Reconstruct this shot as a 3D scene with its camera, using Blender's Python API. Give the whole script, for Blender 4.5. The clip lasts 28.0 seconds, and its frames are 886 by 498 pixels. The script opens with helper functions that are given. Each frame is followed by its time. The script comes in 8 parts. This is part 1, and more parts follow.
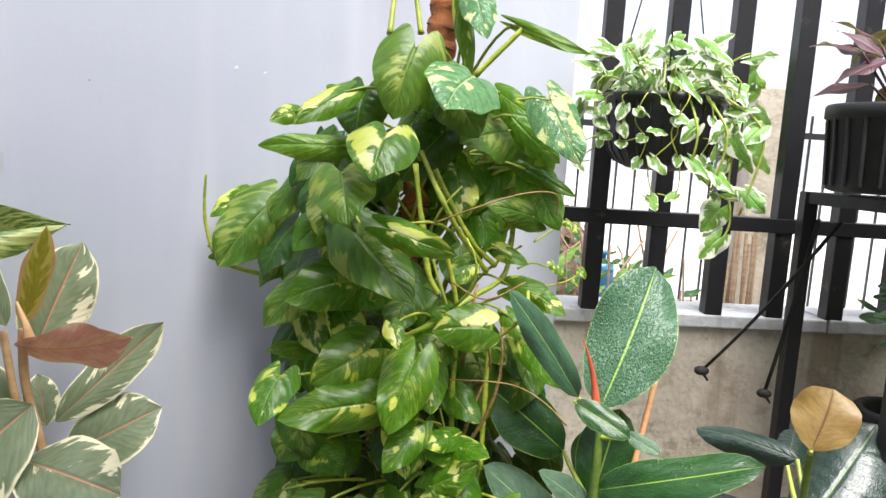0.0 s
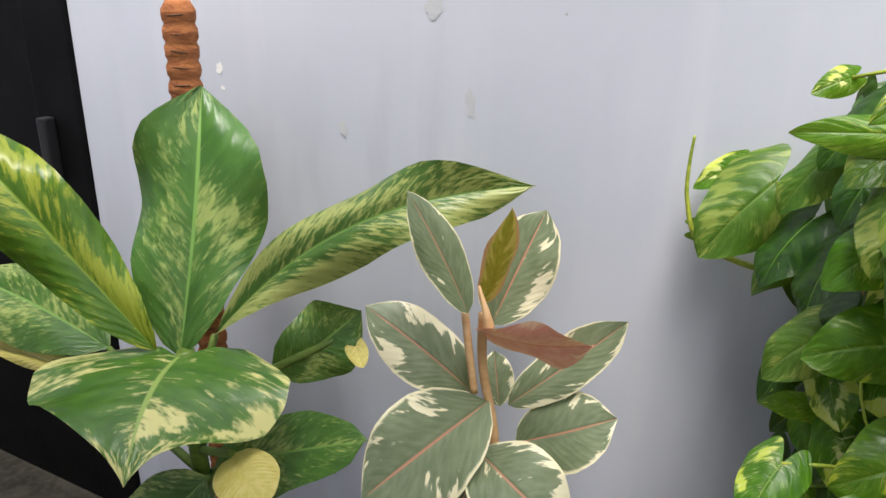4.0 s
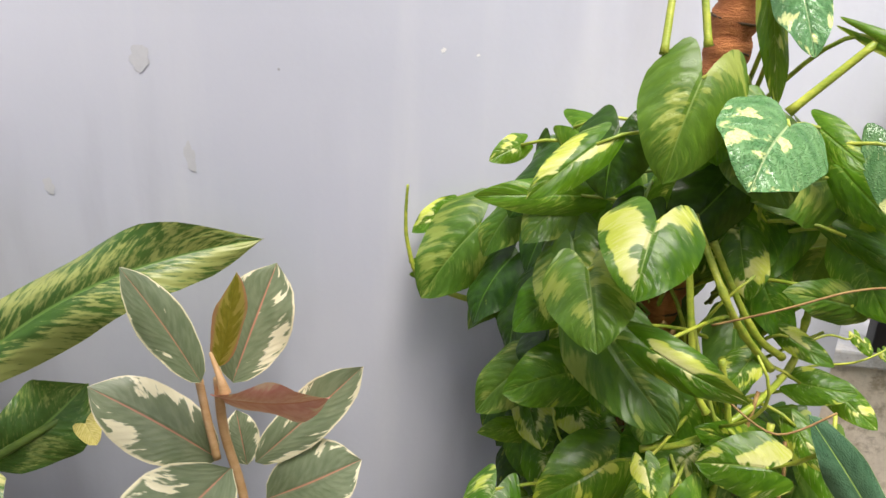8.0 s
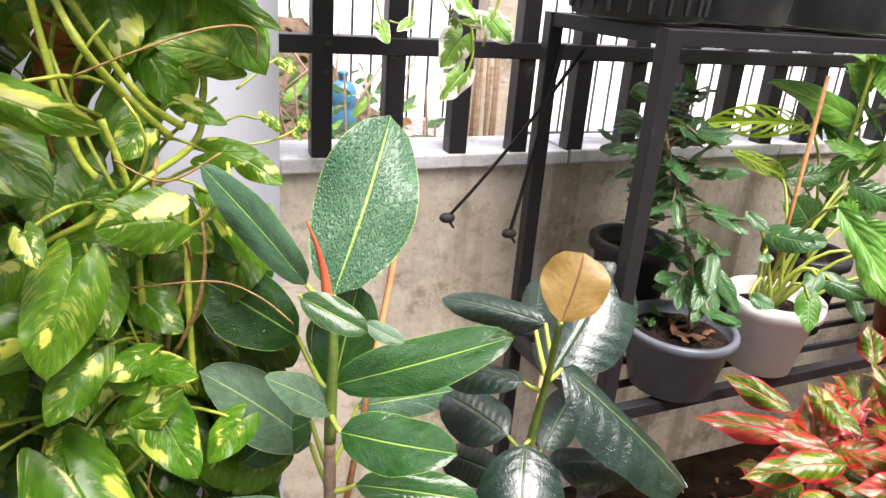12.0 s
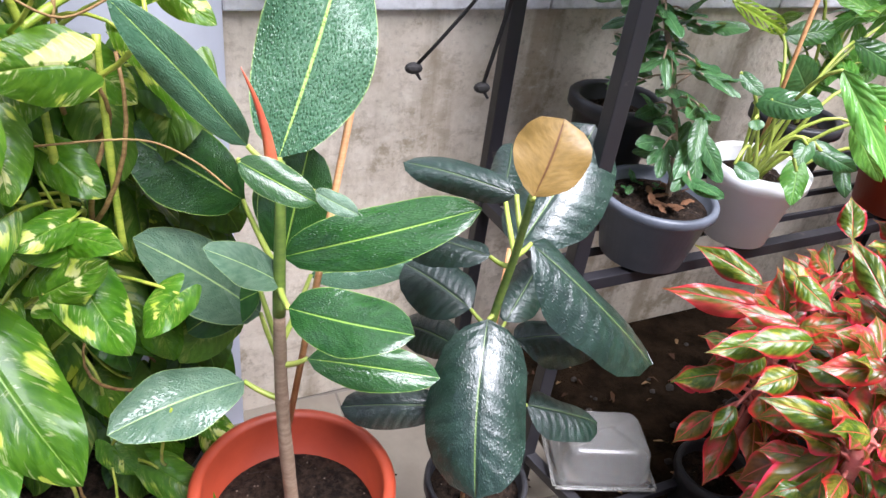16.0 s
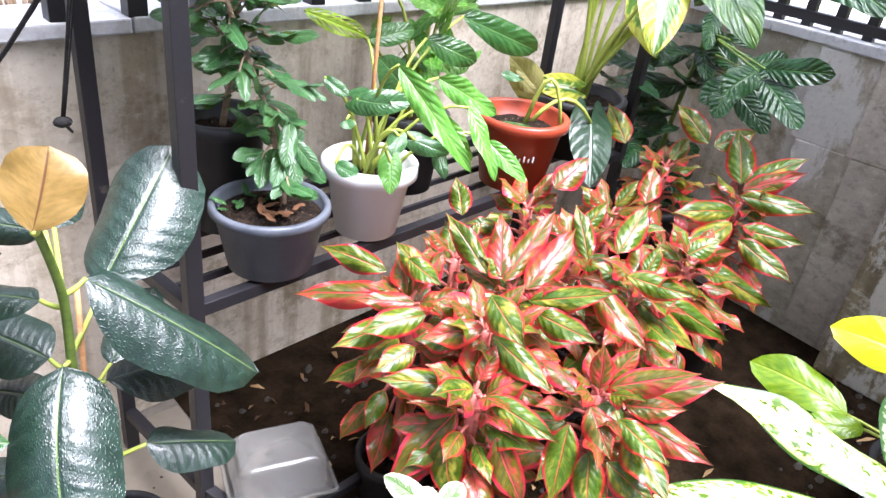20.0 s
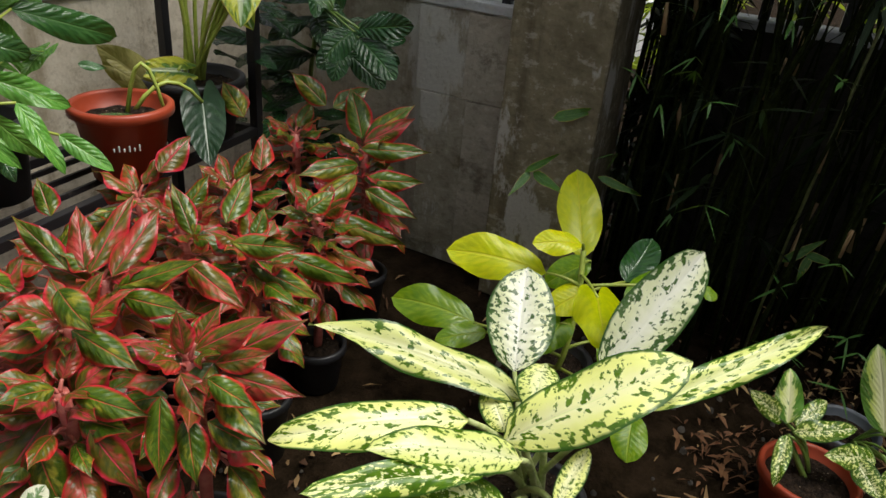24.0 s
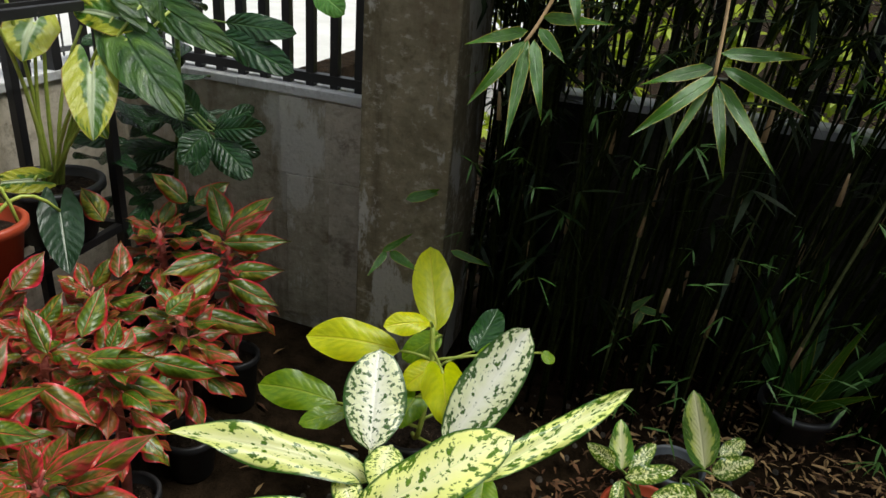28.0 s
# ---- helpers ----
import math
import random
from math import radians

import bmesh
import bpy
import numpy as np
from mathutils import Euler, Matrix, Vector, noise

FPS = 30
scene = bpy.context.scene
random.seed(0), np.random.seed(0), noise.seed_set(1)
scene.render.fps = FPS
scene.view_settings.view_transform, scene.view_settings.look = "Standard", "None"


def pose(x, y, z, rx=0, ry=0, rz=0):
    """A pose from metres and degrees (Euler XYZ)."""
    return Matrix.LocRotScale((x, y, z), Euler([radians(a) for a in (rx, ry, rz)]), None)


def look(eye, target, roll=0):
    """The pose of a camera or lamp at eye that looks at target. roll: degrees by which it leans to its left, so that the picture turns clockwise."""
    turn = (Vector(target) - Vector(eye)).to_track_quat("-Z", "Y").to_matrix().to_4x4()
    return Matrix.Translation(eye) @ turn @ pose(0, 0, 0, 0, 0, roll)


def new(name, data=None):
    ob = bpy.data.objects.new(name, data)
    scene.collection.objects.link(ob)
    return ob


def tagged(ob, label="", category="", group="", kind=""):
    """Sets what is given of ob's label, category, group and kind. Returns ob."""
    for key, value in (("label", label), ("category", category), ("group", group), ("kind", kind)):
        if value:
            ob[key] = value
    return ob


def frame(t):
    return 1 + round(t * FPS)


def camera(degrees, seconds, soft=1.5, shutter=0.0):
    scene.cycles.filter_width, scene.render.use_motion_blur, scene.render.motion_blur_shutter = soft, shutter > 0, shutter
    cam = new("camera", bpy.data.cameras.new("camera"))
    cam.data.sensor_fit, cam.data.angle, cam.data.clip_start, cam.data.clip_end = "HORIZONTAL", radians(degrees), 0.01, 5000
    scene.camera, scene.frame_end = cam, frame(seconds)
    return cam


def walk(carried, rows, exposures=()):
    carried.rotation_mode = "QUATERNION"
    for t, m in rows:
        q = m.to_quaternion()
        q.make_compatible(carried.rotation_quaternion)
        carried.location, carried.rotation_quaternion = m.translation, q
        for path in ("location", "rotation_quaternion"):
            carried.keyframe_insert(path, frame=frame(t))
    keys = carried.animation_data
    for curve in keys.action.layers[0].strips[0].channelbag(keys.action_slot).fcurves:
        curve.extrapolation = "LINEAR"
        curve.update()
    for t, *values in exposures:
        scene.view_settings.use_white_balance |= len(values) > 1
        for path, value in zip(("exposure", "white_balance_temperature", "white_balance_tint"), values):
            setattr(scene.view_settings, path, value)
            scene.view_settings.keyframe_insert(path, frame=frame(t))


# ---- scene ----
cam = camera(63.6, 28.0)
METRES, EYE, TILT, LEAN, TURN = 2.2, 1.2, -7.56, -3.55, 0.0
ROWS = [
    (0.0, 0.0, 0.0, 0.0, 0.0, 0.0, -0.0),
    (0.5, -0.0002, 0.0174, 0.006, 1.49, -1.47, -0.42),
    (1.0, -0.0174, 0.0645, 0.0203, 6.72, -5.85, -3.35),
    (1.5, -0.0335, 0.0987, 0.0416, 11.53, -7.25, -1.23),
    (2.0, -0.0446, 0.1195, 0.0504, 17.41, -10.83, -0.2),
    (2.5, -0.0561, 0.1223, 0.0564, 21.79, -11.01, -0.64),
    (3.0, -0.0607, 0.119, 0.0583, 27.84, -10.9, -0.86),
    (3.5, -0.0613, 0.1153, 0.0661, 32.58, -10.92, -0.82),
    (4.0, -0.0692, 0.1105, 0.0778, 34.06, -11.81, -2.33),
    (4.5, -0.0844, 0.1014, 0.0911, 34.51, -12.05, -5.28),
    (6.5, -0.098, 0.1012, 0.12, 33.9, -12.11, -7.49),
    (7.0, -0.0842, 0.1072, 0.1187, 28.33, -11.45, -5.54),
    (7.5, -0.0629, 0.1168, 0.1213, 21.59, -11.27, -2.25),
    (8.0, -0.0444, 0.1161, 0.1144, 14.95, -11.19, -0.71),
    (8.5, -0.0345, 0.115, 0.1007, 10.61, -10.72, -0.31),
    (9.0, -0.028, 0.1167, 0.0858, 7.94, -11.84, -0.7),
    (9.5, -0.0251, 0.1161, 0.0729, 5.66, -11.73, -1.43),
    (10.0, -0.0212, 0.1164, 0.0572, 3.23, -12.64, -2.16),
    (10.5, -0.0106, 0.1126, 0.045, -0.73, -12.11, -2.35),
    (11.0, 0.0034, 0.1092, 0.0368, -5.64, -12.89, -0.9),
    (11.5, 0.0216, 0.0995, 0.0342, -13.21, -12.57, -0.03),
    (12.0, 0.0397, 0.1004, 0.0218, -19.62, -15.33, 1.68),
    (12.5, 0.0444, 0.1042, 0.0203, -21.38, -16.8, 1.56),
    (13.0, 0.0475, 0.1233, 0.0227, -20.62, -20.5, 0.18),
    (13.5, 0.053, 0.1355, 0.0222, -20.27, -24.04, -0.14),
    (15.5, 0.0518, 0.1438, 0.0127, -19.51, -28.45, -0.95),
    (16.0, 0.0596, 0.1401, 0.017, -21.2, -27.56, -0.58),
    (16.5, 0.068, 0.1328, 0.0169, -23.07, -27.32, -0.58),
    (17.0, 0.0738, 0.1201, 0.0163, -25.24, -27.06, -0.2),
    (17.5, 0.085, 0.1089, 0.0137, -28.15, -27.45, -0.21),
    (18.0, 0.1062, 0.1005, 0.0116, -32.12, -28.03, 0.22),
    (18.5, 0.1235, 0.0958, 0.0087, -35.13, -28.13, -0.29),
    (19.0, 0.1388, 0.0916, 0.0089, -37.69, -28.27, 0.31),
    (19.5, 0.1491, 0.085, 0.0096, -39.89, -27.57, 0.66),
    (20.0, 0.1555, 0.0762, 0.0131, -42.24, -26.11, 0.9),
    (20.5, 0.1562, 0.0689, 0.014, -43.61, -24.95, 0.99),
    (22.5, 0.1516, 0.0085, 0.0111, -50.85, -25.06, 1.48),
    (23.0, 0.1763, -0.0159, 0.0056, -55.91, -26.27, 2.62),
    (23.5, 0.212, -0.0391, 0.0009, -62.48, -27.32, 3.59),
    (24.0, 0.2189, -0.0534, -0.003, -63.99, -27.86, 3.53),
    (24.5, 0.2224, -0.0663, -0.0086, -66.18, -28.36, 2.9),
    (25.0, 0.2255, -0.0634, -0.0116, -65.77, -29.43, 2.92),
    (25.5, 0.2439, -0.0512, -0.01, -66.32, -31.74, 1.66),
    (26.0, 0.2709, -0.0412, -0.0001, -67.55, -34.89, 1.21),
    (26.5, 0.2736, -0.0439, 0.0141, -67.63, -34.37, 0.93),
    (27.0, 0.2654, -0.0618, 0.0241, -68.5, -35.07, 1.54),
    (27.5, 0.236, -0.09, 0.0544, -70.46, -30.34, 1.26),
    (28.0, 0.2179, -0.1352, 0.0754, -71.88, -25.85, 3.98),
]
EXPOSURES = [(0.0, 0.7, 6300, 10), (1.0, 0.59, 6500, 10), (2.0, 0.72, 6600, 10), (3.5, 0.62, 6500, 10), (4.5, 0.56, 6550, 10), (6.5, 0.53, 6700, 12), (8.0, 0.58, 6700, 12), (9.0, 0.57, 6750, 12), (10.0, 0.32, 6850, 12), (11.0, 0.82, 6750, 16), (13.5, 1.15, 6200, 18), (16.0, 1.15, 5750, 18), (17.0, 1.3, 5700, 18), (18.2, 1.62, 5700, 18), (20.5, 1.53, 5750, 18), (22.5, 0.8, 6000, 12), (23.2, 0.18, 6400, 8), (24.2, -0.37, 6500, 6), (28.0, -0.34, 6400, 4)]
walk(cam, [(t, pose(0, 0, EYE, TILT, LEAN, TURN) @ pose(METRES * x, METRES * y, METRES * z, 90 + pitch, roll, yaw)) for t, x, y, z, yaw, pitch, roll in ROWS], EXPOSURES)

# ---- world and light ----
world = bpy.data.worlds.new("overcast_sky")
scene.world = world
world.use_nodes = True
wn = world.node_tree.nodes
sky = wn.new("ShaderNodeTexSky")
sky.sky_type, sky.sun_disc = "NISHITA", False
sky.sun_elevation, sky.sun_rotation = radians(67), radians(162)
sky.air_density, sky.dust_density, sky.ozone_density = 1.0, 6.0, 1.0
wn["Background"].inputs[1].default_value = 0.05
pale = wn.new("ShaderNodeMix")
pale.data_type = "RGBA"
pale.inputs[0].default_value = 0.55
pale.inputs[7].default_value = (26.0, 26.6, 28.0, 1)
world.node_tree.links.new(sky.outputs[0], pale.inputs[6])
world.node_tree.links.new(pale.outputs[2], wn["Background"].inputs[0])
sun = new("sun", bpy.data.lights.new("sun", "SUN"))
sun.data.energy, sun.data.angle, sun.data.color = 5.0, radians(38), (1.0, 0.96, 0.9)
sun.matrix_world = look((0.13, -0.4, 1.0), (0, 0, 0))


# ---- materials ----
class Nodes:
    """A small helper that wires shader nodes."""

    def __init__(self, name, rough=0.6, spec=0.5, metal=0.0):
        self.m = bpy.data.materials.new(name)
        self.m.use_nodes = True
        self.n, self.l = self.m.node_tree.nodes, self.m.node_tree.links
        self.b = self.n["Principled BSDF"]
        self.b.inputs["Roughness"].default_value = rough
        self.b.inputs["Specular IOR Level"].default_value = spec
        self.b.inputs["Metallic"].default_value = metal

    def put(self, sock, v):
        if isinstance(v, (int, float)):
            sock.default_value = v
        elif isinstance(v, tuple):
            sock.default_value = v if len(v) == len(sock.default_value) else (*v, 1)
        else:
            self.l.new(v, sock)

    def math(self, op, a, b=0.0, clamp=False):
        k = self.n.new("ShaderNodeMath")
        k.operation, k.use_clamp = op, clamp
        self.put(k.inputs[0], a), self.put(k.inputs[1], b)
        return k.outputs[0]

    def mix(self, f, a, b, mode="MIX"):
        k = self.n.new("ShaderNodeMix")
        k.data_type, k.blend_type = "RGBA", mode
        self.put(k.inputs[0], f), self.put(k.inputs[6], a), self.put(k.inputs[7], b)
        return k.outputs[2]

    def ramp(self, v, lo, hi):
        k = self.n.new("ShaderNodeMapRange")
        k.interpolation_type = "SMOOTHSTEP"
        self.put(k.inputs[0], v), self.put(k.inputs[1], lo), self.put(k.inputs[2], hi)
        return k.outputs[0]

    def noise(self, vec, scale, detail=3.0, rough=0.5):
        k = self.n.new("ShaderNodeTexNoise")
        k.inputs["Scale"].default_value, k.inputs["Detail"].default_value, k.inputs["Roughness"].default_value = scale, detail, rough
        if vec is not None:
            self.l.new(vec, k.inputs["Vector"])
        return k.outputs[0]

    def voronoi(self, vec, scale, feature="F1"):
        k = self.n.new("ShaderNodeTexVoronoi")
        k.feature = feature
        k.inputs["Scale"].default_value = scale
        if vec is not None:
            self.l.new(vec, k.inputs["Vector"])
        return k.outputs[0]

    def vec(self, x, y, z):
        k = self.n.new("ShaderNodeCombineXYZ")
        for s, v in zip(k.inputs, (x, y, z)):
            self.put(s, v)
        return k.outputs[0]

    def coords(self, kind="Object"):
        return self.n.new("ShaderNodeTexCoord").outputs[kind]

    def split(self, v):
        k = self.n.new("ShaderNodeSeparateXYZ")
        self.l.new(v, k.inputs[0])
        return k.outputs

    def scaled(self, v, s):
        k = self.n.new("ShaderNodeMapping")
        k.inputs["Scale"].default_value = s
        self.l.new(v, k.inputs[0])
        return k.outputs[0]

    def random(self):
        return self.n.new("ShaderNodeObjectInfo").outputs["Random"]

    def bump(self, h, strength, dist):
        k = self.n.new("ShaderNodeBump")
        k.inputs["Strength"].default_value, k.inputs["Distance"].default_value = strength, dist
        self.put(k.inputs["Height"], h)
        self.l.new(k.outputs[0], self.b.inputs["Normal"])

    def color(self, c):
        self.put(self.b.inputs["Base Color"], c)

    def rough(self, v):
        self.put(self.b.inputs["Roughness"], v)


def leaf_mat(name, dark, light, var=None, amount=0.5, q=9.0, across=2.2, centre=0.0, soft=0.03, mid=None, mid_w=0.05, edge=None, edge_w=0.1,
             rough=0.32, veins=0.25, vein_n=16.0, wet=0.0, through_light=0.18, slant=0.45, second=0.0, vary=0.14, coat=0.0, var2=None, relief=0.35, mottle=0.0, fleck=0.0, spec=0.5):
    """A leaf: two greens, side veins, a midrib, patches of a second colour that run along the veins, a rim, and a little light through it."""
    k = Nodes(name, rough)
    u, v, _ = k.split(k.coords("UV"))
    r = k.random()
    side = k.math("ABSOLUTE", k.math("MULTIPLY", k.math("SUBTRACT", u, 0.5), 2.0))
    along = k.math("SUBTRACT", v, k.math("MULTIPLY", side, slant * 0.5))
    off = k.math("ADD", k.math("MULTIPLY", r, 91.0), k.math("MULTIPLY", k.math("GREATER_THAN", u, 0.5), 4.7))
    fine = k.noise(k.vec(k.math("MULTIPLY", along, 15.0), k.math("MULTIPLY", u, 7.0), off), 1.0, 4.0)
    col = k.mix(k.ramp(fine, 0.3, 0.7), dark, light)
    wide = k.noise(k.vec(k.math("MULTIPLY", v, 2.5), k.math("MULTIPLY", u, 2.0), k.math("ADD", off, 7.0)), 1.0, 1.0)
    if var:
        field = k.noise(k.vec(k.math("MULTIPLY", along, q), k.math("MULTIPLY", u, across), off), 1.0, 3.0, 0.6)
        field = k.math("ADD", field, k.math("MULTIPLY", k.math("SUBTRACT", wide, 0.5), second))
        field = k.math("ADD", field, k.math("MULTIPLY", k.math("SUBTRACT", side, 0.5), -centre))
        thr = k.math("ADD", 1.0 - amount, k.math("MULTIPLY", k.math("SUBTRACT", r, 0.5), vary))
        tint = k.mix(k.ramp(k.math("ADD", side, k.math("MULTIPLY", fine, 0.5)), 0.2, 0.95), var, var2) if var2 else var
        col = k.mix(k.ramp(field, k.math("SUBTRACT", thr, soft), k.math("ADD", thr, soft)), col, tint)
    if fleck:  # fine streaks along the side veins
        streak = k.noise(k.vec(k.math("MULTIPLY", along, 42.0), k.math("MULTIPLY", u, 6.0), k.math("ADD", off, 3.0)), 1.0, 3.0, 0.6)
        col = k.mix(k.math("MULTIPLY", k.ramp(k.math("ADD", streak, k.math("MULTIPLY", k.math("SUBTRACT", wide, 0.5), 0.5)), 0.56, 0.66), fleck), col, var)
    if mid:
        col = k.mix(k.ramp(side, mid_w, mid_w * 0.4), col, mid)
    if edge:
        wob = k.math("MULTIPLY", k.noise(k.vec(k.math("MULTIPLY", v, 14.0), off, 0.0), 1.0, 2.0), edge_w)
        inner = 1.0 - edge_w * (1.3 if edge_w > 0.15 else 0.6)
        col = k.mix(k.ramp(k.math("ADD", side, k.math("MULTIPLY", wob, 0.8)), inner, 1.0 + edge_w * 0.12), col, edge)
    hsv = k.n.new("ShaderNodeHueSaturation")
    k.put(hsv.inputs["Value"], k.math("ADD", 0.82, k.math("MULTIPLY", r, 0.36)))
    k.put(hsv.inputs["Hue"], k.math("ADD", 0.493, k.math("MULTIPLY", k.math("FRACT", k.math("MULTIPLY", r, 17.0)), 0.014)))
    k.put(hsv.inputs["Color"], col)
    col = hsv.outputs[0]
    k.color(col)
    ribs = k.math("SINE", k.math("ADD", k.math("MULTIPLY", along, vein_n * 6.283), k.math("MULTIPLY", fine, 5.0)))
    ribs = k.math("MULTIPLY", ribs, k.ramp(side, 0.0, 0.3))
    groove = k.ramp(side, 0.0, 0.1)
    h = k.math("ADD", k.math("MULTIPLY", ribs, veins), k.math("ADD", groove, k.math("MULTIPLY", fine, 0.5)))
    if wet:
        drops = k.voronoi(k.coords("Object"), 46.0)
        drops = k.ramp(drops, 0.5, 0.15)
        h = k.math("ADD", h, k.math("MULTIPLY", drops, wet))
    if mottle:
        h = k.math("ADD", h, k.math("MULTIPLY", k.noise(k.coords("Object"), 42.0, 4.0, 0.7), mottle))
    k.bump(h, relief, 0.004)
    k.rough(k.math("ADD", rough - 0.08, k.math("MULTIPLY", wide, 0.16)))
    k.b.inputs["Specular IOR Level"].default_value = spec
    k.b.inputs["Coat Weight"].default_value, k.b.inputs["Coat Roughness"].default_value = coat, 0.12
    if through_light:
        t = k.n.new("ShaderNodeBsdfTranslucent")
        k.put(t.inputs[0], k.mix(0.35, col, (0.5, 0.6, 0.05)))
        s = k.n.new("ShaderNodeMixShader")
        s.inputs[0].default_value = through_light
        k.l.new(k.b.outputs[0], s.inputs[1]), k.l.new(t.outputs[0], s.inputs[2])
        k.l.new(s.outputs[0], k.n["Material Output"].inputs[0])
    return k.m


def plain_mat(name, a, b, scale=8.0, rough=0.6, bump=0.2, dist=0.003, metal=0.0, stretch=(1, 1, 1), spec=0.5, dirt=None, dirt_scale=2.0, dirt_at=0.6):
    k = Nodes(name, rough, spec, metal)
    c = k.scaled(k.coords(), stretch)
    n = k.noise(c, scale, 5.0, 0.6)
    fine = k.noise(c, scale * 9, 3.0, 0.6)
    col = k.mix(k.ramp(k.math("ADD", k.math("MULTIPLY", n, 0.75), k.math("MULTIPLY", fine, 0.25)), 0.3, 0.7), a, b)
    if dirt:
        d = k.noise(k.coords(), dirt_scale, 6.0, 0.65)
        col = k.mix(k.ramp(d, dirt_at - 0.06, dirt_at + 0.1), col, dirt)
    k.color(col)
    k.bump(k.math("ADD", n, k.math("MULTIPLY", fine, 0.4)), bump, dist)
    k.rough(k.math("ADD", rough - 0.1, k.math("MULTIPLY", fine, 0.2)))
    return k.m


def painted_wall_mat():
    """Grey-lilac wall paint with faint vertical runs, rubbed streaks and damp smudges."""
    k = Nodes("grey_wall_paint", 0.5, 0.35)
    c = k.coords()
    col = k.mix(k.ramp(k.noise(c, 1.6, 4.0), 0.3, 0.7), (0.54, 0.565, 0.655), (0.61, 0.63, 0.715))
    runs = k.noise(k.scaled(c, (9.0, 9.0, 0.7)), 1.0, 4.0)
    col = k.mix(k.math("MULTIPLY", k.ramp(runs, 0.5, 0.75), 0.45), col, (0.7, 0.715, 0.77))
    dark = k.noise(k.scaled(c, (5.0, 5.0, 1.2)), 1.0, 5.0)
    col = k.mix(k.math("MULTIPLY", k.ramp(dark, 0.5, 0.72), 0.5), col, (0.42, 0.43, 0.5))
    specks = k.voronoi(c, 5.0)
    col = k.mix(k.math("MULTIPLY", k.ramp(specks, 0.022, 0.012), 0.7), col, (0.2, 0.19, 0.19))
    k.color(col)
    fine = k.noise(c, 90.0, 3.0)
    k.bump(k.math("ADD", fine, k.math("MULTIPLY", runs, 2.0)), 0.12, 0.002)
    k.rough(k.math("ADD", 0.42, k.math("MULTIPLY", fine, 0.2)))
    return k.m


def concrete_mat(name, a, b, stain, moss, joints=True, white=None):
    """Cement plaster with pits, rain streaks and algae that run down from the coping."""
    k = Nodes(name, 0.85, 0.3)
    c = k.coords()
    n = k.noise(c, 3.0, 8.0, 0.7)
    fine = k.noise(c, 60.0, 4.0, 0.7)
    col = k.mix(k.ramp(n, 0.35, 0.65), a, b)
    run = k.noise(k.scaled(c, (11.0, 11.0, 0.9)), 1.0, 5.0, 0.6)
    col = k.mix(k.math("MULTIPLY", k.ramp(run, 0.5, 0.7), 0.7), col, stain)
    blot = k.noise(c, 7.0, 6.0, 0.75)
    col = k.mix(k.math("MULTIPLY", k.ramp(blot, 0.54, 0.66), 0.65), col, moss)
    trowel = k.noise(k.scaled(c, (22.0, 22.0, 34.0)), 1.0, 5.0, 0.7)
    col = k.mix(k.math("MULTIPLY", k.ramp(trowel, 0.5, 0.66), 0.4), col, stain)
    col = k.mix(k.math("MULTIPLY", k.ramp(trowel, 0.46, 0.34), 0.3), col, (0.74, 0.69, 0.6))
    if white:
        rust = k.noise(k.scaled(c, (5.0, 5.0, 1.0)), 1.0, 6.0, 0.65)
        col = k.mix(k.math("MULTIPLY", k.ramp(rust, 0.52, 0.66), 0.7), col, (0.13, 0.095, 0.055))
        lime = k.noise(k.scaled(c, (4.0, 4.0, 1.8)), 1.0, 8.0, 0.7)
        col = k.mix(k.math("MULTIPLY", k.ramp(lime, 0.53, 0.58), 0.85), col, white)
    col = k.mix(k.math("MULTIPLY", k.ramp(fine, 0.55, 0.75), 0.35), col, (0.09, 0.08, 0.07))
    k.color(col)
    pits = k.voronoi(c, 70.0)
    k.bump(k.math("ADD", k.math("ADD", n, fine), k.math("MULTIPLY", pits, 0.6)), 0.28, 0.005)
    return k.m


def black_metal_mat(name, rough=0.38):
    """Black enamel on steel, chipped and dusty."""
    k = Nodes(name, rough, 0.5)
    c = k.coords()
    n = k.noise(c, 22.0, 6.0, 0.7)
    col = k.mix(k.ramp(n, 0.6, 0.72), (0.016, 0.015, 0.018), (0.09, 0.075, 0.065))
    k.color(col)
    k.bump(n, 0.25, 0.002)
    k.rough(k.math("ADD", rough - 0.1, k.math("MULTIPLY", n, 0.35)))
    return k.m


def glass_mat(name, tint, rough=0.05):
    k = Nodes(name, rough, 0.5)
    k.color(tint)
    k.b.inputs["Transmission Weight"].default_value = 1.0
    k.b.inputs["IOR"].default_value = 1.45
    return k.m


WALL = painted_wall_mat()
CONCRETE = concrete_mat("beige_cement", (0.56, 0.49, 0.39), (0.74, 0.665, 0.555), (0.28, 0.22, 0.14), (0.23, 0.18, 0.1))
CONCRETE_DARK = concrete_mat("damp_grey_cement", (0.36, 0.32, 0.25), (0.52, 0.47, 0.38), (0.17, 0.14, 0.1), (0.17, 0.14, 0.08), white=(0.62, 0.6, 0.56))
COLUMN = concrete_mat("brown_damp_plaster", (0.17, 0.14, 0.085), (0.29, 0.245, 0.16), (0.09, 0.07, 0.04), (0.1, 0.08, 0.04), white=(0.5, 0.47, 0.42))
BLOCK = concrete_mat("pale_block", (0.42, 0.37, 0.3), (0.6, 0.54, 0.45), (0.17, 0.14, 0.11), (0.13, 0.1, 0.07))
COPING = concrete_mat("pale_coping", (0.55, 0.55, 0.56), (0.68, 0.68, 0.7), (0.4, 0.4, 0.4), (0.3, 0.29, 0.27))
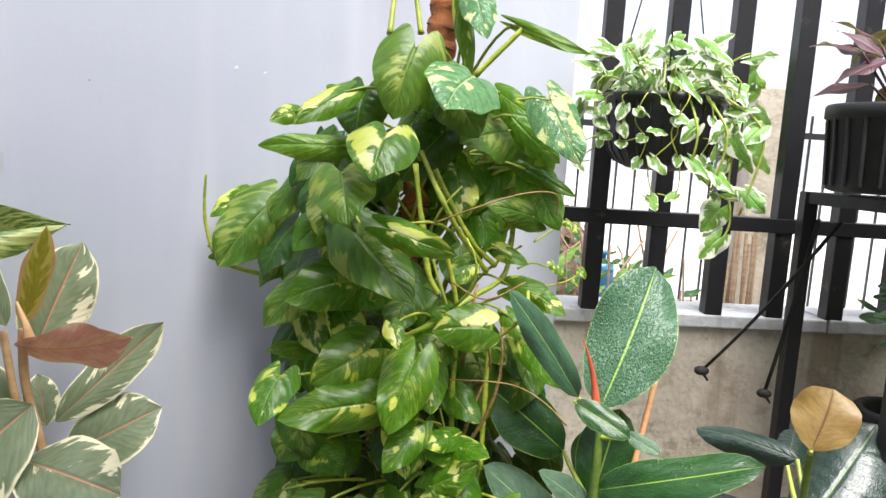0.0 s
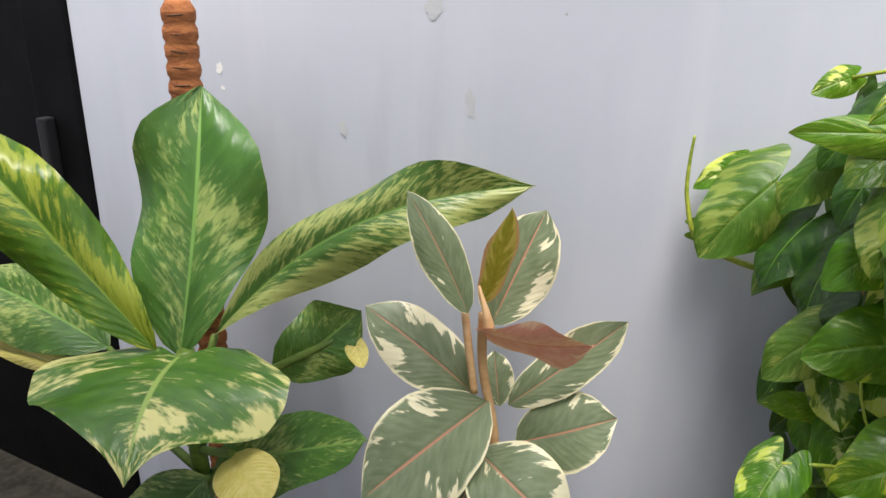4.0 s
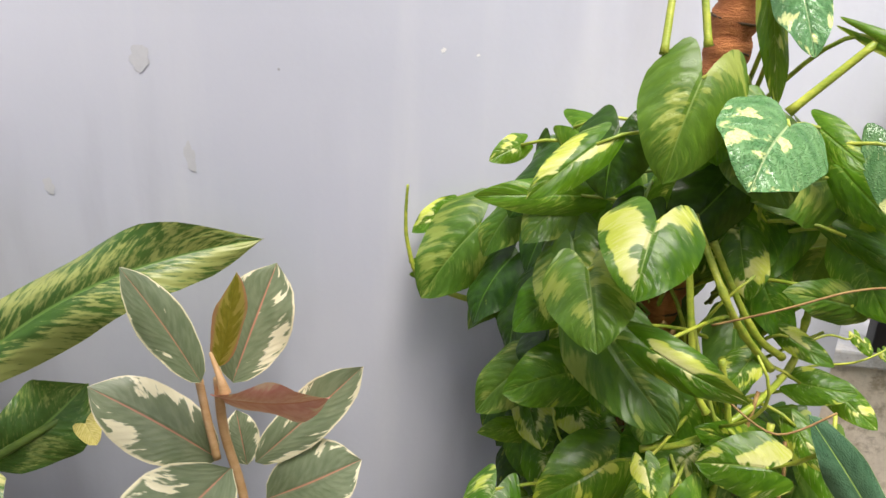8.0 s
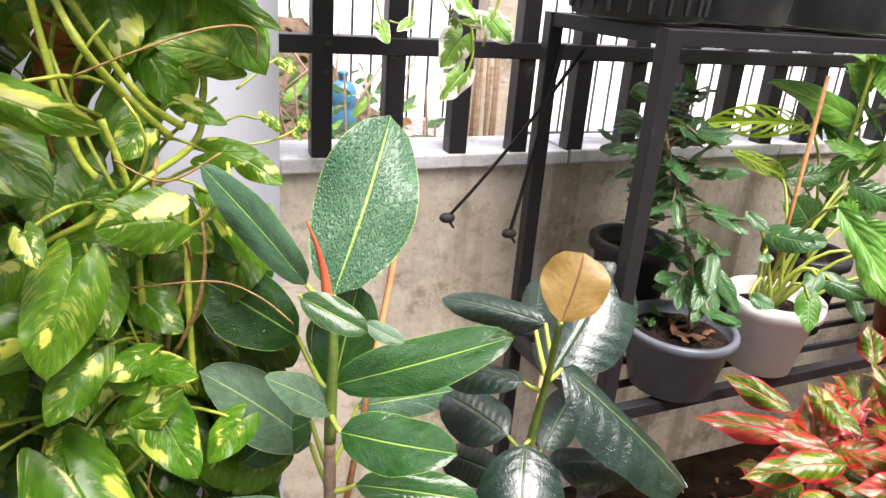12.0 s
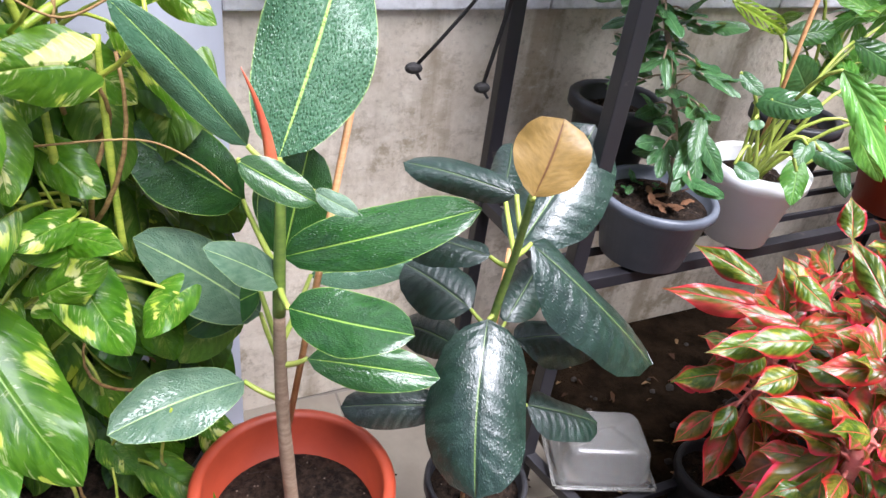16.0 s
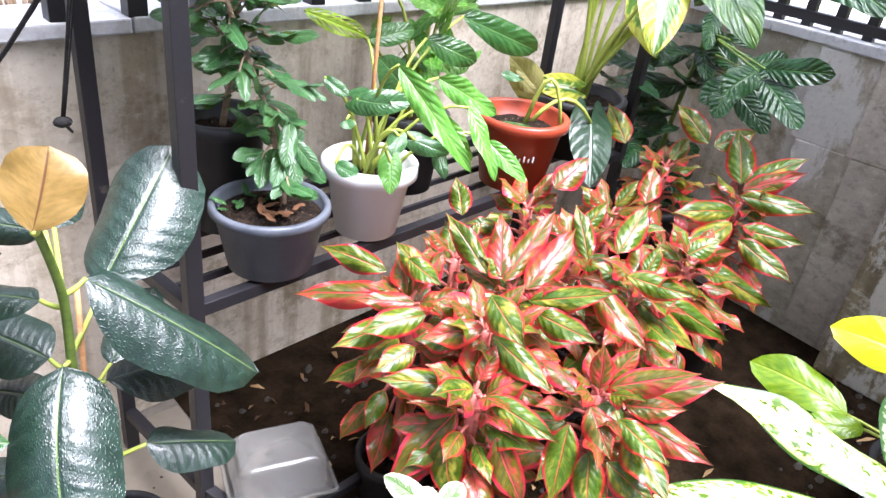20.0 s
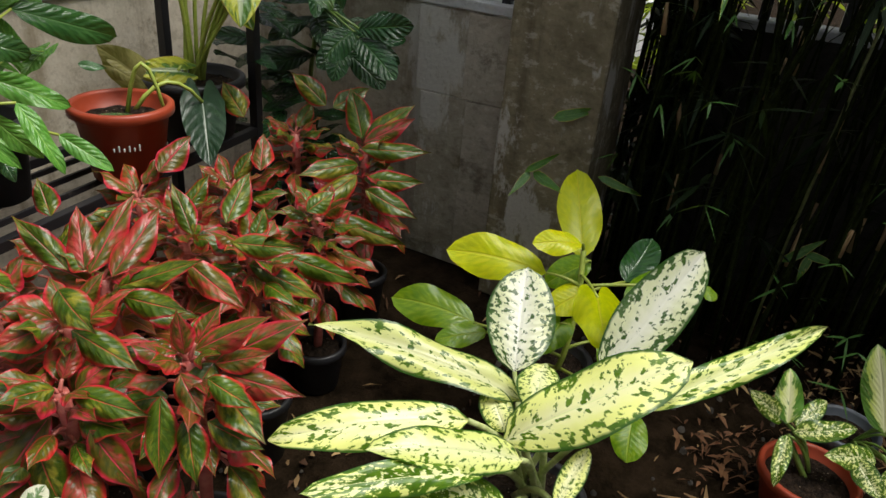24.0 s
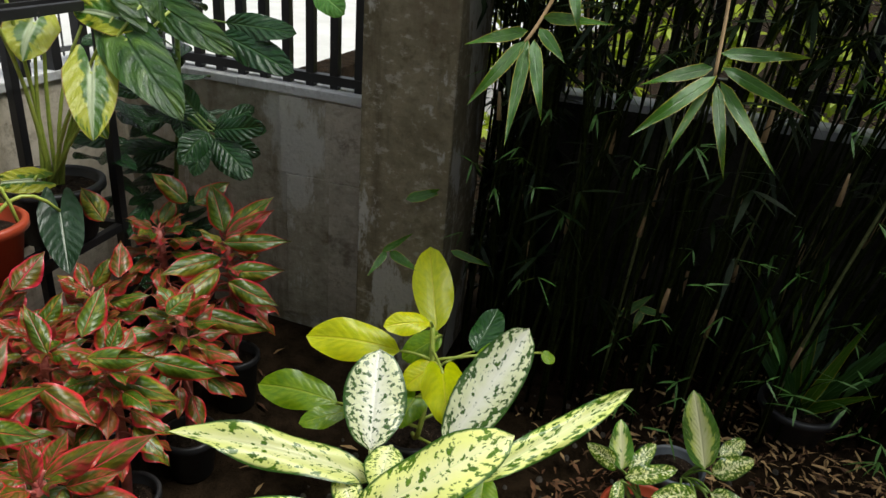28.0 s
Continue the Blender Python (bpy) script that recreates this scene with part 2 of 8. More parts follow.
TILE = plain_mat("cream_floor_tile", (0.185, 0.155, 0.12), (0.26, 0.23, 0.185), 3.0, 0.45, 0.1, dirt=(0.12, 0.1, 0.08), dirt_scale=7.0, dirt_at=0.64)
GROUT = plain_mat("dark_grout", (0.14, 0.12, 0.1), (0.2, 0.18, 0.15), 20.0, 0.9)


def soil_mat():
    """Dark crumbly potting soil with pale chips in it."""
    k = Nodes("potting_soil", 0.95, 0.2)
    c = k.coords()
    n = k.noise(c, 70.0, 6.0, 0.75)
    col = k.mix(k.ramp(n, 0.35, 0.7), (0.01, 0.006, 0.004), (0.07, 0.044, 0.028))
    chips = k.voronoi(c, 95.0)
    col = k.mix(k.math("MULTIPLY", k.ramp(chips, 0.2, 0.12), k.ramp(k.noise(c, 31.0, 2.0), 0.52, 0.6)), col, (0.34, 0.27, 0.2))
    k.color(col)
    k.bump(k.math("ADD", n, k.math("MULTIPLY", chips, -0.6)), 1.0, 0.02)
    return k.m


SOIL = soil_mat()
EARTH = plain_mat("damp_earth", (0.006, 0.004, 0.002), (0.03, 0.019, 0.011), 14.0, 0.95, 1.0, 0.02, spec=0.04)
TERRACOTTA = plain_mat("orange_plastic", (0.31, 0.043, 0.0172), (0.387, 0.0602, 0.0241), 6.0, 0.42, 0.1, 0.001, dirt=(0.25, 0.05, 0.03), dirt_at=0.63)
BLACK_PLASTIC = plain_mat("black_plastic", (0.018, 0.018, 0.021), (0.035, 0.034, 0.037), 7.0, 0.42, 0.1, 0.001, dirt=(0.09, 0.08, 0.07), dirt_at=0.64)
GREY_PLASTIC = plain_mat("grey_plastic", (0.075, 0.085, 0.105), (0.125, 0.138, 0.165), 9.0, 0.45, 0.12, 0.001, dirt=(0.32, 0.32, 0.34), dirt_at=0.62)
WHITE_PLASTIC = plain_mat("white_plastic", (0.84, 0.84, 0.83), (0.89, 0.89, 0.88), 5.0, 0.45, 0.08, 0.001, dirt=(0.6, 0.56, 0.5), dirt_at=0.7)
PINK_PLASTIC = plain_mat("pink_plastic", (0.6, 0.08, 0.2), (0.7, 0.12, 0.26), 6.0, 0.45, 0.1, 0.001)
IRON = black_metal_mat("black_enamel")
# Black of the door; it also stands in for the unlit room behind.
DOOR_ROOM_BLACK = plain_mat("black_aluminium_and_room", (0.003, 0.003, 0.0035), (0.007, 0.007, 0.008), 7.0, 0.5, 0.05, 0.001, spec=0.12)
COIR = plain_mat("coir_fibre", (0.25, 0.075, 0.025), (0.52, 0.2, 0.07), 30.0, 0.95, 0.9, 0.006, stretch=(1, 1, 3))
TWINE = plain_mat("dark_twine", (0.06, 0.035, 0.02), (0.12, 0.07, 0.04), 60.0, 0.9)
BARK = plain_mat("pale_bark", (0.2, 0.13, 0.08), (0.33, 0.24, 0.16), 40.0, 0.85, 0.6, 0.003, stretch=(1, 1, 3))
STICK = plain_mat("bamboo_stick", (0.5, 0.22, 0.08), (0.62, 0.33, 0.14), 30.0, 0.6, 0.2, stretch=(1, 1, 6))
ROOT = plain_mat("brown_aerial_root", (0.16, 0.075, 0.025), (0.36, 0.24, 0.08), 40.0, 0.7, 0.3, stretch=(1, 1, 4))
STEM_GREEN = plain_mat("green_stem", (0.1, 0.18, 0.03), (0.2, 0.29, 0.05), 25.0, 0.45, 0.2, stretch=(1, 1, 3))
STEM_LIME = plain_mat("lime_stem", (0.32, 0.42, 0.06), (0.45, 0.5, 0.1), 25.0, 0.4, 0.2, stretch=(1, 1, 3))
STEM_PALE = plain_mat("pale_stalk", (0.3, 0.38, 0.1), (0.55, 0.58, 0.28), 30.0, 0.4, 0.2, stretch=(1, 1, 3))
STEM_VINE = plain_mat("streaked_vine", (0.16, 0.26, 0.02), (0.5, 0.52, 0.07), 34.0, 0.42, 0.4, 0.002, stretch=(1, 1, 2))
STEM_RED = plain_mat("red_stem", (0.42, 0.08, 0.07), (0.6, 0.2, 0.16), 25.0, 0.4, 0.2, stretch=(1, 1, 3))
STEM_TAN = plain_mat("tan_shoot", (0.55, 0.32, 0.14), (0.68, 0.44, 0.24), 25.0, 0.45, 0.2, stretch=(1, 1, 3))
# Cane green taken almost to black to carry the clump's shade.
CANE_SHADED = plain_mat("shaded_bamboo_cane", (0.004, 0.006, 0.002), (0.022, 0.028, 0.006), 20.0, 0.75, 0.2, stretch=(1, 1, 4), spec=0.03)
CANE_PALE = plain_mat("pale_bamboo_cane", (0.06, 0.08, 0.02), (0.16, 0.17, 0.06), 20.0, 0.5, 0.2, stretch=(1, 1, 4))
CANE_DRY = plain_mat("dry_bamboo_sheath", (0.35, 0.22, 0.1), (0.5, 0.34, 0.18), 20.0, 0.8, 0.3)
BUD = plain_mat("red_bud", (0.5, 0.08, 0.04), (0.68, 0.17, 0.08), 20.0, 0.4, 0.2)
CLEAR = glass_mat("scratched_clear_plastic", (0.62, 0.61, 0.58), 0.22)
CLEAR.node_tree.nodes["Principled BSDF"].inputs["Transmission Weight"].default_value = 0.86
BLUE = plain_mat("blue_plastic", (0.03, 0.13, 0.24), (0.05, 0.19, 0.33), 8.0, 0.3, 0.05)
RED_PRINT = plain_mat("red_white_packet", (0.6, 0.05, 0.05), (0.8, 0.7, 0.68), 14.0, 0.4, 0.1)
CORD = plain_mat("black_cord", (0.014, 0.012, 0.012), (0.03, 0.027, 0.025), 40.0, 0.7)
FLAKE = plain_mat("white_plaster", (0.82, 0.82, 0.82), (0.88, 0.88, 0.88), 30.0, 0.8)
SMUDGE = plain_mat("grey_smudge", (0.55, 0.56, 0.6), (0.6, 0.61, 0.645), 30.0, 0.6)
DRY_CURL = plain_mat("curled_dry_leaf", (0.09, 0.035, 0.015), (0.24, 0.11, 0.045), 30.0, 0.8, 0.4)
STONES = plain_mat("grey_crumbs", (0.014, 0.012, 0.01), (0.07, 0.058, 0.047), 16.0, 0.9, 0.5)
# Cement taken near black; its colour carries the shade behind the bamboo.
SHADED_CEMENT = plain_mat("shaded_cement", (0.02, 0.019, 0.015), (0.075, 0.07, 0.058), 5.0, 0.9, 0.4, spec=0.04)


def litter_mat():
    """Fallen leaves, each its own shade from dark brown to straw."""
    k = Nodes("fallen_leaves", 0.8, 0.3)
    r = k.n.new("ShaderNodeNewGeometry").outputs["Random Per Island"]
    k.color(k.mix(k.ramp(r, 0.2, 1.0), (0.06, 0.026, 0.012), (0.5, 0.32, 0.15)))
    k.bump(k.noise(k.coords(), 60.0), 0.3, 0.003)
    return k.m


LITTER = litter_mat()
# Brighter copy for the low leaves, with daylight put into its green.
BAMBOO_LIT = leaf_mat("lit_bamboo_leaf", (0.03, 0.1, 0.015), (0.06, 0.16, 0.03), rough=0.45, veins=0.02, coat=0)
RUBBLE = plain_mat("brown_rubble", (0.05, 0.03, 0.018), (0.24, 0.16, 0.1), 26.0, 0.9, 1.0, 0.02)
GRAVEL = plain_mat("grey_gravel", (0.13, 0.12, 0.11), (0.34, 0.32, 0.3), 45.0, 0.9, 0.8, 0.01)
ROAD = plain_mat("pale_road", (0.5, 0.49, 0.47), (0.62, 0.61, 0.59), 2.0, 0.8, 0.2)

POTHOS = leaf_mat("pothos_leaf", (0.045, 0.15, 0.006), (0.105, 0.255, 0.014), (0.72, 0.75, 0.15), 0.22, 9.0, 2.2, soft=0.035, second=1.4, var2=(0.4, 0.52, 0.03), mid=(0.15, 0.29, 0.03), mid_w=0.022, rough=0.3, veins=0.12, vein_n=7, slant=0.7, coat=0.05, through_light=0.4, relief=0.4, fleck=0.28, spec=0.36)
POTHOS_PALE = leaf_mat("cream_pothos_leaf", (0.04, 0.145, 0.005), (0.105, 0.25, 0.013), (0.82, 0.82, 0.38), 0.33, 7.0, 2.0, soft=0.05, second=1.9, var2=(0.62, 0.7, 0.09), mid=(0.25, 0.4, 0.06), mid_w=0.022, rough=0.3, veins=0.12, vein_n=7, slant=0.7, coat=0.05, through_light=0.42, relief=0.4, fleck=0.35, spec=0.36)
POTHOS_DULL = leaf_mat("olive_pothos_leaf", (0.048, 0.125, 0.011), (0.085, 0.185, 0.018), (0.25, 0.32, 0.06), 0.34, 15.0, 3.4, soft=0.06, second=1.1, mid=(0.16, 0.26, 0.05), mid_w=0.025, rough=0.34, through_light=0.32, veins=0.2, vein_n=8, slant=0.7, coat=0.05, relief=0.45, fleck=0.3, spec=0.36)
POTHOS_WET = leaf_mat("wet_pothos_leaf", (0.07, 0.2, 0.07), (0.14, 0.3, 0.12), (0.68, 0.74, 0.32), 0.4, 7.0, 4.0, soft=0.05, second=0.8, mid=(0.33, 0.45, 0.22), mid_w=0.03, rough=0.16, veins=0.2, vein_n=8, wet=1.8, slant=0.5, relief=0.6)
WHITE_POTHOS = leaf_mat("white_pothos_leaf", (0.1, 0.25, 0.03), (0.19, 0.36, 0.06), (0.8, 0.82, 0.66), 0.44, 5.0, 2.0, soft=0.03, centre=-0.45, second=0.3, rough=0.35, veins=0.1)
# Darker copy of the pothos leaf: shade inside the plant is in its green.
POTHOS_SHADED = leaf_mat("shaded_pothos_leaf", (0.013, 0.048, 0.004), (0.034, 0.095, 0.007), (0.45, 0.52, 0.05), 0.2, 9.0, 4.5, soft=0.05, second=0.8, mid=(0.12, 0.24, 0.03), mid_w=0.03, rough=0.3, veins=0.15, vein_n=8, slant=0.5, relief=0.4, spec=0.34)
TINEKE = leaf_mat("variegated_rubber_leaf", (0.145, 0.185, 0.105), (0.21, 0.25, 0.15), (0.82, 0.74, 0.48), 0.31, 9.0, 3.0, centre=-0.3, soft=0.03, second=0.7, var2=(0.84, 0.78, 0.55), mid=(0.52, 0.23, 0.16), mid_w=0.035, edge=(0.83, 0.76, 0.52), edge_w=0.1, rough=0.34, veins=0.08, vein_n=15, slant=0.6, relief=0.4)
TINEKE_CREAM = leaf_mat("cream_rubber_leaf", (0.145, 0.185, 0.105), (0.21, 0.25, 0.15), (0.82, 0.74, 0.48), 0.44, 11.0, 2.6, centre=-0.12, soft=0.03, second=0.9, var2=(0.84, 0.78, 0.55), mid=(0.52, 0.23, 0.16), mid_w=0.035, edge=(0.83, 0.76, 0.52), edge_w=0.1, rough=0.34, veins=0.08, vein_n=15, slant=0.6, relief=0.4)
TINEKE_PINK = leaf_mat("pink_rubber_leaf", (0.72, 0.25, 0.22), (0.8, 0.35, 0.3), (0.8, 0.52, 0.36), 0.3, 6.0, 1.6, centre=-0.3, soft=0.05, mid=(0.7, 0.2, 0.15), rough=0.36, veins=0.1, through_light=0.2)
TINEKE_OLIVE = leaf_mat("olive_rubber_leaf", (0.3, 0.25, 0.02), (0.44, 0.36, 0.04), (0.68, 0.52, 0.12), 0.42, 8.0, 1.6, centre=-0.3, soft=0.04, edge=(0.78, 0.36, 0.22), edge_w=0.18, rough=0.36, veins=0.1, through_light=0.4)
PHILO = leaf_mat("marbled_leaf", (0.045, 0.125, 0.022), (0.08, 0.185, 0.035), (0.34, 0.41, 0.12), 0.37, 30.0, 13.0, soft=0.12, second=0.9, mid=(0.2, 0.36, 0.08), mid_w=0.04, rough=0.34, veins=0.2, vein_n=14, slant=0.5, fleck=0.35)
PHILO_LONG = leaf_mat("long_marbled_leaf", (0.045, 0.125, 0.022), (0.08, 0.185, 0.035), (0.42, 0.46, 0.14), 0.4, 70.0, 9.0, soft=0.1, second=0.8, mid=(0.2, 0.36, 0.08), mid_w=0.05, rough=0.34, veins=0.2, vein_n=20, slant=0.3, fleck=0.3)
PHILO_BRIGHT = leaf_mat("bright_marbled_leaf", (0.055, 0.17, 0.008), (0.1, 0.24, 0.014), (0.4, 0.48, 0.05), 0.4, 34.0, 7.0, soft=0.1, second=0.9, mid=(0.28, 0.43, 0.05), mid_w=0.05, rough=0.3, veins=0.3, vein_n=14, slant=0.4, fleck=0.4)
PHILO_CREAM = leaf_mat("cream_marbled_leaf", (0.055, 0.16, 0.02), (0.1, 0.23, 0.03), (0.78, 0.74, 0.3), 0.42, 18.0, 8.0, soft=0.09, second=0.9, centre=-0.1, mid=(0.36, 0.5, 0.12), mid_w=0.03, rough=0.34, veins=0.18, vein_n=12, slant=0.5, fleck=0.5)
YELLOWING = leaf_mat("yellowing_leaf", (0.62, 0.55, 0.12), (0.74, 0.66, 0.22), rough=0.4, veins=0.3)
RUBBER = leaf_mat("rubber_leaf", (0.011, 0.056, 0.009), (0.023, 0.088, 0.015), mid=(0.26, 0.42, 0.06), mid_w=0.035, edge=(0.24, 0.37, 0.07), edge_w=0.03, rough=0.2, veins=0.05, vein_n=18, wet=0.6, through_light=0.07, coat=0.3, relief=0.4, spec=0.4)
RUBBER_WET = leaf_mat("wet_rubber_leaf", (0.045, 0.12, 0.06), (0.07, 0.16, 0.082), mid=(0.33, 0.5, 0.12), mid_w=0.04, edge=(0.3, 0.42, 0.15), edge_w=0.03, rough=0.22, veins=0.06, vein_n=20, wet=2.6, through_light=0.06, coat=0.12, relief=0.5, mottle=0.8)
RUBBER_GREY = leaf_mat("greyish_rubber_leaf", (0.06, 0.12, 0.07), (0.1, 0.165, 0.1), mid=(0.27, 0.38, 0.15), mid_w=0.035, edge=(0.24, 0.34, 0.12), edge_w=0.03, rough=0.26, veins=0.05, vein_n=20, wet=0.6, through_light=0.05, relief=0.4)
BURGUNDY = leaf_mat("blackish_rubber_leaf", (0.006, 0.02, 0.013), (0.014, 0.036, 0.023), mid=(0.12, 0.18, 0.05), mid_w=0.025, rough=0.33, spec=0.75, veins=0.28, vein_n=10, wet=0.25, through_light=0.0, slant=0.25, coat=0.35, relief=0.45, mottle=0.4)
BROWN_BACK = leaf_mat("brown_leaf_underside", (0.2, 0.125, 0.028), (0.27, 0.172, 0.042), mid=(0.11, 0.045, 0.012), mid_w=0.045, rough=0.45, veins=0.02, vein_n=14, through_light=0.12, relief=0.2)
AGLA = leaf_mat("red_edged_leaf", (0.03, 0.075, 0.004), (0.085, 0.14, 0.008), (0.34, 0.3, 0.03), 0.34, 7.0, 5.0, soft=0.15, second=0.7, mid=(0.6, 0.1, 0.06), mid_w=0.035, edge=(0.46, 0.013, 0.026), edge_w=0.16, rough=0.3, veins=0.25, vein_n=7, slant=0.45, through_light=0.12, coat=0.25, relief=0.5, fleck=0.25, spec=0.42)
AGLA_RED = leaf_mat("reddish_leaf", (0.05, 0.062, 0.004), (0.14, 0.11, 0.01), (0.5, 0.045, 0.045), 0.38, 6.0, 4.0, soft=0.18, second=0.9, mid=(0.58, 0.05, 0.07), mid_w=0.06, edge=(0.56, 0.02, 0.036), edge_w=0.21, rough=0.31, veins=0.2, vein_n=7, slant=0.45, through_light=0.14, coat=0.25, relief=0.5, spec=0.42)
AGLA_BACK = leaf_mat("coppery_leaf", (0.16, 0.055, 0.01), (0.25, 0.095, 0.018), mid=(0.6, 0.13, 0.08), mid_w=0.08, edge=(0.54, 0.04, 0.04), edge_w=0.2, rough=0.36, veins=0.15, vein_n=7, slant=0.45, through_light=0.2)
DIEFF = leaf_mat("spotted_cream_leaf", (0.05, 0.13, 0.005), (0.11, 0.22, 0.01), (0.92, 0.92, 0.5), 0.555, 24.0, 8.0, centre=0.08, soft=0.018, second=0.12, vary=0.03, var2=(0.84, 0.88, 0.28), mid=(0.8, 0.86, 0.4), mid_w=0.022, edge=(0.03, 0.1, 0.008), edge_w=0.15, rough=0.28, veins=0.08, vein_n=14, slant=0.15, through_light=0.2)
DIEFF_GREEN = leaf_mat("spotted_green_leaf", (0.05, 0.13, 0.005), (0.11, 0.22, 0.01), (0.92, 0.92, 0.5), 0.46, 24.0, 8.0, centre=0.08, soft=0.018, second=0.12, vary=0.03, var2=(0.84, 0.88, 0.28), mid=(0.8, 0.86, 0.4), mid_w=0.022, edge=(0.03, 0.1, 0.008), edge_w=0.15, rough=0.28, veins=0.08, vein_n=14, slant=0.15, through_light=0.2)
DIEFF_WHITE = leaf_mat("spotted_white_leaf", (0.03, 0.08, 0.018), (0.07, 0.14, 0.03), (0.9, 0.89, 0.76), 0.56, 21.0, 10.0, centre=0.12, soft=0.018, second=0.12, vary=0.02, var2=(0.76, 0.78, 0.48), edge=(0.03, 0.09, 0.012), edge_w=0.15, rough=0.28, veins=0.15, vein_n=14, slant=0.15)
DIEFF_SMALL = leaf_mat("cream_centred_leaf", (0.06, 0.18, 0.012), (0.13, 0.28, 0.025), (0.88, 0.88, 0.5), 0.5, 11.0, 5.0, centre=0.5, soft=0.05, second=0.4, var2=(0.6, 0.7, 0.12), rough=0.32, veins=0.2, vein_n=12, slant=0.7, fleck=0.4)
LIME = leaf_mat("lime_leaf", (0.56, 0.64, 0.0), (0.74, 0.77, 0.003), mid=(0.76, 0.72, 0.04), mid_w=0.035, rough=0.32, veins=0.15, vein_n=9, through_light=0.32)
LIME_GREEN = leaf_mat("green_lime_leaf", (0.13, 0.28, 0.004), (0.26, 0.4, 0.008), mid=(0.4, 0.5, 0.04), mid_w=0.04, rough=0.3, veins=0.15, vein_n=9, through_light=0.25)
# Near-black copy of the bamboo green: the clump's shade is in the colour.
BAMBOO_SHADED = leaf_mat("shaded_bamboo_leaf", (0.003, 0.011, 0.002), (0.009, 0.023, 0.004), mid=(0.02, 0.04, 0.008), mid_w=0.05, rough=0.45, spec=0.15, veins=0.05, through_light=0.08)
BAMBOO_SHADED.node_tree.nodes["Principled BSDF"].inputs["Specular IOR Level"].default_value = 0.2
BAMBOO_NEAR = leaf_mat("near_bamboo_leaf", (0.025, 0.095, 0.008), (0.06, 0.17, 0.014), (0.4, 0.3, 0.05), 0.25, 6.0, 2.0, mid=(0.1, 0.2, 0.04), mid_w=0.06, rough=0.22, edge=(0.42, 0.36, 0.05), edge_w=0.13, veins=0.05, wet=0.3)
FRESH = leaf_mat("fresh_green_leaf", (0.07, 0.23, 0.025), (0.15, 0.34, 0.055), mid=(0.3, 0.5, 0.12), mid_w=0.05, rough=0.28, veins=0.6, vein_n=8)
DEEP = leaf_mat("deep_green_leaf", (0.02, 0.075, 0.018), (0.045, 0.12, 0.028), mid=(0.1, 0.2, 0.06), mid_w=0.05, rough=0.2, veins=0.6, vein_n=8)
SMALL_FIG = leaf_mat("small_dark_leaf", (0.03, 0.09, 0.03), (0.06, 0.15, 0.05), mid=(0.13, 0.24, 0.09), mid_w=0.06, rough=0.2, veins=0.2, vein_n=10)
VEINED = leaf_mat("white_veined_leaf", (0.01, 0.035, 0.015), (0.025, 0.06, 0.028), (0.26, 0.31, 0.26), 0.24, 15.0, 0.6, soft=0.03, mid=(0.4, 0.45, 0.36), mid_w=0.04, rough=0.3, veins=0.5, vein_n=8)
CREAM_EDGE = leaf_mat("white_green_leaf", (0.08, 0.17, 0.05), (0.14, 0.24, 0.08), (0.66, 0.66, 0.48), 0.55, 6.0, 2.0, centre=-0.4, soft=0.03, second=0.3, rough=0.4, veins=0.15)
PURPLE = leaf_mat("purple_leaf", (0.06, 0.02, 0.035), (0.12, 0.045, 0.06), mid=(0.2, 0.07, 0.09), rough=0.4, veins=0.2)
FERN = leaf_mat("sunlit_green_leaf", (0.12, 0.28, 0.03), (0.22, 0.42, 0.06), rough=0.4, veins=0.1, through_light=0.3)
# Paler yellow-green than the other leaves: strong sun put into the hedge's colour.
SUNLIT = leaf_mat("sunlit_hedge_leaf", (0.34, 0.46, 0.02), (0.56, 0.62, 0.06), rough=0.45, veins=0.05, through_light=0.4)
ALOC = leaf_mat("yellow_edged_leaf", (0.045, 0.15, 0.01), (0.09, 0.23, 0.02), (0.55, 0.58, 0.05), 0.46, 7.0, 4.0, centre=-0.45, soft=0.08, second=0.9, mid=(0.6, 0.7, 0.42), mid_w=0.2, edge=(0.3, 0.16, 0.04), edge_w=0.05, rough=0.26, veins=0.5, vein_n=6, slant=0.6, relief=0.5, wet=0.3, through_light=0.3)
ALOC_DEEP = leaf_mat("dark_ribbed_leaf", (0.01, 0.05, 0.008), (0.035, 0.11, 0.014), (0.1, 0.2, 0.03), 0.42, 6.0, 0.8, soft=0.1, mid=(0.012, 0.05, 0.01), mid_w=0.05, rough=0.2, veins=0.7, vein_n=5, slant=0.7, relief=0.7, mottle=0.4)
GLOSSY = leaf_mat("glossy_ribbed_leaf", (0.008, 0.04, 0.012), (0.022, 0.075, 0.02), mid=(0.05, 0.12, 0.03), mid_w=0.05, rough=0.16, veins=0.9, vein_n=8, relief=0.6, through_light=0.08)
OLIVE_BACK = leaf_mat("olive_leaf_underside", (0.2, 0.18, 0.06), (0.3, 0.27, 0.1), mid=(0.38, 0.36, 0.16), mid_w=0.05, rough=0.5, veins=0.4, vein_n=7, through_light=0.3)
HOLED = leaf_mat("holed_lime_leaf", (0.2, 0.36, 0.02), (0.34, 0.46, 0.04), mid=(0.45, 0.55, 0.1), mid_w=0.04, rough=0.3, veins=0.2, vein_n=8, through_light=0.3)


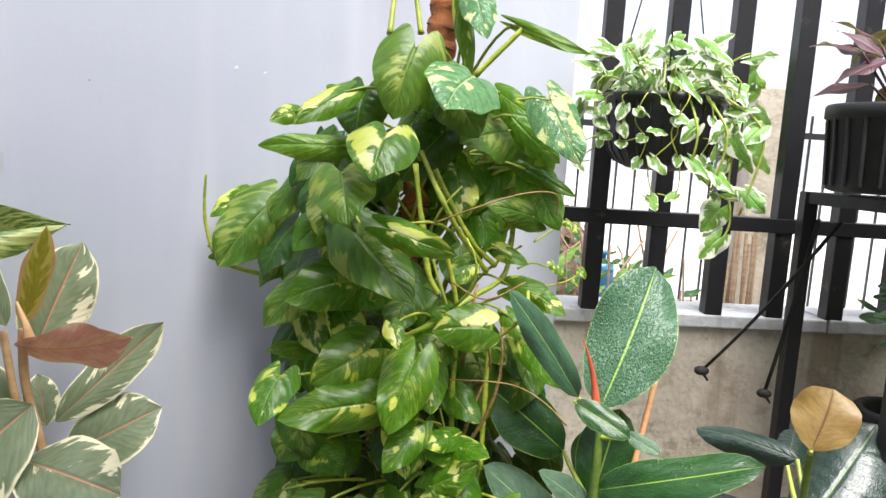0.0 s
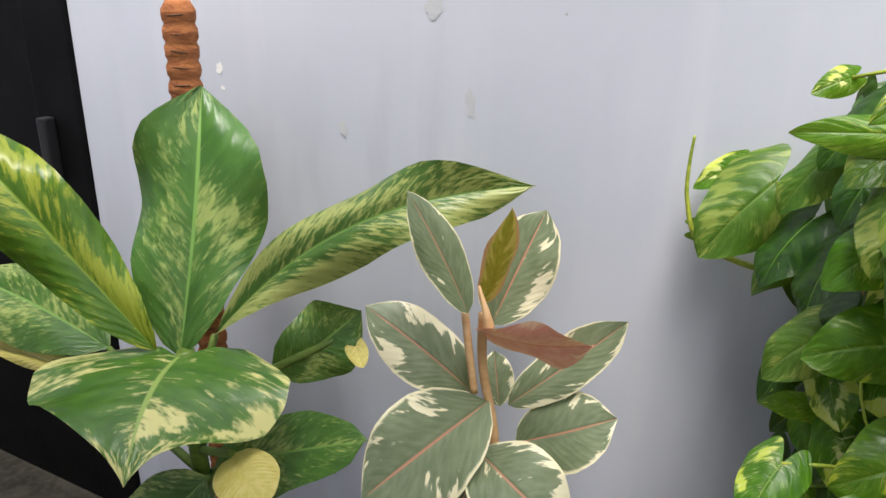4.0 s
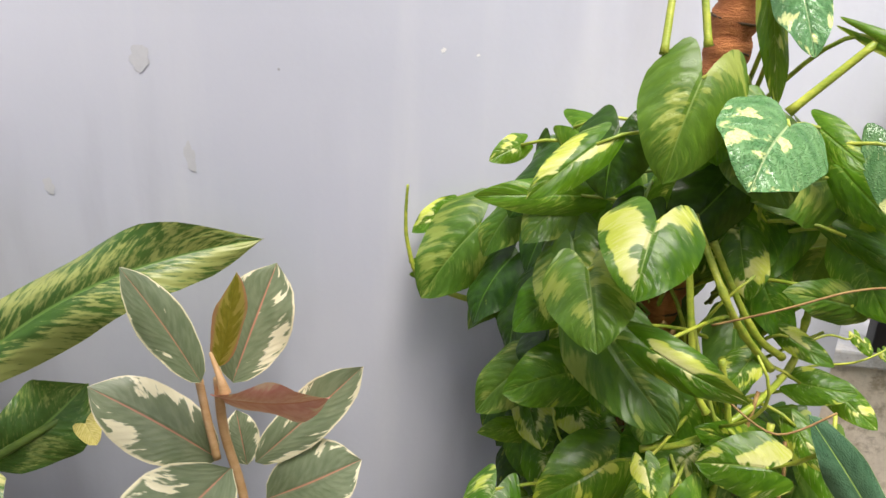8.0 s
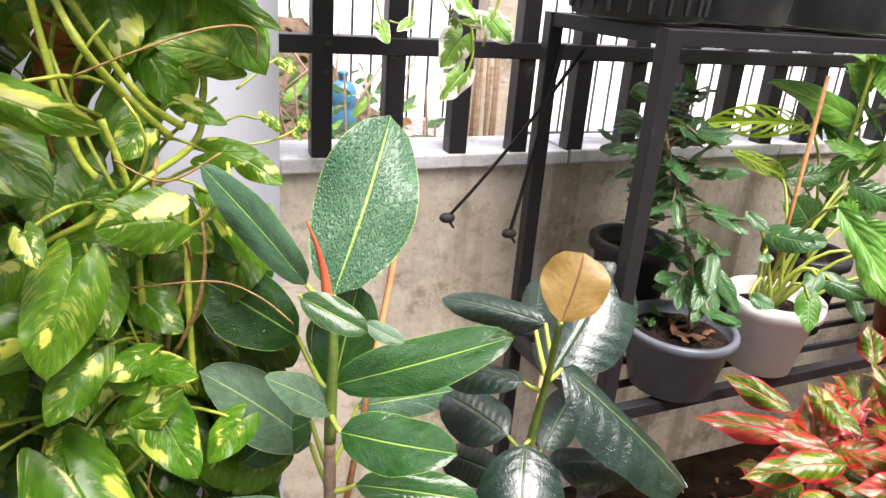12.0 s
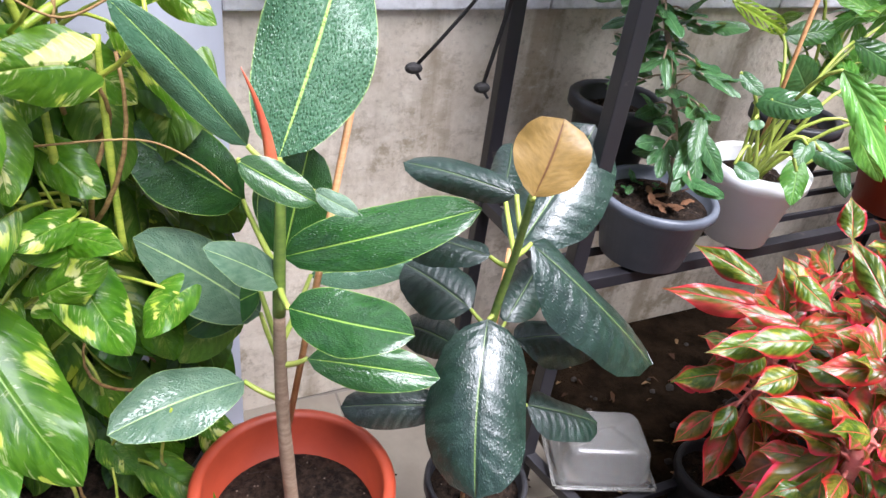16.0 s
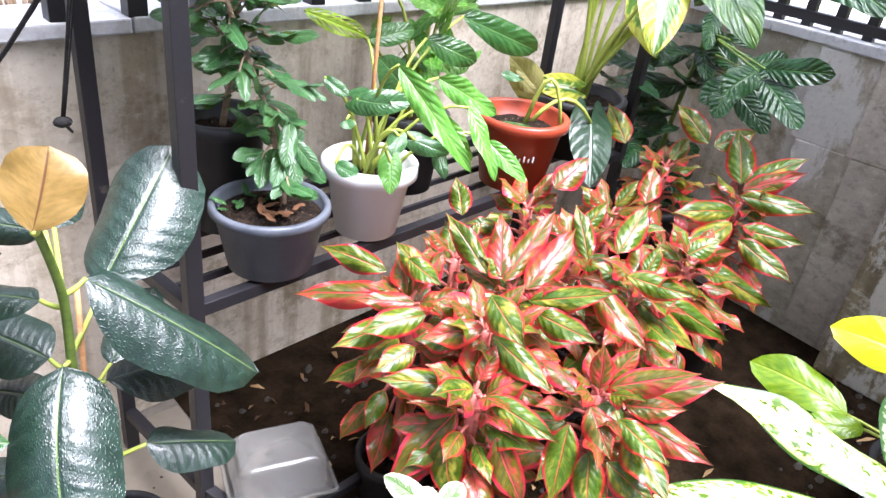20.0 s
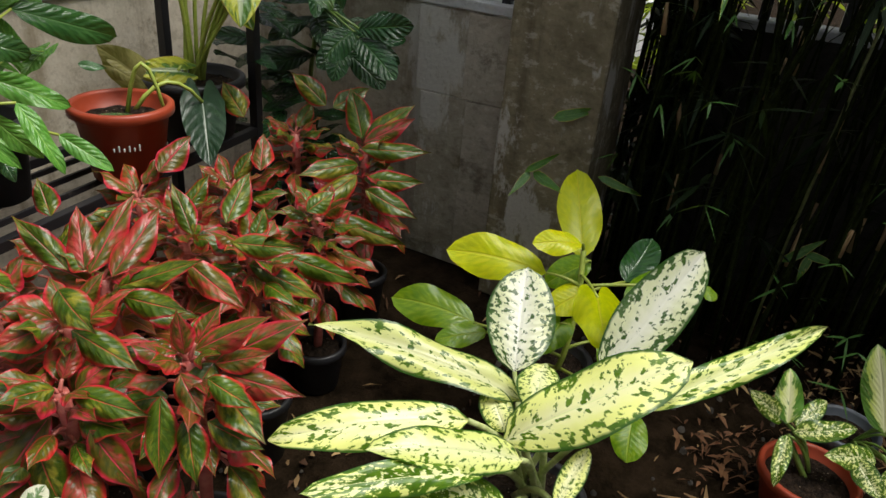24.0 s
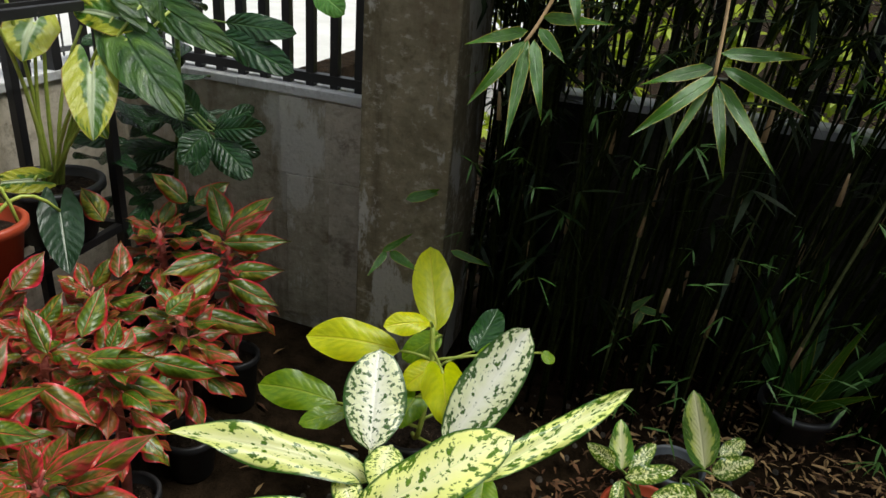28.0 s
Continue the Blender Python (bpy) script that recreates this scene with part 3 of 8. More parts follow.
# ---- builders ----
def mesh_of(name, verts, faces, uvs=None, smooth=True):
    me = bpy.data.meshes.new(name)
    me.from_pydata([tuple(v) for v in verts], [], faces)
    if uvs is not None:
        layer = me.uv_layers.new(name="UVMap")
        idx = np.zeros(len(me.loops), dtype=np.int32)
        me.loops.foreach_get("vertex_index", idx)
        layer.data.foreach_set("uv", np.asarray(uvs, dtype=np.float32)[idx].ravel())
    if smooth:
        me.polygons.foreach_set("use_smooth", np.ones(len(me.polygons), dtype=bool))
    me.update()
    return me


def thing(name, loc, label, category, group="", kind=""):
    ob = new(name)
    ob.location = loc
    ob.empty_display_size = 0.05
    return tagged(ob, label, category, group, kind)


def part(name, data, material, parent, label="", m=None):
    """One mesh under a thing or a part; data is a mesh or a bmesh in world coordinates, unless m is given."""
    if isinstance(data, bmesh.types.BMesh):
        me = bpy.data.meshes.new(name)
        data.to_mesh(me)
        data.free()
        data = me
    if material and not data.materials:
        data.materials.append(material)
    ob = new(name, data)
    if parent is not None:
        ob.parent = parent
        top = parent
        at = Vector((0, 0, 0))
        while top is not None:
            at = at + Vector(top.location)
            top = top.parent
        ob.matrix_basis = Matrix.Translation(-at) @ (m if m is not None else Matrix.Identity(4))
    elif m is not None:
        ob.matrix_basis = m
    if label:
        ob["label"] = label
    return ob


def box_bm(lo, hi, bevel=0.0, m=None):
    bm = bmesh.new()
    lo, hi = Vector(lo), Vector(hi)
    bmesh.ops.create_cube(bm, size=1.0, matrix=Matrix.Translation((lo + hi) / 2) @ Matrix.Diagonal((*(hi - lo), 1)))
    if bevel:
        bmesh.ops.bevel(bm, geom=bm.edges[:], offset=bevel, segments=2, affect="EDGES", profile=0.6)
    if m is not None:
        bm.transform(m)
    return bm


def bar_bm(a, b, w, d=None, bevel=0.002):
    """A square bar from a to b, w wide and d deep."""
    a, b = Vector(a), Vector(b)
    d = d or w
    length = (b - a).length
    z = (b - a).normalized()
    up = Vector((0, 1, 0)) if abs(z.y) < 0.9 else Vector((1, 0, 0))
    x = up.cross(z).normalized()
    y = z.cross(x)
    m = Matrix((x, y, z)).transposed().to_4x4()
    m.translation = (a + b) / 2
    return box_bm((-w / 2, -d / 2, -length / 2), (w / 2, d / 2, length / 2), bevel, m)


def tube_mesh(name, pts, radii, sides=7):
    pts = [Vector(p) for p in pts]
    n = len(pts)
    if isinstance(radii, (int, float)):
        radii = [radii] * n
    verts, faces = [], []
    ref = Vector((0.31, 0.93, 0.17))
    for i, p in enumerate(pts):
        d = (pts[min(i + 1, n - 1)] - pts[max(i - 1, 0)]).normalized()
        x = d.cross(ref).normalized()
        y = d.cross(x)
        for j in range(sides):
            a = 2 * math.pi * j / sides
            verts.append(p + (x * math.cos(a) + y * math.sin(a)) * radii[i])
    for i in range(n - 1):
        for j in range(sides):
            k = (j + 1) % sides
            faces.append((i * sides + j, i * sides + k, (i + 1) * sides + k, (i + 1) * sides + j))
    faces.append(tuple(range(sides))[::-1])
    faces.append(tuple((n - 1) * sides + j for j in range(sides)))
    return mesh_of(name, verts, faces)


def curve_pts(a, b, sag, n=7):
    """Points of an arc from a to b whose middle is moved by sag."""
    a, b, c = Vector(a), Vector(b), (Vector(a) + Vector(b)) / 2 + Vector(sag)
    c = 2 * c - (a + b) / 2
    return [a * (1 - t) ** 2 + c * 2 * t * (1 - t) + b * t * t for t in (i / (n - 1) for i in range(n))]


def smooth_pts(pts, n=6):
    pts = [Vector(p) for p in pts]
    out = []
    for i in range(len(pts) - 1):
        p0, p1, p2, p3 = pts[max(i - 1, 0)], pts[i], pts[i + 1], pts[min(i + 2, len(pts) - 1)]
        for k in range(n):
            t = k / n
            out.append(0.5 * (2 * p1 + (p2 - p0) * t + (2 * p0 - 5 * p1 + 4 * p2 - p3) * t * t + (3 * p1 - p0 - 3 * p2 + p3) * t ** 3))
    return out + [pts[-1]]


def lathe_mesh(name, profile, segs=40, wob=0.0, square=0.0):
    verts, faces = [], []
    for i, (r, z) in enumerate(profile):
        for j in range(segs):
            a = 2 * math.pi * j / segs
            k = 1 + wob * math.sin(3 * a + 1.0)
            if square:
                c, s = abs(math.cos(a + 0.5)), abs(math.sin(a + 0.5))
                k *= 1 + square * (0.25 if i < 2 else 0.8) * (1 / (c ** 5 + s ** 5) ** (1 / 5) - 1)
            verts.append((r * k * math.cos(a), r * k * math.sin(a), z))
    for i in range(len(profile) - 1):
        for j in range(segs):
            k = (j + 1) % segs
            faces.append((i * segs + j, i * segs + k, (i + 1) * segs + k, (i + 1) * segs + j))
    faces.append(tuple(range(segs))[::-1])
    faces.append(tuple((len(profile) - 1) * segs + j for j in range(segs)))
    return mesh_of(name, verts, faces)


# outlines: half width at v of the length, 1 at the widest
def prof_heart(v):
    return (1 - v) ** 0.8 * (1 + 1.05 * v) * (0.7 + 0.3 * min(1.0, v / 0.16)) if v < 1 else 0.0


def prof_oval(v):
    return max(0.0, math.sin(math.pi * v ** 0.98)) ** 0.52


def prof_round(v):
    return max(0.0, math.sin(math.pi * v ** 1.05)) ** 0.52


def prof_lance(v):
    return max(0.0, math.sin(math.pi * v ** 0.72)) ** 0.85 * (1 - 0.25 * v ** 4)


def prof_strap(v):
    return max(0.0, math.sin(math.pi * v ** 0.85)) ** 0.6 * (1 - 0.15 * v)


def prof_grass(v):
    return max(0.0, math.sin(math.pi * v ** 0.55)) ** 0.9


def outline(*knots):
    """An outline through (v, half width) knots, eased between them."""
    def prof(v):
        for (v0, w0), (v1, w1) in zip(knots, knots[1:]):
            if v <= v1:
                return w0 + (w1 - w0) * (v - v0) / (v1 - v0)
        return 0.0
    return prof


prof_broad = outline((0, 0.12), (0.08, 0.34), (0.16, 0.56), (0.34, 0.82), (0.5, 0.96), (0.62, 1.0), (0.74, 0.93), (0.84, 0.68), (0.92, 0.36), (0.97, 0.14), (1, 0))
prof_drip = outline((0, 0.6), (0.1, 0.86), (0.24, 1.0), (0.4, 0.98), (0.54, 0.86), (0.67, 0.62), (0.77, 0.36), (0.85, 0.17), (0.93, 0.07), (1, 0))
prof_point = outline((0, 0.1), (0.07, 0.42), (0.2, 0.76), (0.4, 0.97), (0.55, 1.0), (0.7, 0.93), (0.83, 0.71), (0.92, 0.43), (0.965, 0.15), (1, 0))
prof_domed = outline((0, 0.12), (0.05, 0.4), (0.14, 0.72), (0.3, 0.94), (0.5, 1.0), (0.7, 0.97), (0.84, 0.82), (0.94, 0.52), (0.985, 0.2), (1, 0.05))
prof_agla = outline((0, 0.1), (0.07, 0.42), (0.2, 0.82), (0.34, 1.0), (0.5, 0.97), (0.63, 0.8), (0.77, 0.48), (0.87, 0.2), (0.94, 0.07), (1, 0))
prof_notch = outline((0, 0.1), (0.08, 0.38), (0.25, 0.76), (0.45, 0.95), (0.62, 1.0), (0.8, 0.88), (0.92, 0.62), (1, 0.2))

SHAPES = {  # outline, depth of the lobes behind the stalk, rows along, columns across
    "heart": (prof_heart, 0.27, 16, 12), "arrow": (prof_heart, 0.38, 12, 10), "oval": (prof_oval, 0.0, 14, 8), "round": (prof_round, 0.0, 14, 8),
    "lance": (prof_lance, 0.0, 13, 8), "strap": (prof_strap, 0.0, 14, 8), "grass": (prof_grass, 0.0, 8, 2), "holey": (prof_oval, 0.0, 64, 28),
    "broad": (prof_broad, 0.0, 24, 14), "drip": (prof_drip, 0.16, 24, 16), "point": (prof_point, 0.0, 18, 10), "agla": (prof_agla, 0.0, 13, 8), "domed": (prof_domed, 0.0, 18, 10), "notch": (prof_notch, 0.0, 14, 8)}
# how far each kind folds along the midrib, how its edges wave, how its blade domes and how it is quilted between the side veins
STYLE = {"broad": ((0.2, 0.3), (0.16, 0.24), 0.1, 0.007), "drip": ((0.08, 0.14), (0.16, 0.22), 0.14, 0.008), "point": ((0.12, 0.3), (0.05, 0.12), 0.05, 0.002),
         "agla": ((0.16, 0.34), (0.15, 0.35), 0.3, 0.004), "domed": ((0.04, 0.12), (0.03, 0.07), 0.42, 0.004), "notch": ((0.05, 0.1), (0.05, 0.1), 0.1, 0.0),
         "heart": ((0.12, 0.36), (0.08, 0.22), 0.28, 0.004), "oval": ((0.1, 0.3), (0.04, 0.13), 0.06, 0.002)}


def leaf_mesh(name, shape, bend, fold, wave, twist, seed, sway=0.0, dome=0.0, quilt=0.0):
    """A leaf of length 1 and full width 1 from its stalk at the origin to its tip at (0, 1, 0), upper side to +z."""
    rnd = random.Random(seed)
    prof, lobe, rows, cols = SHAPES[shape]
    ws = [prof(i / rows) for i in range(rows + 1)]
    top = max(ws)
    ang, y, z = 0.0, 0.0, 0.0
    line = []
    for i in range(rows + 1):
        line.append((y, z))
        a = bend * (0.5 - i / rows)
        y, z = y + math.cos(a) / rows, z + math.sin(a) / rows
    ly, lz = line[-1]
    s, rot = math.hypot(ly, lz), math.atan2(lz, ly)
    c, d = math.cos(-rot) / s, math.sin(-rot) / s
    line = [(a * c - b * d, a * d + b * c) for a, b in line]
    ph = [rnd.uniform(0, 6.28) for _ in range(4)]
    lean = rnd.uniform(-0.05, 0.05) + sway
    verts, uvs = [], []
    for i in range(rows + 1):
        v = i / rows
        w = ws[i] / top * 0.5
        if i == 0 and not lobe:
            w = 0.012
        if i == rows:
            w = 0.004
        for j in range(cols + 1):
            s = 2 * j / cols - 1
            edge = 1 + 0.03 * math.sin(9 * v + ph[0] + (2 if s > 0 else 0))
            x = s * w * edge
            back = lobe * 4 * abs(s) * (1.0 - 0.78 * abs(s)) * (1 - v) ** 3 if lobe else 0.0
            yy, zz = line[i][0] - back, line[i][1]
            zz += fold * abs(x) - fold * 0.9 * x * x * 2 + wave * s * s * math.sin(11 * v + ph[1] + (1.7 if s > 0 else 0.0)) * (0.3 + v) * w
            zz += 0.02 * math.sin(5 * v + ph[2]) * s + twist * s * w * (v - 0.3)
            zz -= back * 0.35 + dome * x * x * 2
            zz += quilt * math.sin(44 * (v - 0.28 * abs(s))) * 4 * abs(s) * (1 - abs(s))
            verts.append((x + lean * math.sin(math.pi * v), yy, zz))
            uvs.append((0.5 + 0.5 * s, v))
    n = cols + 1
    faces = [(i * n + j, i * n + j + 1, (i + 1) * n + j + 1, (i + 1) * n + j) for i in range(rows) for j in range(cols)]
    if shape == "holey":  # slanting slits between the side veins
        keep = []
        for k, f in enumerate(faces):
            v, side = (k // cols + 0.5) / rows, abs(2 * (k % cols + 0.5) / cols - 1)
            phase = ((v - 0.3 * side) * 7.5 + (0.5 if k % cols < cols / 2 else 0.0)) % 1.0
            gap = 0.3 * max(0.0, 1 - ((side - 0.52) / 0.34) ** 2) ** 0.5
            if abs(phase - 0.5) > gap or not 0.08 < v < 0.9:
                keep.append(f)
        faces = keep
    return mesh_of(name, verts, faces, uvs)


STOCK = {}


def stock_leaf(shape, mat, bend, variant, sway=0.0):
    key = (shape, mat.name, bend, variant, sway)
    if key not in STOCK:
        rnd = random.Random(hash_of(shape) + variant * 7 + int(bend * 10))
        fold, wave, dome, quilt = STYLE.get(shape, ((0.1, 0.35), (0.05, 0.2), 0.0, 0.0))
        me = leaf_mesh("leaf", shape, bend * rnd.uniform(0.8, 1.2), rnd.uniform(*fold), rnd.uniform(*wave), rnd.uniform(-0.5, 0.5), variant * 31 + 5, sway, dome, quilt)
        me.materials.append(mat)
        STOCK[key] = me
    return STOCK[key]


def hash_of(s):
    return sum((i + 1) * ord(ch) for i, ch in enumerate(s))


COUNT = [0]


def leaf(plant, shape, mat, base, tip, width, face=(0, -0.6, 0.8), bend=0.6, sway=0.0, name="leaf", label=""):
    """Hangs one leaf on a plant: stalk end, tip, full width, and the way its upper side looks."""
    base, tip = Vector(base), Vector(tip)
    y = tip - base
    length = y.length
    y.normalize()
    z = Vector(face)
    z = (z - y * z.dot(y)).normalized()
    x = y.cross(z)
    COUNT[0] += 1
    me = stock_leaf(shape, mat, bend, COUNT[0] % 4, sway)
    m = Matrix((x, y, z)).transposed().to_4x4() @ Matrix.Diagonal((width, length, (width + length) / 2, 1))
    m.translation = base
    return part(name, me, None, plant, label, m)


def stalk(plant, a, b, r, mat, sag=(0, 0, 0), name="stalk", taper=0.7, n=7):
    pts = curve_pts(a, b, sag, n)
    return part(name, tube_mesh(name, pts, [r * (1 - (1 - taper) * i / (n - 1)) for i in range(n)], 6), mat, plant)


def pot_parts(plant, x, y, z0, z1, r_top, r_bot, mat, lip=0.012, soil_at=0.85, soil=True, ribs=0, lip_h=0.025, square=0.0):
    """A pot with a rolled rim, wall thickness and soil."""
    h = z1 - z0
    prof = [(r_bot * 0.9, 0), (r_bot, 0.004), (r_bot + (r_top - r_bot) * 0.9, h - lip_h - 0.003), (r_top + lip * 0.3, h - lip_h), (r_top + lip, h - lip_h + 0.003), (r_top + lip, h - 0.004),
            (r_top + lip * 0.6, h), (r_top - 0.003, h), (r_top - 0.006, h - 0.006), (r_bot + (r_top - r_bot) * soil_at - 0.006, h * soil_at - 0.01), (r_bot * 0.5, h * soil_at - 0.02)]
    me = lathe_mesh("pot", prof, 48, 0.0, square)
    body = part("pot", me, mat, plant, "", Matrix.Translation((x, y, z0)))
    if ribs:
        for i in range(ribs):
            a = 2 * math.pi * i / ribs
            rb, rt = r_bot + 0.002, r_bot + (r_top - r_bot) * 0.85 + 0.002
            part("rib", bar_bm((x + rb * math.cos(a), y + rb * math.sin(a), z0 + 0.01), (x + rt * math.cos(a), y + rt * math.sin(a), z0 + h * 0.84), 0.006, 0.005), mat, body)
    if soil:
        rnd = random.Random(int(x * 1000))
        rs = r_bot + (r_top - r_bot) * soil_at - 0.004
        rows, segs = 9, 36
        verts, faces = [(0, 0, 0.012)], []
        for i in range(1, rows + 1):
            for j in range(segs):
                a = 2 * math.pi * j / segs
                rr = rs * i / rows
                verts.append((rr * math.cos(a), rr * math.sin(a), 0.012 * (1 - (i / rows) ** 2) + rnd.uniform(-0.004, 0.005) * (i < rows)))
        faces += [(0, 1 + j, 1 + (j + 1) % segs) for j in range(segs)]
        for i in range(rows - 1):
            for j in range(segs):
                k = (j + 1) % segs
                faces.append((1 + i * segs + j, 1 + (i + 1) * segs + j, 1 + (i + 1) * segs + k, 1 + i * segs + k))
        part("soil", mesh_of("soil", verts, faces), SOIL, plant, "dark loose potting soil", Matrix.Translation((x, y, z0 + h * soil_at - 0.004)))
    return body


# ---- setting: floor, walls, fence ----
def wall(name, p, q, z0, z1, thick, mat, label, joints=0.0):
    """A wall whose visible face runs from p to q, thickness to the left of that way."""
    p, q = Vector((*p, 0)), Vector((*q, 0))
    d = (q - p).normalized()
    n = Vector((-d.y, d.x, 0))
    bm = bmesh.new()
    vs = [bm.verts.new(v) for v in (p + Vector((0, 0, z0)), q + Vector((0, 0, z0)), q + n * thick + Vector((0, 0, z0)), p + n * thick + Vector((0, 0, z0)),
                                    p + Vector((0, 0, z1)), q + Vector((0, 0, z1)), q + n * thick + Vector((0, 0, z1)), p + n * thick + Vector((0, 0, z1)))]
    for f in ((3, 2, 1, 0), (4, 5, 6, 7), (0, 1, 5, 4), (1, 2, 6, 5), (2, 3, 7, 6), (3, 0, 4, 7)):
        bm.faces.new([vs[i] for i in f])
    return tagged(part(name, bm, mat, None), label, "wall", kind="structure")


A0, A1 = (-1.81, 1.196), (0.247, 1.43)      # grey house wall
B0, B1 = (0.247, 1.462), (2.62, 1.605)      # low wall under the street fence
C0, C1 = (2.62, 1.605), (2.54, 0.58)        # low wall at the end
D0, D1 = (3.04, 0.25), (3.0, -3.0)          # wall behind the bamboo
TOP = 0.9

bed = tagged(part("bed", box_bm((0.86, -3.0, -0.2), (3.3, 1.72, -0.004), 0), EARTH, None), "dark damp earth strewn with litter", "ground", kind="structure")
ground = tagged(part("ground", mesh_of("ground", [(-60, -60, -0.21), (60, -60, -0.21), (60, 60, -0.21), (-60, 60, -0.21)], [(0, 1, 2, 3)], smooth=False), EARTH, None), "dark damp earth strewn with litter", "ground", kind="structure")
wall("wall_grey", A0, A1, -0.2, 2.7, 0.15, WALL, "grey lilac painted house wall with smudges")
wall("wall_street", B0, B1, 0, TOP - 0.03, 0.12, CONCRETE, "low beige cement wall stained by rain")
wall("wall_end", C0, C1, 0, TOP - 0.03, 0.12, CONCRETE_DARK, "low grey cement block wall with pale patches")
wall("wall_bamboo", D0, D1, 0, TOP - 0.03, 0.12, SHADED_CEMENT, "cement wall behind the bamboo, shade in its colour")
# Wall out of view closes the place; its height cuts the sky light.
wall("wall_house", (3.2, -3.0), (-4.2, -3.0), -0.2, 3.2, 0.15, WALL, "unseen plain grey wall, raised to cut sky light")
wall("wall_side", (-4.2, -3.0), (-4.2, 1.0), -0.2, 2.7, 0.15, WALL, "plain grey side wall")
wall("wall_beyond_door", (-4.2, 0.92), (-2.75, 1.088), -0.2, 2.7, 0.15, WALL, "grey house wall beyond the door")
wall("wall_lintel", (-2.75, 1.088), A0, 2.0, 2.7, 0.15, WALL, "grey wall above the door")
# Added slab overhead, never in view; its outline is cut to shape the shade.
bm = bmesh.new()
rim = [(-4.3, -1.6), (0.32, -1.6), (0.32, -0.3), (0.03, 0.03), (-0.18, 0.5), (-0.42, 0.74), (-0.96, 0.2), (-4.3, -0.1)]
low = [bm.verts.new((x, y, 2.55)) for x, y in rim]
high = [bm.verts.new((x, y, 2.7)) for x, y in rim]
bm.faces.new(low[::-1]), bm.faces.new(high)
for i in range(8):
    bm.faces.new((low[i], low[(i + 1) % 8], high[(i + 1) % 8], high[i]))
shade_roof = tagged(part("ceiling", bm, WALL, None), "unseen pale slab added to shade the terrace", "ceiling", kind="structure")


def coping(name, p, q, z):
    p, q = Vector((*p, 0)), Vector((*q, 0))
    d = (q - p).normalized()
    n = Vector((-d.y, d.x, 0))
    length = (q - p).length
    ob = tagged(new(name), "pale weathered coping on the wall", "coping", kind="structure")
    m = Matrix((d, n, Vector((0, 0, 1)))).transposed().to_4x4()
    m.translation = p
    k = max(1, round(length / 0.6))
    for i in range(k):
        part("coping_stone", box_bm((i * length / k + 0.002, -0.012, z - 0.028), ((i + 1) * length / k - 0.002, 0.135, z + 0.002 * (i % 2)), 0.004, m), COPING, ob)


end_wall = bpy.data.objects["wall_end"]
for z0, z1, s0, s1 in ((0.6, 0.866, 0.83, 1.0), (0.05, 0.596, 0.845, 1.0), (0.6, 0.866, 0.66, 0.827), (0.05, 0.597, 0.68, 0.842)):
    a, b = Vector((*C0, 0)).lerp(Vector((*C1, 0)), s0), Vector((*C0, 0)).lerp(Vector((*C1, 0)), s1)
    part("block", box_bm((-0.006, min(a.y, b.y) + 0.002, z0), (0.004, max(a.y, b.y) - 0.002, z1), 0.002, Matrix.Translation(((a.x + b.x) / 2, 0, 0))), BLOCK if s1 == 1.0 else CONCRETE_DARK, end_wall)
coping("coping_street", B0, B1, TOP)
coping("coping_end", C0, C1, TOP)
coping("coping_bamboo", D0, D1, TOP)


def fence(name, p, q, z0, z1, gap, first, rails, label, inset=0.045, w=0.034):
    p, q = Vector((*p, 0)), Vector((*q, 0))
    d = (q - p).normalized()
    n = Vector((-d.y, d.x, 0))
    length = (q - p).length
    ob = thing(name, (p.x, p.y, z0), label, "fence")
    s = first
    while s < length:
        a = p + d * s + n * inset
        part("post", bar_bm(a + Vector((0, 0, z0)), a + Vector((0, 0, z1)), w), IRON, ob)
        s += gap
    for z in rails:
        a, b = p + n * inset, q + n * inset
        part("rail", bar_bm(a + Vector((0, 0, z)), b + Vector((0, 0, z)), 0.03, w + 0.006), IRON, ob)
    return ob


fence("street_fence", B0, B1, TOP, 2.0, 0.1325, 0.077, (1.095, 1.9), "black square-bar iron fence on the low wall", inset=0.008, w=0.036)
fence("end_fence", C0, C1, TOP, 2.0, 0.09, 0.05, (0.93, 1.9), "black square-bar iron fence on the end wall", w=0.028)
fence("bamboo_fence", D0, D1, TOP, 2.0, 0.12, 0.05, (1.0, 1.9), "black iron fence behind the bamboo")

# column where the end wall meets the bamboo bed
column = tagged(part("column", box_bm((2.425, 0.285, 0), (2.78, 0.578, 2.4), 0.008), COLUMN, None), "grey cement column with flaking damp plaster", "column", kind="structure")

# tiled floor beside the pots
floor = tagged(part("floor", box_bm((-0.25, -2.9, -0.148), (0.86, 1.5, -0.003), 0), GROUT, None), "cream tiled floor with dark joints and soil specks", "floor", kind="structure")
# Added lower floor, its near-black colour keeping the corner by the door dark.
lower = tagged(part("floor_lower", box_bm((-4.2, -3.0, -0.2), (-0.25, 1.5, -0.15), 0), SHADED_CEMENT, None), "dark cement floor one step lower by the door", "floor", kind="structure")

# ---- the tall climbing plant on a coir pole by the wall ----
pothos = thing("climbing_pothos", (0.02, 1.18, 0), "dense climbing pothos with yellow-splashed heart leaves on a coir pole", "plant")
pot_parts(pothos, 0.02, 1.18, 0.0, 0.3, 0.15, 0.12, BLACK_PLASTIC)


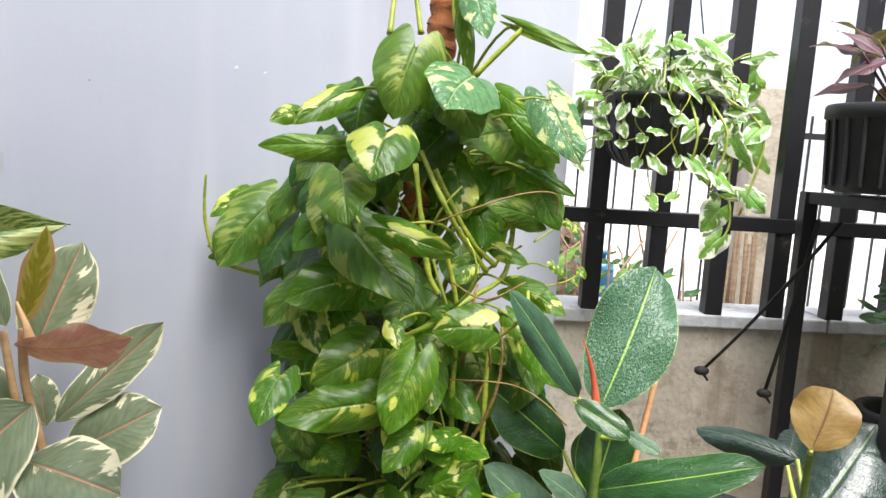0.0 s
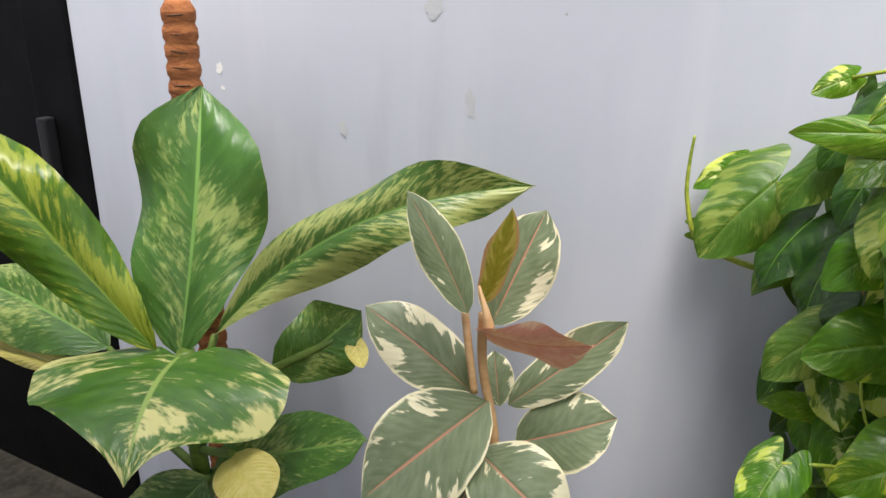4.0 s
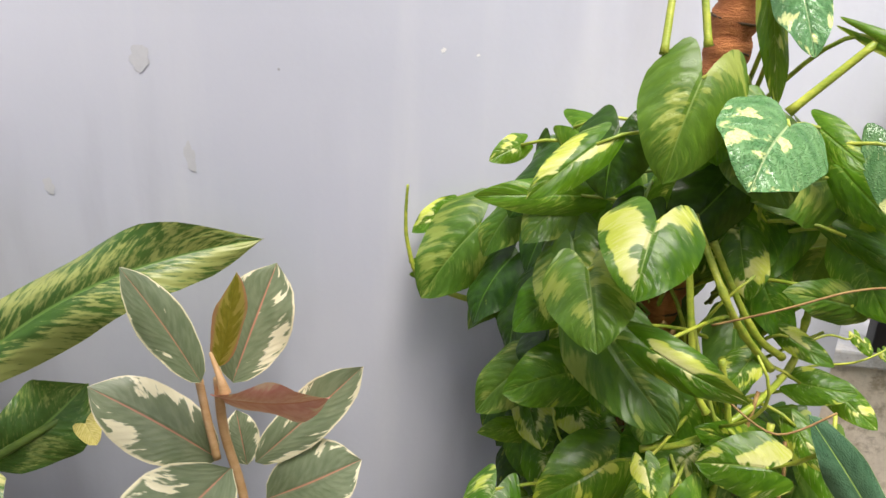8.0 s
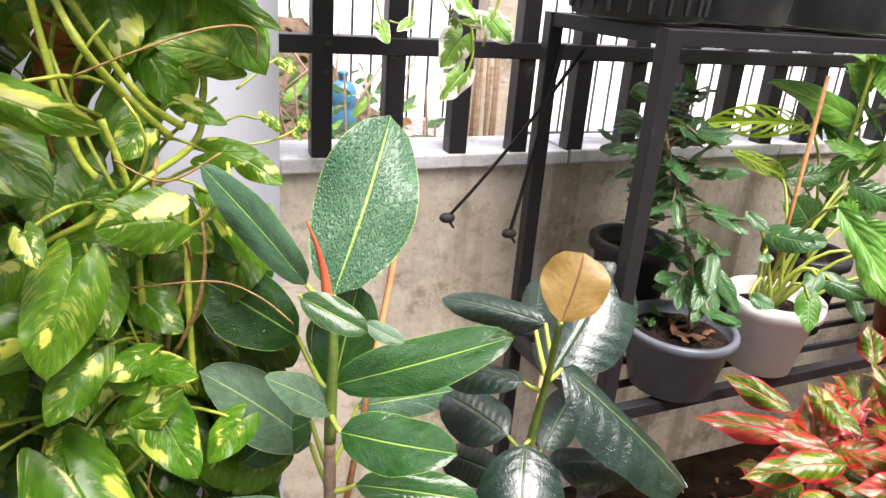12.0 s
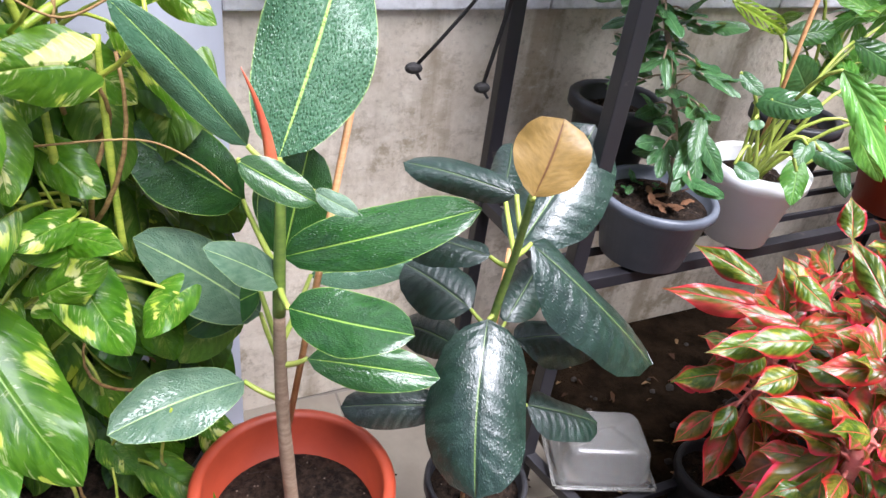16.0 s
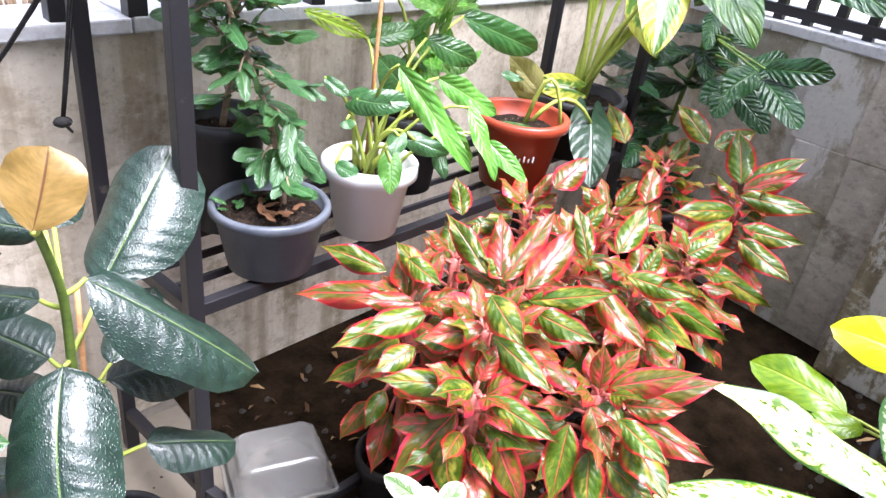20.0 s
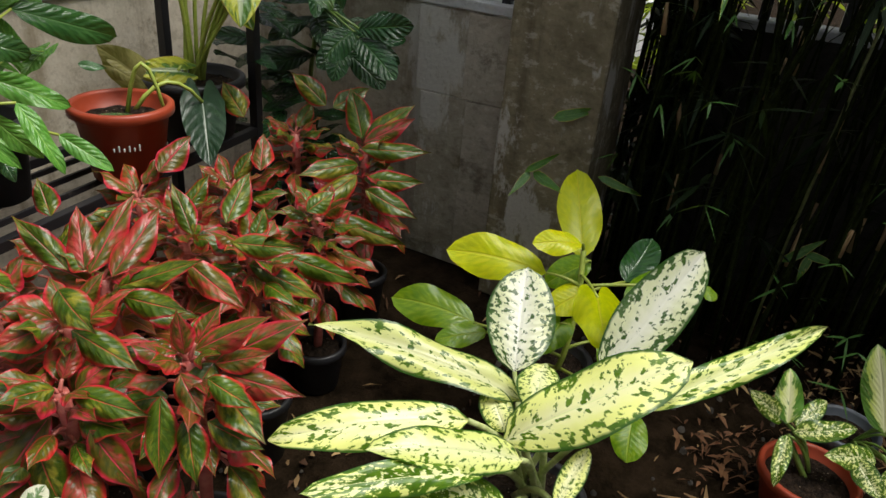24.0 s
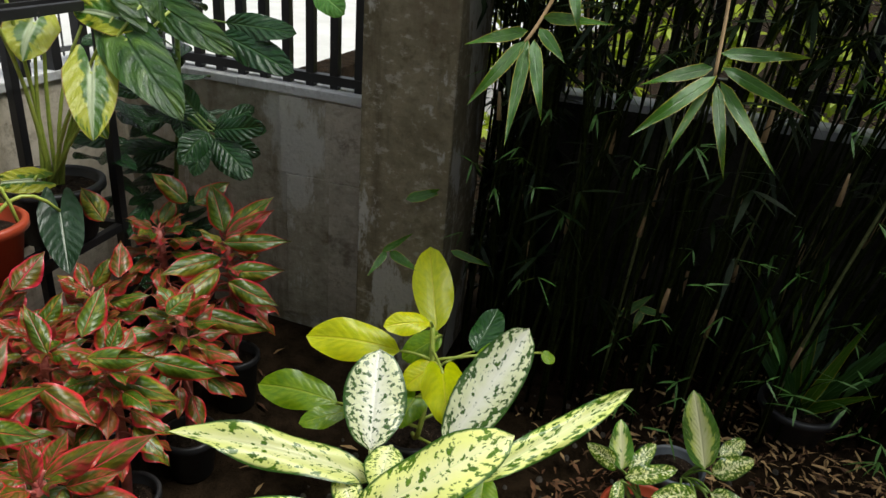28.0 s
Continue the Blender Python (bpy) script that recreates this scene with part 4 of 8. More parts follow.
def coir_pole(parent, x, y, z0, z1, r, lean=(0, 0)):
    rnd = random.Random(7)
    n = int((z1 - z0) / 0.008)
    prof = [(r * 0.9, 0)]
    for i in range(1, n):
        groove = 0.86 if i % 4 == 0 else 1.0
        prof.append((r * groove * rnd.uniform(0.97, 1.03), (z1 - z0) * i / n))
    prof.append((r * 0.7, z1 - z0))
    m = Matrix.Translation((x, y, z0)) @ Matrix.Rotation(lean[0], 4, "X") @ Matrix.Rotation(lean[1], 4, "Y")
    me = lathe_mesh("coir_pole", prof, 18, 0.05)
    me.transform(m)
    ob = part("coir_pole", me, COIR, parent, "rust-brown coir pole bound with twine")
    for i in range(int((z1 - z0) / 0.032)):
        ring = [Vector((r * 0.96 * math.cos(a), r * 0.96 * math.sin(a), 0.02 + 0.032 * i + 0.004 * math.sin(a + i))) for a in (2 * math.pi * k / 14 for k in range(15))]
        part("twine", tube_mesh("twine", [m @ p for p in ring], 0.0016, 5), TWINE, ob)
    return ob


coir_pole(pothos, -0.121, 1.17, 0.2, 1.5, 0.026, (0, 0.090))
leaf(pothos, "heart", POTHOS_DULL, (-0.048, 1.032, 1.345), (-0.072, 1.01, 1.243), 0.101, (0.07, -0.98, 0.2), 0.7)
leaf(pothos, "heart", POTHOS_WET, (0.034, 1.02, 1.308), (-0.001, 0.95, 1.257), 0.115, (0.31, -0.66, 0.69), 0.5)
leaf(pothos, "heart", POTHOS_PALE, (-0.140, 1.010, 1.277), (-0.199, 0.958, 1.227), 0.046, (0.23, -0.79, 0.56), 0.5)
leaf(pothos, "heart", POTHOS_PALE, (-0.075, 0.944, 1.222), (-0.087, 0.894, 1.161), 0.097, (0.02, -0.78, 0.63), 0.6)
leaf(pothos, "heart", POTHOS_DULL, (0.107, 1.121, 1.240), (0.024, 1.078, 1.217), 0.102, (0.29, -0.82, 0.49), 0.4)
leaf(pothos, "heart", POTHOS_WET, (0.151, 1.065, 1.288), (0.196, 1.022, 1.198), 0.079, (0.01, -0.90, 0.44), 0.5)
leaf(pothos, "heart", POTHOS_DULL, (-0.132, 0.948, 1.166), (-0.114, 0.894, 1.105), 0.092, (-0.03, -0.75, 0.66), 0.6)
leaf(pothos, "heart", POTHOS_DULL, (-0.115, 1.003, 1.082), (-0.028, 0.953, 0.998), 0.101, (-0.03, -0.87, 0.49), 0.5)
leaf(pothos, "heart", POTHOS_PALE, (-0.065, 0.936, 1.098), (0.026, 0.907, 1.072), 0.045, (-0.20, -0.93, 0.31), 0.4)
leaf(pothos, "heart", POTHOS, (-0.128, 1.049, 1.005), (-0.216, 1.014, 0.976), 0.086, (0.21, -0.89, 0.41), 0.5)
leaf(pothos, "heart", POTHOS, (-0.091, 1.005, 0.913), (-0.166, 0.966, 0.870), 0.091, (0.23, -0.88, 0.40), 0.5)
leaf(pothos, "heart", POTHOS, (-0.022, 0.964, 0.913), (-0.051, 0.919, 0.822), 0.079, (-0.00, -0.90, 0.45), 0.5)
leaf(pothos, "heart", POTHOS, (-0.079, 0.970, 0.847), (-0.203, 0.929, 0.830), 0.075, (0.25, -0.89, 0.38), 0.4)
leaf(pothos, "heart", POTHOS_PALE, (-0.209, 0.968, 0.878), (-0.225, 0.915, 0.824), 0.063, (0.01, -0.72, 0.70), 0.5)
leaf(pothos, "heart", POTHOS, (-0.016, 0.961, 0.816), (-0.055, 0.920, 0.767), 0.054, (0.03, -0.78, 0.62), 0.4)
leaf(pothos, "heart", POTHOS_PALE, (0.036, 0.99, 0.773), (-0.015, 0.97, 0.799), 0.049, (0.51, -0.76, 0.41), 0.4)
leaf(pothos, "heart", POTHOS_PALE, (0.01, 0.98, 0.722), (0.076, 0.96, 0.77), 0.057, (-0.5, -0.79, 0.36), 0.4)
leaf(pothos, "heart", POTHOS, (0.064, 1.027, 0.949), (-0.003, 1.009, 0.977), 0.049, (0.37, -0.88, 0.32), 0.4)
leaf(pothos, "heart", POTHOS_PALE, (0.073, 1.088, 0.929), (0.12, 1.09, 0.879), 0.055, (0.23, -0.96, 0.18), 0.4)
leaf(pothos, "heart", POTHOS_DULL, (-0.309, 1.299, 1.089), (-0.385, 1.247, 0.978), 0.128, (0.08, -0.92, 0.39), 0.4)
leaf(pothos, "heart", POTHOS_PALE, (-0.368, 1.32, 1.101), (-0.421, 1.31, 1.059), 0.043, (-0.01, -0.97, 0.24), 0.4)
leaf(pothos, "heart", POTHOS, (-0.395, 1.31, 1.002), (-0.29, 1.29, 1.022), 0.047, (-0.24, -0.92, 0.32), 0.4)
leaf(pothos, "heart", POTHOS, (-0.154, 1.090, 1.203), (-0.273, 1.063, 1.196), 0.047, (0.18, -0.90, 0.40), 0.5)
leaf(pothos, "heart", POTHOS_PALE, (-0.23, 1.113, 1.25), (-0.262, 1.086, 1.233), 0.033, (0.48, -0.8, 0.36), 0.4)
leaf(pothos, "heart", POTHOS_DULL, (0.144, 1.08, 1.114), (0.066, 1.05, 1.131), 0.049, (0.39, -0.89, 0.24), 0.4)
leaf(pothos, "heart", POTHOS, (0.144, 1.1, 1.17), (0.183, 1.08, 1.099), 0.069, (-0.1, -0.97, 0.22), 0.4)
leaf(pothos, "heart", POTHOS_WET, (0.034, 1.1, 1.438), (0.053, 1.06, 1.368), 0.055, (-0.15, -0.88, 0.46), 0.4)
leaf(pothos, "heart", POTHOS, (0.101, 1.06, 1.388), (0.197, 1.02, 1.35), 0.022, (-0.43, -0.89, -0.16), 1)
leaf(pothos, "heart", POTHOS_PALE, (0.015, 1.12, 1.429), (0.035, 1.1, 1.316), 0.032, (-0.03, -0.99, 0.17), 0.4)
leaf(pothos, "heart", POTHOS_DULL, (-0.15, 0.98, 0.682), (-0.2, 0.94, 0.649), 0.073, (0.1, -0.7, 0.7), 0.5)
leaf(pothos, "heart", POTHOS_PALE, (-0.207, 1, 0.694), (-0.226, 0.97, 0.644), 0.047, (0.1, -0.87, 0.48), 0.5)
leaf(pothos, "heart", POTHOS_PALE, (0.033, 0.98, 0.726), (0.076, 0.95, 0.659), 0.058, (0.15, -0.86, 0.48), 0.4)
leaf(pothos, "heart", POTHOS, (0.139, 1, 0.688), (0.098, 0.98, 0.647), 0.050, (-0.25, -0.75, 0.61), 0.4)
leaf(pothos, "heart", POTHOS, (-0.181, 1.1, 0.885), (-0.252, 1.06, 0.886), 0.040, (0.29, -0.5, 0.82), 0.4)
leaf(pothos, "heart", POTHOS, (-0.198, 1.1, 0.861), (-0.175, 1.08, 0.814), 0.053, (0.17, -0.87, 0.46), 0.4)
leaf(pothos, "heart", POTHOS, (0.08, 1.1, 1.297), (0.125, 1.06, 1.264), 0.042, (-0.41, -0.81, 0.42), 0.4)
leaf(pothos, "heart", POTHOS_DULL, (-0.024, 1.1, 1.261), (-0.012, 1.08, 1.209), 0.060, (-0.02, -0.93, 0.36), 0.3)
leaf(pothos, "heart", POTHOS, (0.102, 1.12, 1.265), (0.179, 1.1, 1.197), 0.061, (-0.09, -0.98, 0.19), 0.4)
leaf(pothos, "heart", POTHOS, (0.127, 1.1, 1.185), (0.205, 1.08, 1.148), 0.029, (-0.12, -0.96, 0.26), 0.4)
leaf(pothos, "heart", POTHOS, (-0.171, 1.1, 1.277), (-0.111, 1.07, 1.25), 0.051, (-0.26, -0.88, 0.39), 0.3)
leaf(pothos, "heart", POTHOS, (-0.109, 1.05, 0.986), (-0.072, 1.02, 0.973), 0.050, (-0.34, -0.69, 0.64), 0.3)
leaf(pothos, "heart", POTHOS_DULL, (-0.041, 1.05, 0.99), (-0.053, 1.02, 0.937), 0.067, (0.05, -0.87, 0.48), 0.3)
leaf(pothos, "heart", POTHOS_PALE, (0.049, 1.06, 1.042), (0.025, 1.04, 1.009), 0.042, (0.04, -0.87, 0.49), 0.3)
leaf(pothos, "heart", POTHOS, (-0.219, 1.1, 0.951), (-0.178, 1.08, 0.905), 0.039, (0.13, -0.86, 0.49), 0.4)
leaf(pothos, "heart", POTHOS_PALE, (0.116, 1.08, 0.959), (0.146, 1.05, 0.924), 0.035, (-0.19, -0.82, 0.54), 0.4)
leaf(pothos, "heart", POTHOS_PALE, (0.148, 1.1, 0.919), (0.213, 1.08, 0.847), 0.055, (0.03, -0.95, 0.3), 0.4)
leaf(pothos, "heart", POTHOS_PALE, (0.163, 1.12, 0.989), (0.207, 1.1, 0.96), 0.039, (-0.14, -0.9, 0.41), 0.3)
leaf(pothos, "heart", POTHOS_PALE, (0.036, 1.05, 0.842), (0.08, 1.02, 0.807), 0.051, (-0.1, -0.81, 0.57), 0.3)
leaf(pothos, "heart", POTHOS, (-0.167, 1.05, 0.752), (-0.126, 1.02, 0.714), 0.077, (0.05, -0.76, 0.65), 0.4)
leaf(pothos, "heart", POTHOS_PALE, (-0.226, 1.05, 0.675), (-0.176, 1.02, 0.675), 0.052, (-0.36, -0.59, 0.72), 0.4)
leaf(pothos, "heart", POTHOS_PALE, (0.093, 1.1, 1.06), (0.141, 1.08, 1.04), 0.030, (-0.2, -0.89, 0.41), 0.4)
leaf(pothos, "heart", POTHOS_PALE, (0.070, 0.975, 0.964), (-0.000, 0.980, 0.953), 0.070, (-0.13, -0.89, 0.43), 0.4)
leaf(pothos, "heart", POTHOS_PALE, (-0.009, 1.05, 0.781), (-0.026, 1.02, 0.71), 0.056, (0.06, -0.92, 0.38), 0.4)
leaf(pothos, "heart", POTHOS_PALE, (0.043, 1, 0.793), (-0.001, 0.96, 0.789), 0.041, (0.41, -0.53, 0.75), 0.4)
leaf(pothos, "heart", POTHOS_PALE, (0.041, 1, 0.779), (0.092, 0.96, 0.78), 0.045, (-0.4, -0.49, 0.77), 0.4)
leaf(pothos, "heart", POTHOS_PALE, (0.046, 0.98, 0.734), (0.085, 0.94, 0.659), 0.070, (0.18, -0.83, 0.53), 0.5)
leaf(pothos, "heart", POTHOS_PALE, (-0.046, 0.95, 0.679), (0.026, 0.86, 0.564), 0.109, (0.21, -0.7, 0.68), 0.5)
leaf(pothos, "heart", POTHOS, (0.11, 1.12, 0.585), (0.125, 1.1, 0.5), 0.069, (0.12, -0.96, 0.25), 0.5)
leaf(pothos, "heart", POTHOS_DULL, (0.19, 1.12, 0.555), (0.132, 1.1, 0.494), 0.078, (-0.3, -0.78, 0.54), 0.5)
leaf(pothos, "heart", POTHOS, (0.032, 1.08, 0.381), (0.058, 1.05, 0.346), 0.049, (0.16, -0.69, 0.71), 0.4)
leaf(pothos, "heart", POTHOS, (0.088, 1.05, 0.347), (0.159, 1, 0.309), 0.061, (0.04, -0.56, 0.82), 0.4)
leaf(pothos, "heart", POTHOS_PALE, (0.15, 1.12, 0.376), (0.201, 1.1, 0.322), 0.052, (0.29, -0.78, 0.56), 0.4)
leaf(pothos, "heart", POTHOS_PALE, (0.167, 1.12, 0.372), (0.157, 1.1, 0.289), 0.038, (-0.15, -0.96, 0.25), 0.4)
leaf(pothos, "heart", POTHOS_PALE, (-0.001, 1, 0.897), (0.005, 0.96, 0.838), 0.061, (0.14, -0.81, 0.57), 0.4)
leaf(pothos, "heart", POTHOS_PALE, (-0.036, 1, 0.812), (-0.024, 0.95, 0.747), 0.059, (0.17, -0.77, 0.62), 0.4)
leaf(pothos, "heart", POTHOS_PALE, (-0.037, 1, 0.697), (-0.057, 0.95, 0.674), 0.058, (0.25, -0.48, 0.84), 0.4)
leaf(pothos, "heart", POTHOS_PALE, (-0.068, 0.9, 0.639), (-0.045, 0.82, 0.563), 0.087, (0.2, -0.64, 0.74), 0.4)
leaf(pothos, "heart", POTHOS_PALE, (0.118, 1.107, 1.001), (0.177, 1.099, 1.002), 0.045, (-0.13, -0.84, 0.53), 0.4)
leaf(pothos, "heart", POTHOS, (0.156, 1.149, 1.168), (0.189, 1.111, 1.093), 0.061, (-0.13, -0.91, 0.40), 0.4)
leaf(pothos, "heart", POTHOS_DULL, (0.038, 1.106, 1.061), (0.046, 1.068, 0.985), 0.073, (0.15, -0.88, 0.46), 0.4)
leaf(pothos, "heart", POTHOS_PALE, (-0.054, 0.941, 0.967), (-0.042, 0.920, 0.940), 0.031, (-0.01, -0.80, 0.60), 0.4)

rnd = random.Random(3)
for lf in [o for o in pothos.children if o.name.startswith("leaf")]:
    b = lf.matrix_basis.translation + Vector(pothos.location)
    if b.x > -0.36:
        z = max(0.26, b.z - rnd.uniform(0.02, 0.12))
        stalk(pothos, (0.02 + rnd.uniform(-0.03, 0.03), 1.17, z), b, 0.0028, STEM_LIME if rnd.random() < 0.4 else STEM_VINE, (rnd.uniform(-0.02, 0.02), -0.02, 0.03))
for i in range(90):
    z = rnd.uniform(0.16, 1.3)
    a = rnd.uniform(-2.9, 0.2)
    rr = rnd.uniform(0.05, 0.11)
    b = Vector((0.02 + rr * math.cos(a), 1.2 + 0.75 * rr * math.sin(a), z))
    o = Vector((math.cos(a), math.sin(a), 0))
    t = b + o * rnd.uniform(0.02, 0.05) + Vector((rnd.uniform(-0.04, 0.04), 0, -rnd.uniform(0.06, 0.1)))
    if z > 0.9 and abs(b.x - (-0.121 + 0.090 * (z - 0.2))) < 0.07 or b.x > 0.0 and 0.9 < z < 1.25:
        continue
    leaf(pothos, "heart", rnd.choice((POTHOS, POTHOS_SHADED, POTHOS_SHADED, POTHOS_DULL)), b, t, rnd.uniform(0.05, 0.085), o + Vector((rnd.uniform(-0.5, 0.5), 0, 0.5)), 0.5)
    if i % 2 == 0:
        stalk(pothos, (0.02, 1.18, max(0.25, z - 0.08)), b, 0.0025, STEM_GREEN, (0, -0.02, 0.03))
for i in range(230):
    b = Vector((rnd.uniform(-0.26, 0.2), rnd.uniform(1.16, 1.33), rnd.uniform(0.1, 1.22)))
    t = b + Vector((rnd.uniform(-0.07, 0.04), rnd.uniform(-0.06, 0.0), -rnd.uniform(0.05, 0.1)))
    if b.x > 0.0 and 0.9 < b.z < 1.25:
        continue
    leaf(pothos, "heart", rnd.choice((POTHOS_SHADED, POTHOS_SHADED, POTHOS_DULL)), b, t, rnd.uniform(0.06, 0.1), (rnd.uniform(-0.7, 0.4), -0.7, rnd.uniform(0.2, 0.7)), 0.5)
for i in range(60):
    a = Vector((rnd.uniform(-0.12, 0.12), rnd.uniform(1.02, 1.2), rnd.uniform(0.25, 1.1)))
    b = a + Vector((rnd.uniform(-0.08, 0.08), rnd.uniform(-0.08, 0.02), rnd.uniform(0.08, 0.22)))
    stalk(pothos, a, b, rnd.uniform(0.0018, 0.0038), rnd.choice((STEM_VINE, STEM_LIME, STEM_VINE, ROOT)), (rnd.uniform(-0.03, 0.03), -0.02, 0))
for i in range(46):
    z = 0.62 + 0.7 * (i + rnd.random()) / 46
    b = Vector((rnd.uniform(-0.21, 0.03), rnd.uniform(1.05, 1.11), z))
    t = b + Vector((rnd.uniform(-0.06, 0.05), rnd.uniform(-0.045, -0.015), -rnd.uniform(0.045, 0.08)))
    if 1.08 < z < 1.22 and abs(b.x + 0.04) < 0.045:
        continue
    leaf(pothos, "heart", rnd.choice((POTHOS, POTHOS_DULL, POTHOS_SHADED, POTHOS_DULL, POTHOS_PALE)), b, t, rnd.uniform(0.055, 0.085), (rnd.uniform(-0.5, 0.4), -0.85, rnd.uniform(0.2, 0.6)), 0.5)
    stalk(pothos, (-0.1 + rnd.uniform(-0.03, 0.06), 1.16, z - rnd.uniform(0.0, 0.06)), b, 0.0024, STEM_GREEN, (0, -0.02, 0.02))
for i in range(20):
    b = Vector((rnd.uniform(-0.03, 0.15), rnd.uniform(1.13, 1.2), 1.11 + 0.17 * (i + rnd.random()) / 26))
    t = b + Vector((rnd.uniform(-0.05, 0.05), rnd.uniform(-0.04, 0.0), -rnd.uniform(0.05, 0.08)))
    leaf(pothos, "heart", rnd.choice((POTHOS_DULL, POTHOS, POTHOS_PALE, POTHOS)), b, t, rnd.uniform(0.055, 0.08), (rnd.uniform(-0.5, 0.4), -0.8, rnd.uniform(0.2, 0.6)), 0.5)
    stalk(pothos, (-0.04 + rnd.uniform(-0.03, 0.06), 1.19, b.z - rnd.uniform(0.03, 0.12)), b, 0.0024, STEM_VINE, (0, -0.02, 0.02))
# long climbing vines and the runner that reaches along the wall
for vine in (
    [(0.077, 1.08, 1.027), (0.032, 1.03, 1.087), (0.001, 1, 1.14), (-0.032, 1.06, 1.201)],
    [(0.091, 1.1, 1.034), (0.046, 1.06, 1.08), (-0.01, 1.05, 1.177)],
    [(0.046, 1.05, 0.683), (0.036, 1.05, 0.837), (0.036, 1.03, 0.965), (0.014, 1.02, 1.058)],
    [(0.087, 1.05, 0.722), (0.087, 1.06, 0.837), (0.09, 1.08, 0.957)],
    [(0.005, 1, 1.003), (-0.013, 1, 1.043), (-0.038, 1.02, 1.184)],
    [(0.119, 1.14, 1.093), (0.118, 1.14, 1.066), (0.107, 1.12, 1.013), (0.052, 1.04, 0.99), (-0.004, 1.018, 0.953), (-0.053, 1.03, 0.925)],
    [(-0.086, 1.05, 1.365), (-0.084, 1.08, 1.434)],
    [(-0.043, 1.08, 1.373), (-0.056, 1.1, 1.44)],
    [(0.039, 1.06, 1.315), (0.103, 1.06, 1.385)]):
    p = smooth_pts(vine, 6)
    part("vine", tube_mesh("vine", p, [0.0044 + 0.001 * (k % 6 == 0) - 0.0008 * k / len(p) for k in range(len(p))], 8), STEM_VINE, pothos)
p = smooth_pts([(-0.194, 1.15, 0.999), (-0.28, 1.29, 0.962), (-0.347, 1.31, 0.963), (-0.402, 1.3, 0.987), (-0.424, 1.3, 1.044), (-0.428, 1.3, 1.09), (-0.426, 1.3, 1.138)], 6)
part("runner", tube_mesh("runner", p, [0.006 - 0.004 * i / len(p) for i in range(len(p))], 7), STEM_VINE, pothos, "lime runner with a curled tip")
for root in (
    [(-0.005, 1, 1.104), (0.057, 1, 1.131), (0.121, 1.02, 1.152), (0.168, 1.04, 1.152), (0.172, 1.05, 1.122)],
    [(0.025, 1, 0.878), (0.117, 1.02, 0.87), (0.166, 1, 0.854), (0.201, 0.98, 0.826)],
    [(0.024, 1, 1.021), (0.072, 0.98, 1.003), (0.128, 1, 1.027)]):
    p = smooth_pts(root, 6)
    part("aerial_root", tube_mesh("aerial_root", p, 0.0013, 5), ROOT, pothos)

# thin curling tendrils beside the wall's end
for tendril in (
    [(0.104, 1.153, 0.982), (0.149, 1.188, 0.987), (0.203, 1.212, 0.989), (0.242, 1.238, 0.999), (0.254, 1.244, 1.013)],
    [(0.137, 1.189, 1.017), (0.164, 1.203, 1.026), (0.190, 1.212, 1.020), (0.197, 1.215, 1.026), (0.209, 1.212, 1.018)],
    [(0.161, 1.185, 1.064), (0.193, 1.214, 1.083), (0.218, 1.221, 1.099), (0.231, 1.219, 1.093)]):
    p = smooth_pts(tendril, 5)
    part("tendril", tube_mesh("tendril", p, [0.002 - 0.0011 * i / len(p) for i in range(len(p))], 5), STEM_VINE, pothos)
    for k, w in ((-1, 0.018), (-6, 0.014)):
        leaf(pothos, "heart", POTHOS_PALE, p[k], p[k] + Vector((0.009, -0.006, -0.015)), w, (0, -0.8, 0.5), 0.5)

# ---- variegated rubber plant ----
tineke = thing("variegated_rubber_plant", (-0.6, 1.08, -0.15), "rubber plant with grey-green cream-edged leaves in a black pot", "plant")
pot_parts(tineke, -0.6, 1.06, -0.15, 0.2, 0.13, 0.1, BLACK_PLASTIC)
part("stem", tube_mesh("stem", smooth_pts([(-0.6, 1.06, 0.12), (-0.6, 1.06, 0.45)] + [(-0.591, 1.06, 0.678), (-0.618, 1.06, 0.811), (-0.621, 1.06, 0.898)], 5), 0.007, 8), STEM_TAN, tineke)
part("shoot", tube_mesh("shoot", smooth_pts([(-0.619, 1.04, 0.779), (-0.63, 1.04, 0.843), (-0.645, 1.05, 0.896)], 5), 0.006, 7), STEM_TAN, tineke)
part("shoot", tube_mesh("shoot", smooth_pts([(-0.599, 1.04, 0.889), (-0.604, 1.04, 0.909), (-0.624, 1.05, 0.942)], 5), [0.009 - 0.0007 * i for i in range(11)], 7), STEM_TAN, tineke)
leaf(tineke, "point", TINEKE, (-0.623, 1.022, 0.911), (-0.7, 0.985, 1.08), 0.065, (0.84, -0.47, 0.28), 0.35)
leaf(tineke, "point", TINEKE_OLIVE, (-0.64, 1.09, 0.896), (-0.589, 1.07, 1.057), 0.045, (0.61, -0.74, -0.28), 0.2)
leaf(tineke, "point", TINEKE_CREAM, (-0.665, 1.164, 0.826), (-0.612, 1.227, 1.011), 0.116, (0.34, -0.92, 0.22), 0.25)
leaf(tineke, "point", TINEKE, (-0.631, 1.06, 0.762), (-0.787, 1, 0.886), 0.104, (0.63, -0.59, 0.51), 0.4)
leaf(tineke, "point", TINEKE_CREAM, (-0.594, 1.1, 0.737), (-0.445, 1.16, 0.895), 0.075, (0.02, -0.94, 0.33), 0.4)
leaf(tineke, "point", TINEKE_PINK, (-0.631, 1.054, 0.874), (-0.458, 1.07, 0.893), 0.088, (0.05, -0.74, -0.67), 0.6)
leaf(tineke, "point", TINEKE, (-0.571, 0.997, 0.804), (-0.715, 0.9, 0.64), 0.157, (0.15, -0.9, 0.41), 0.5)
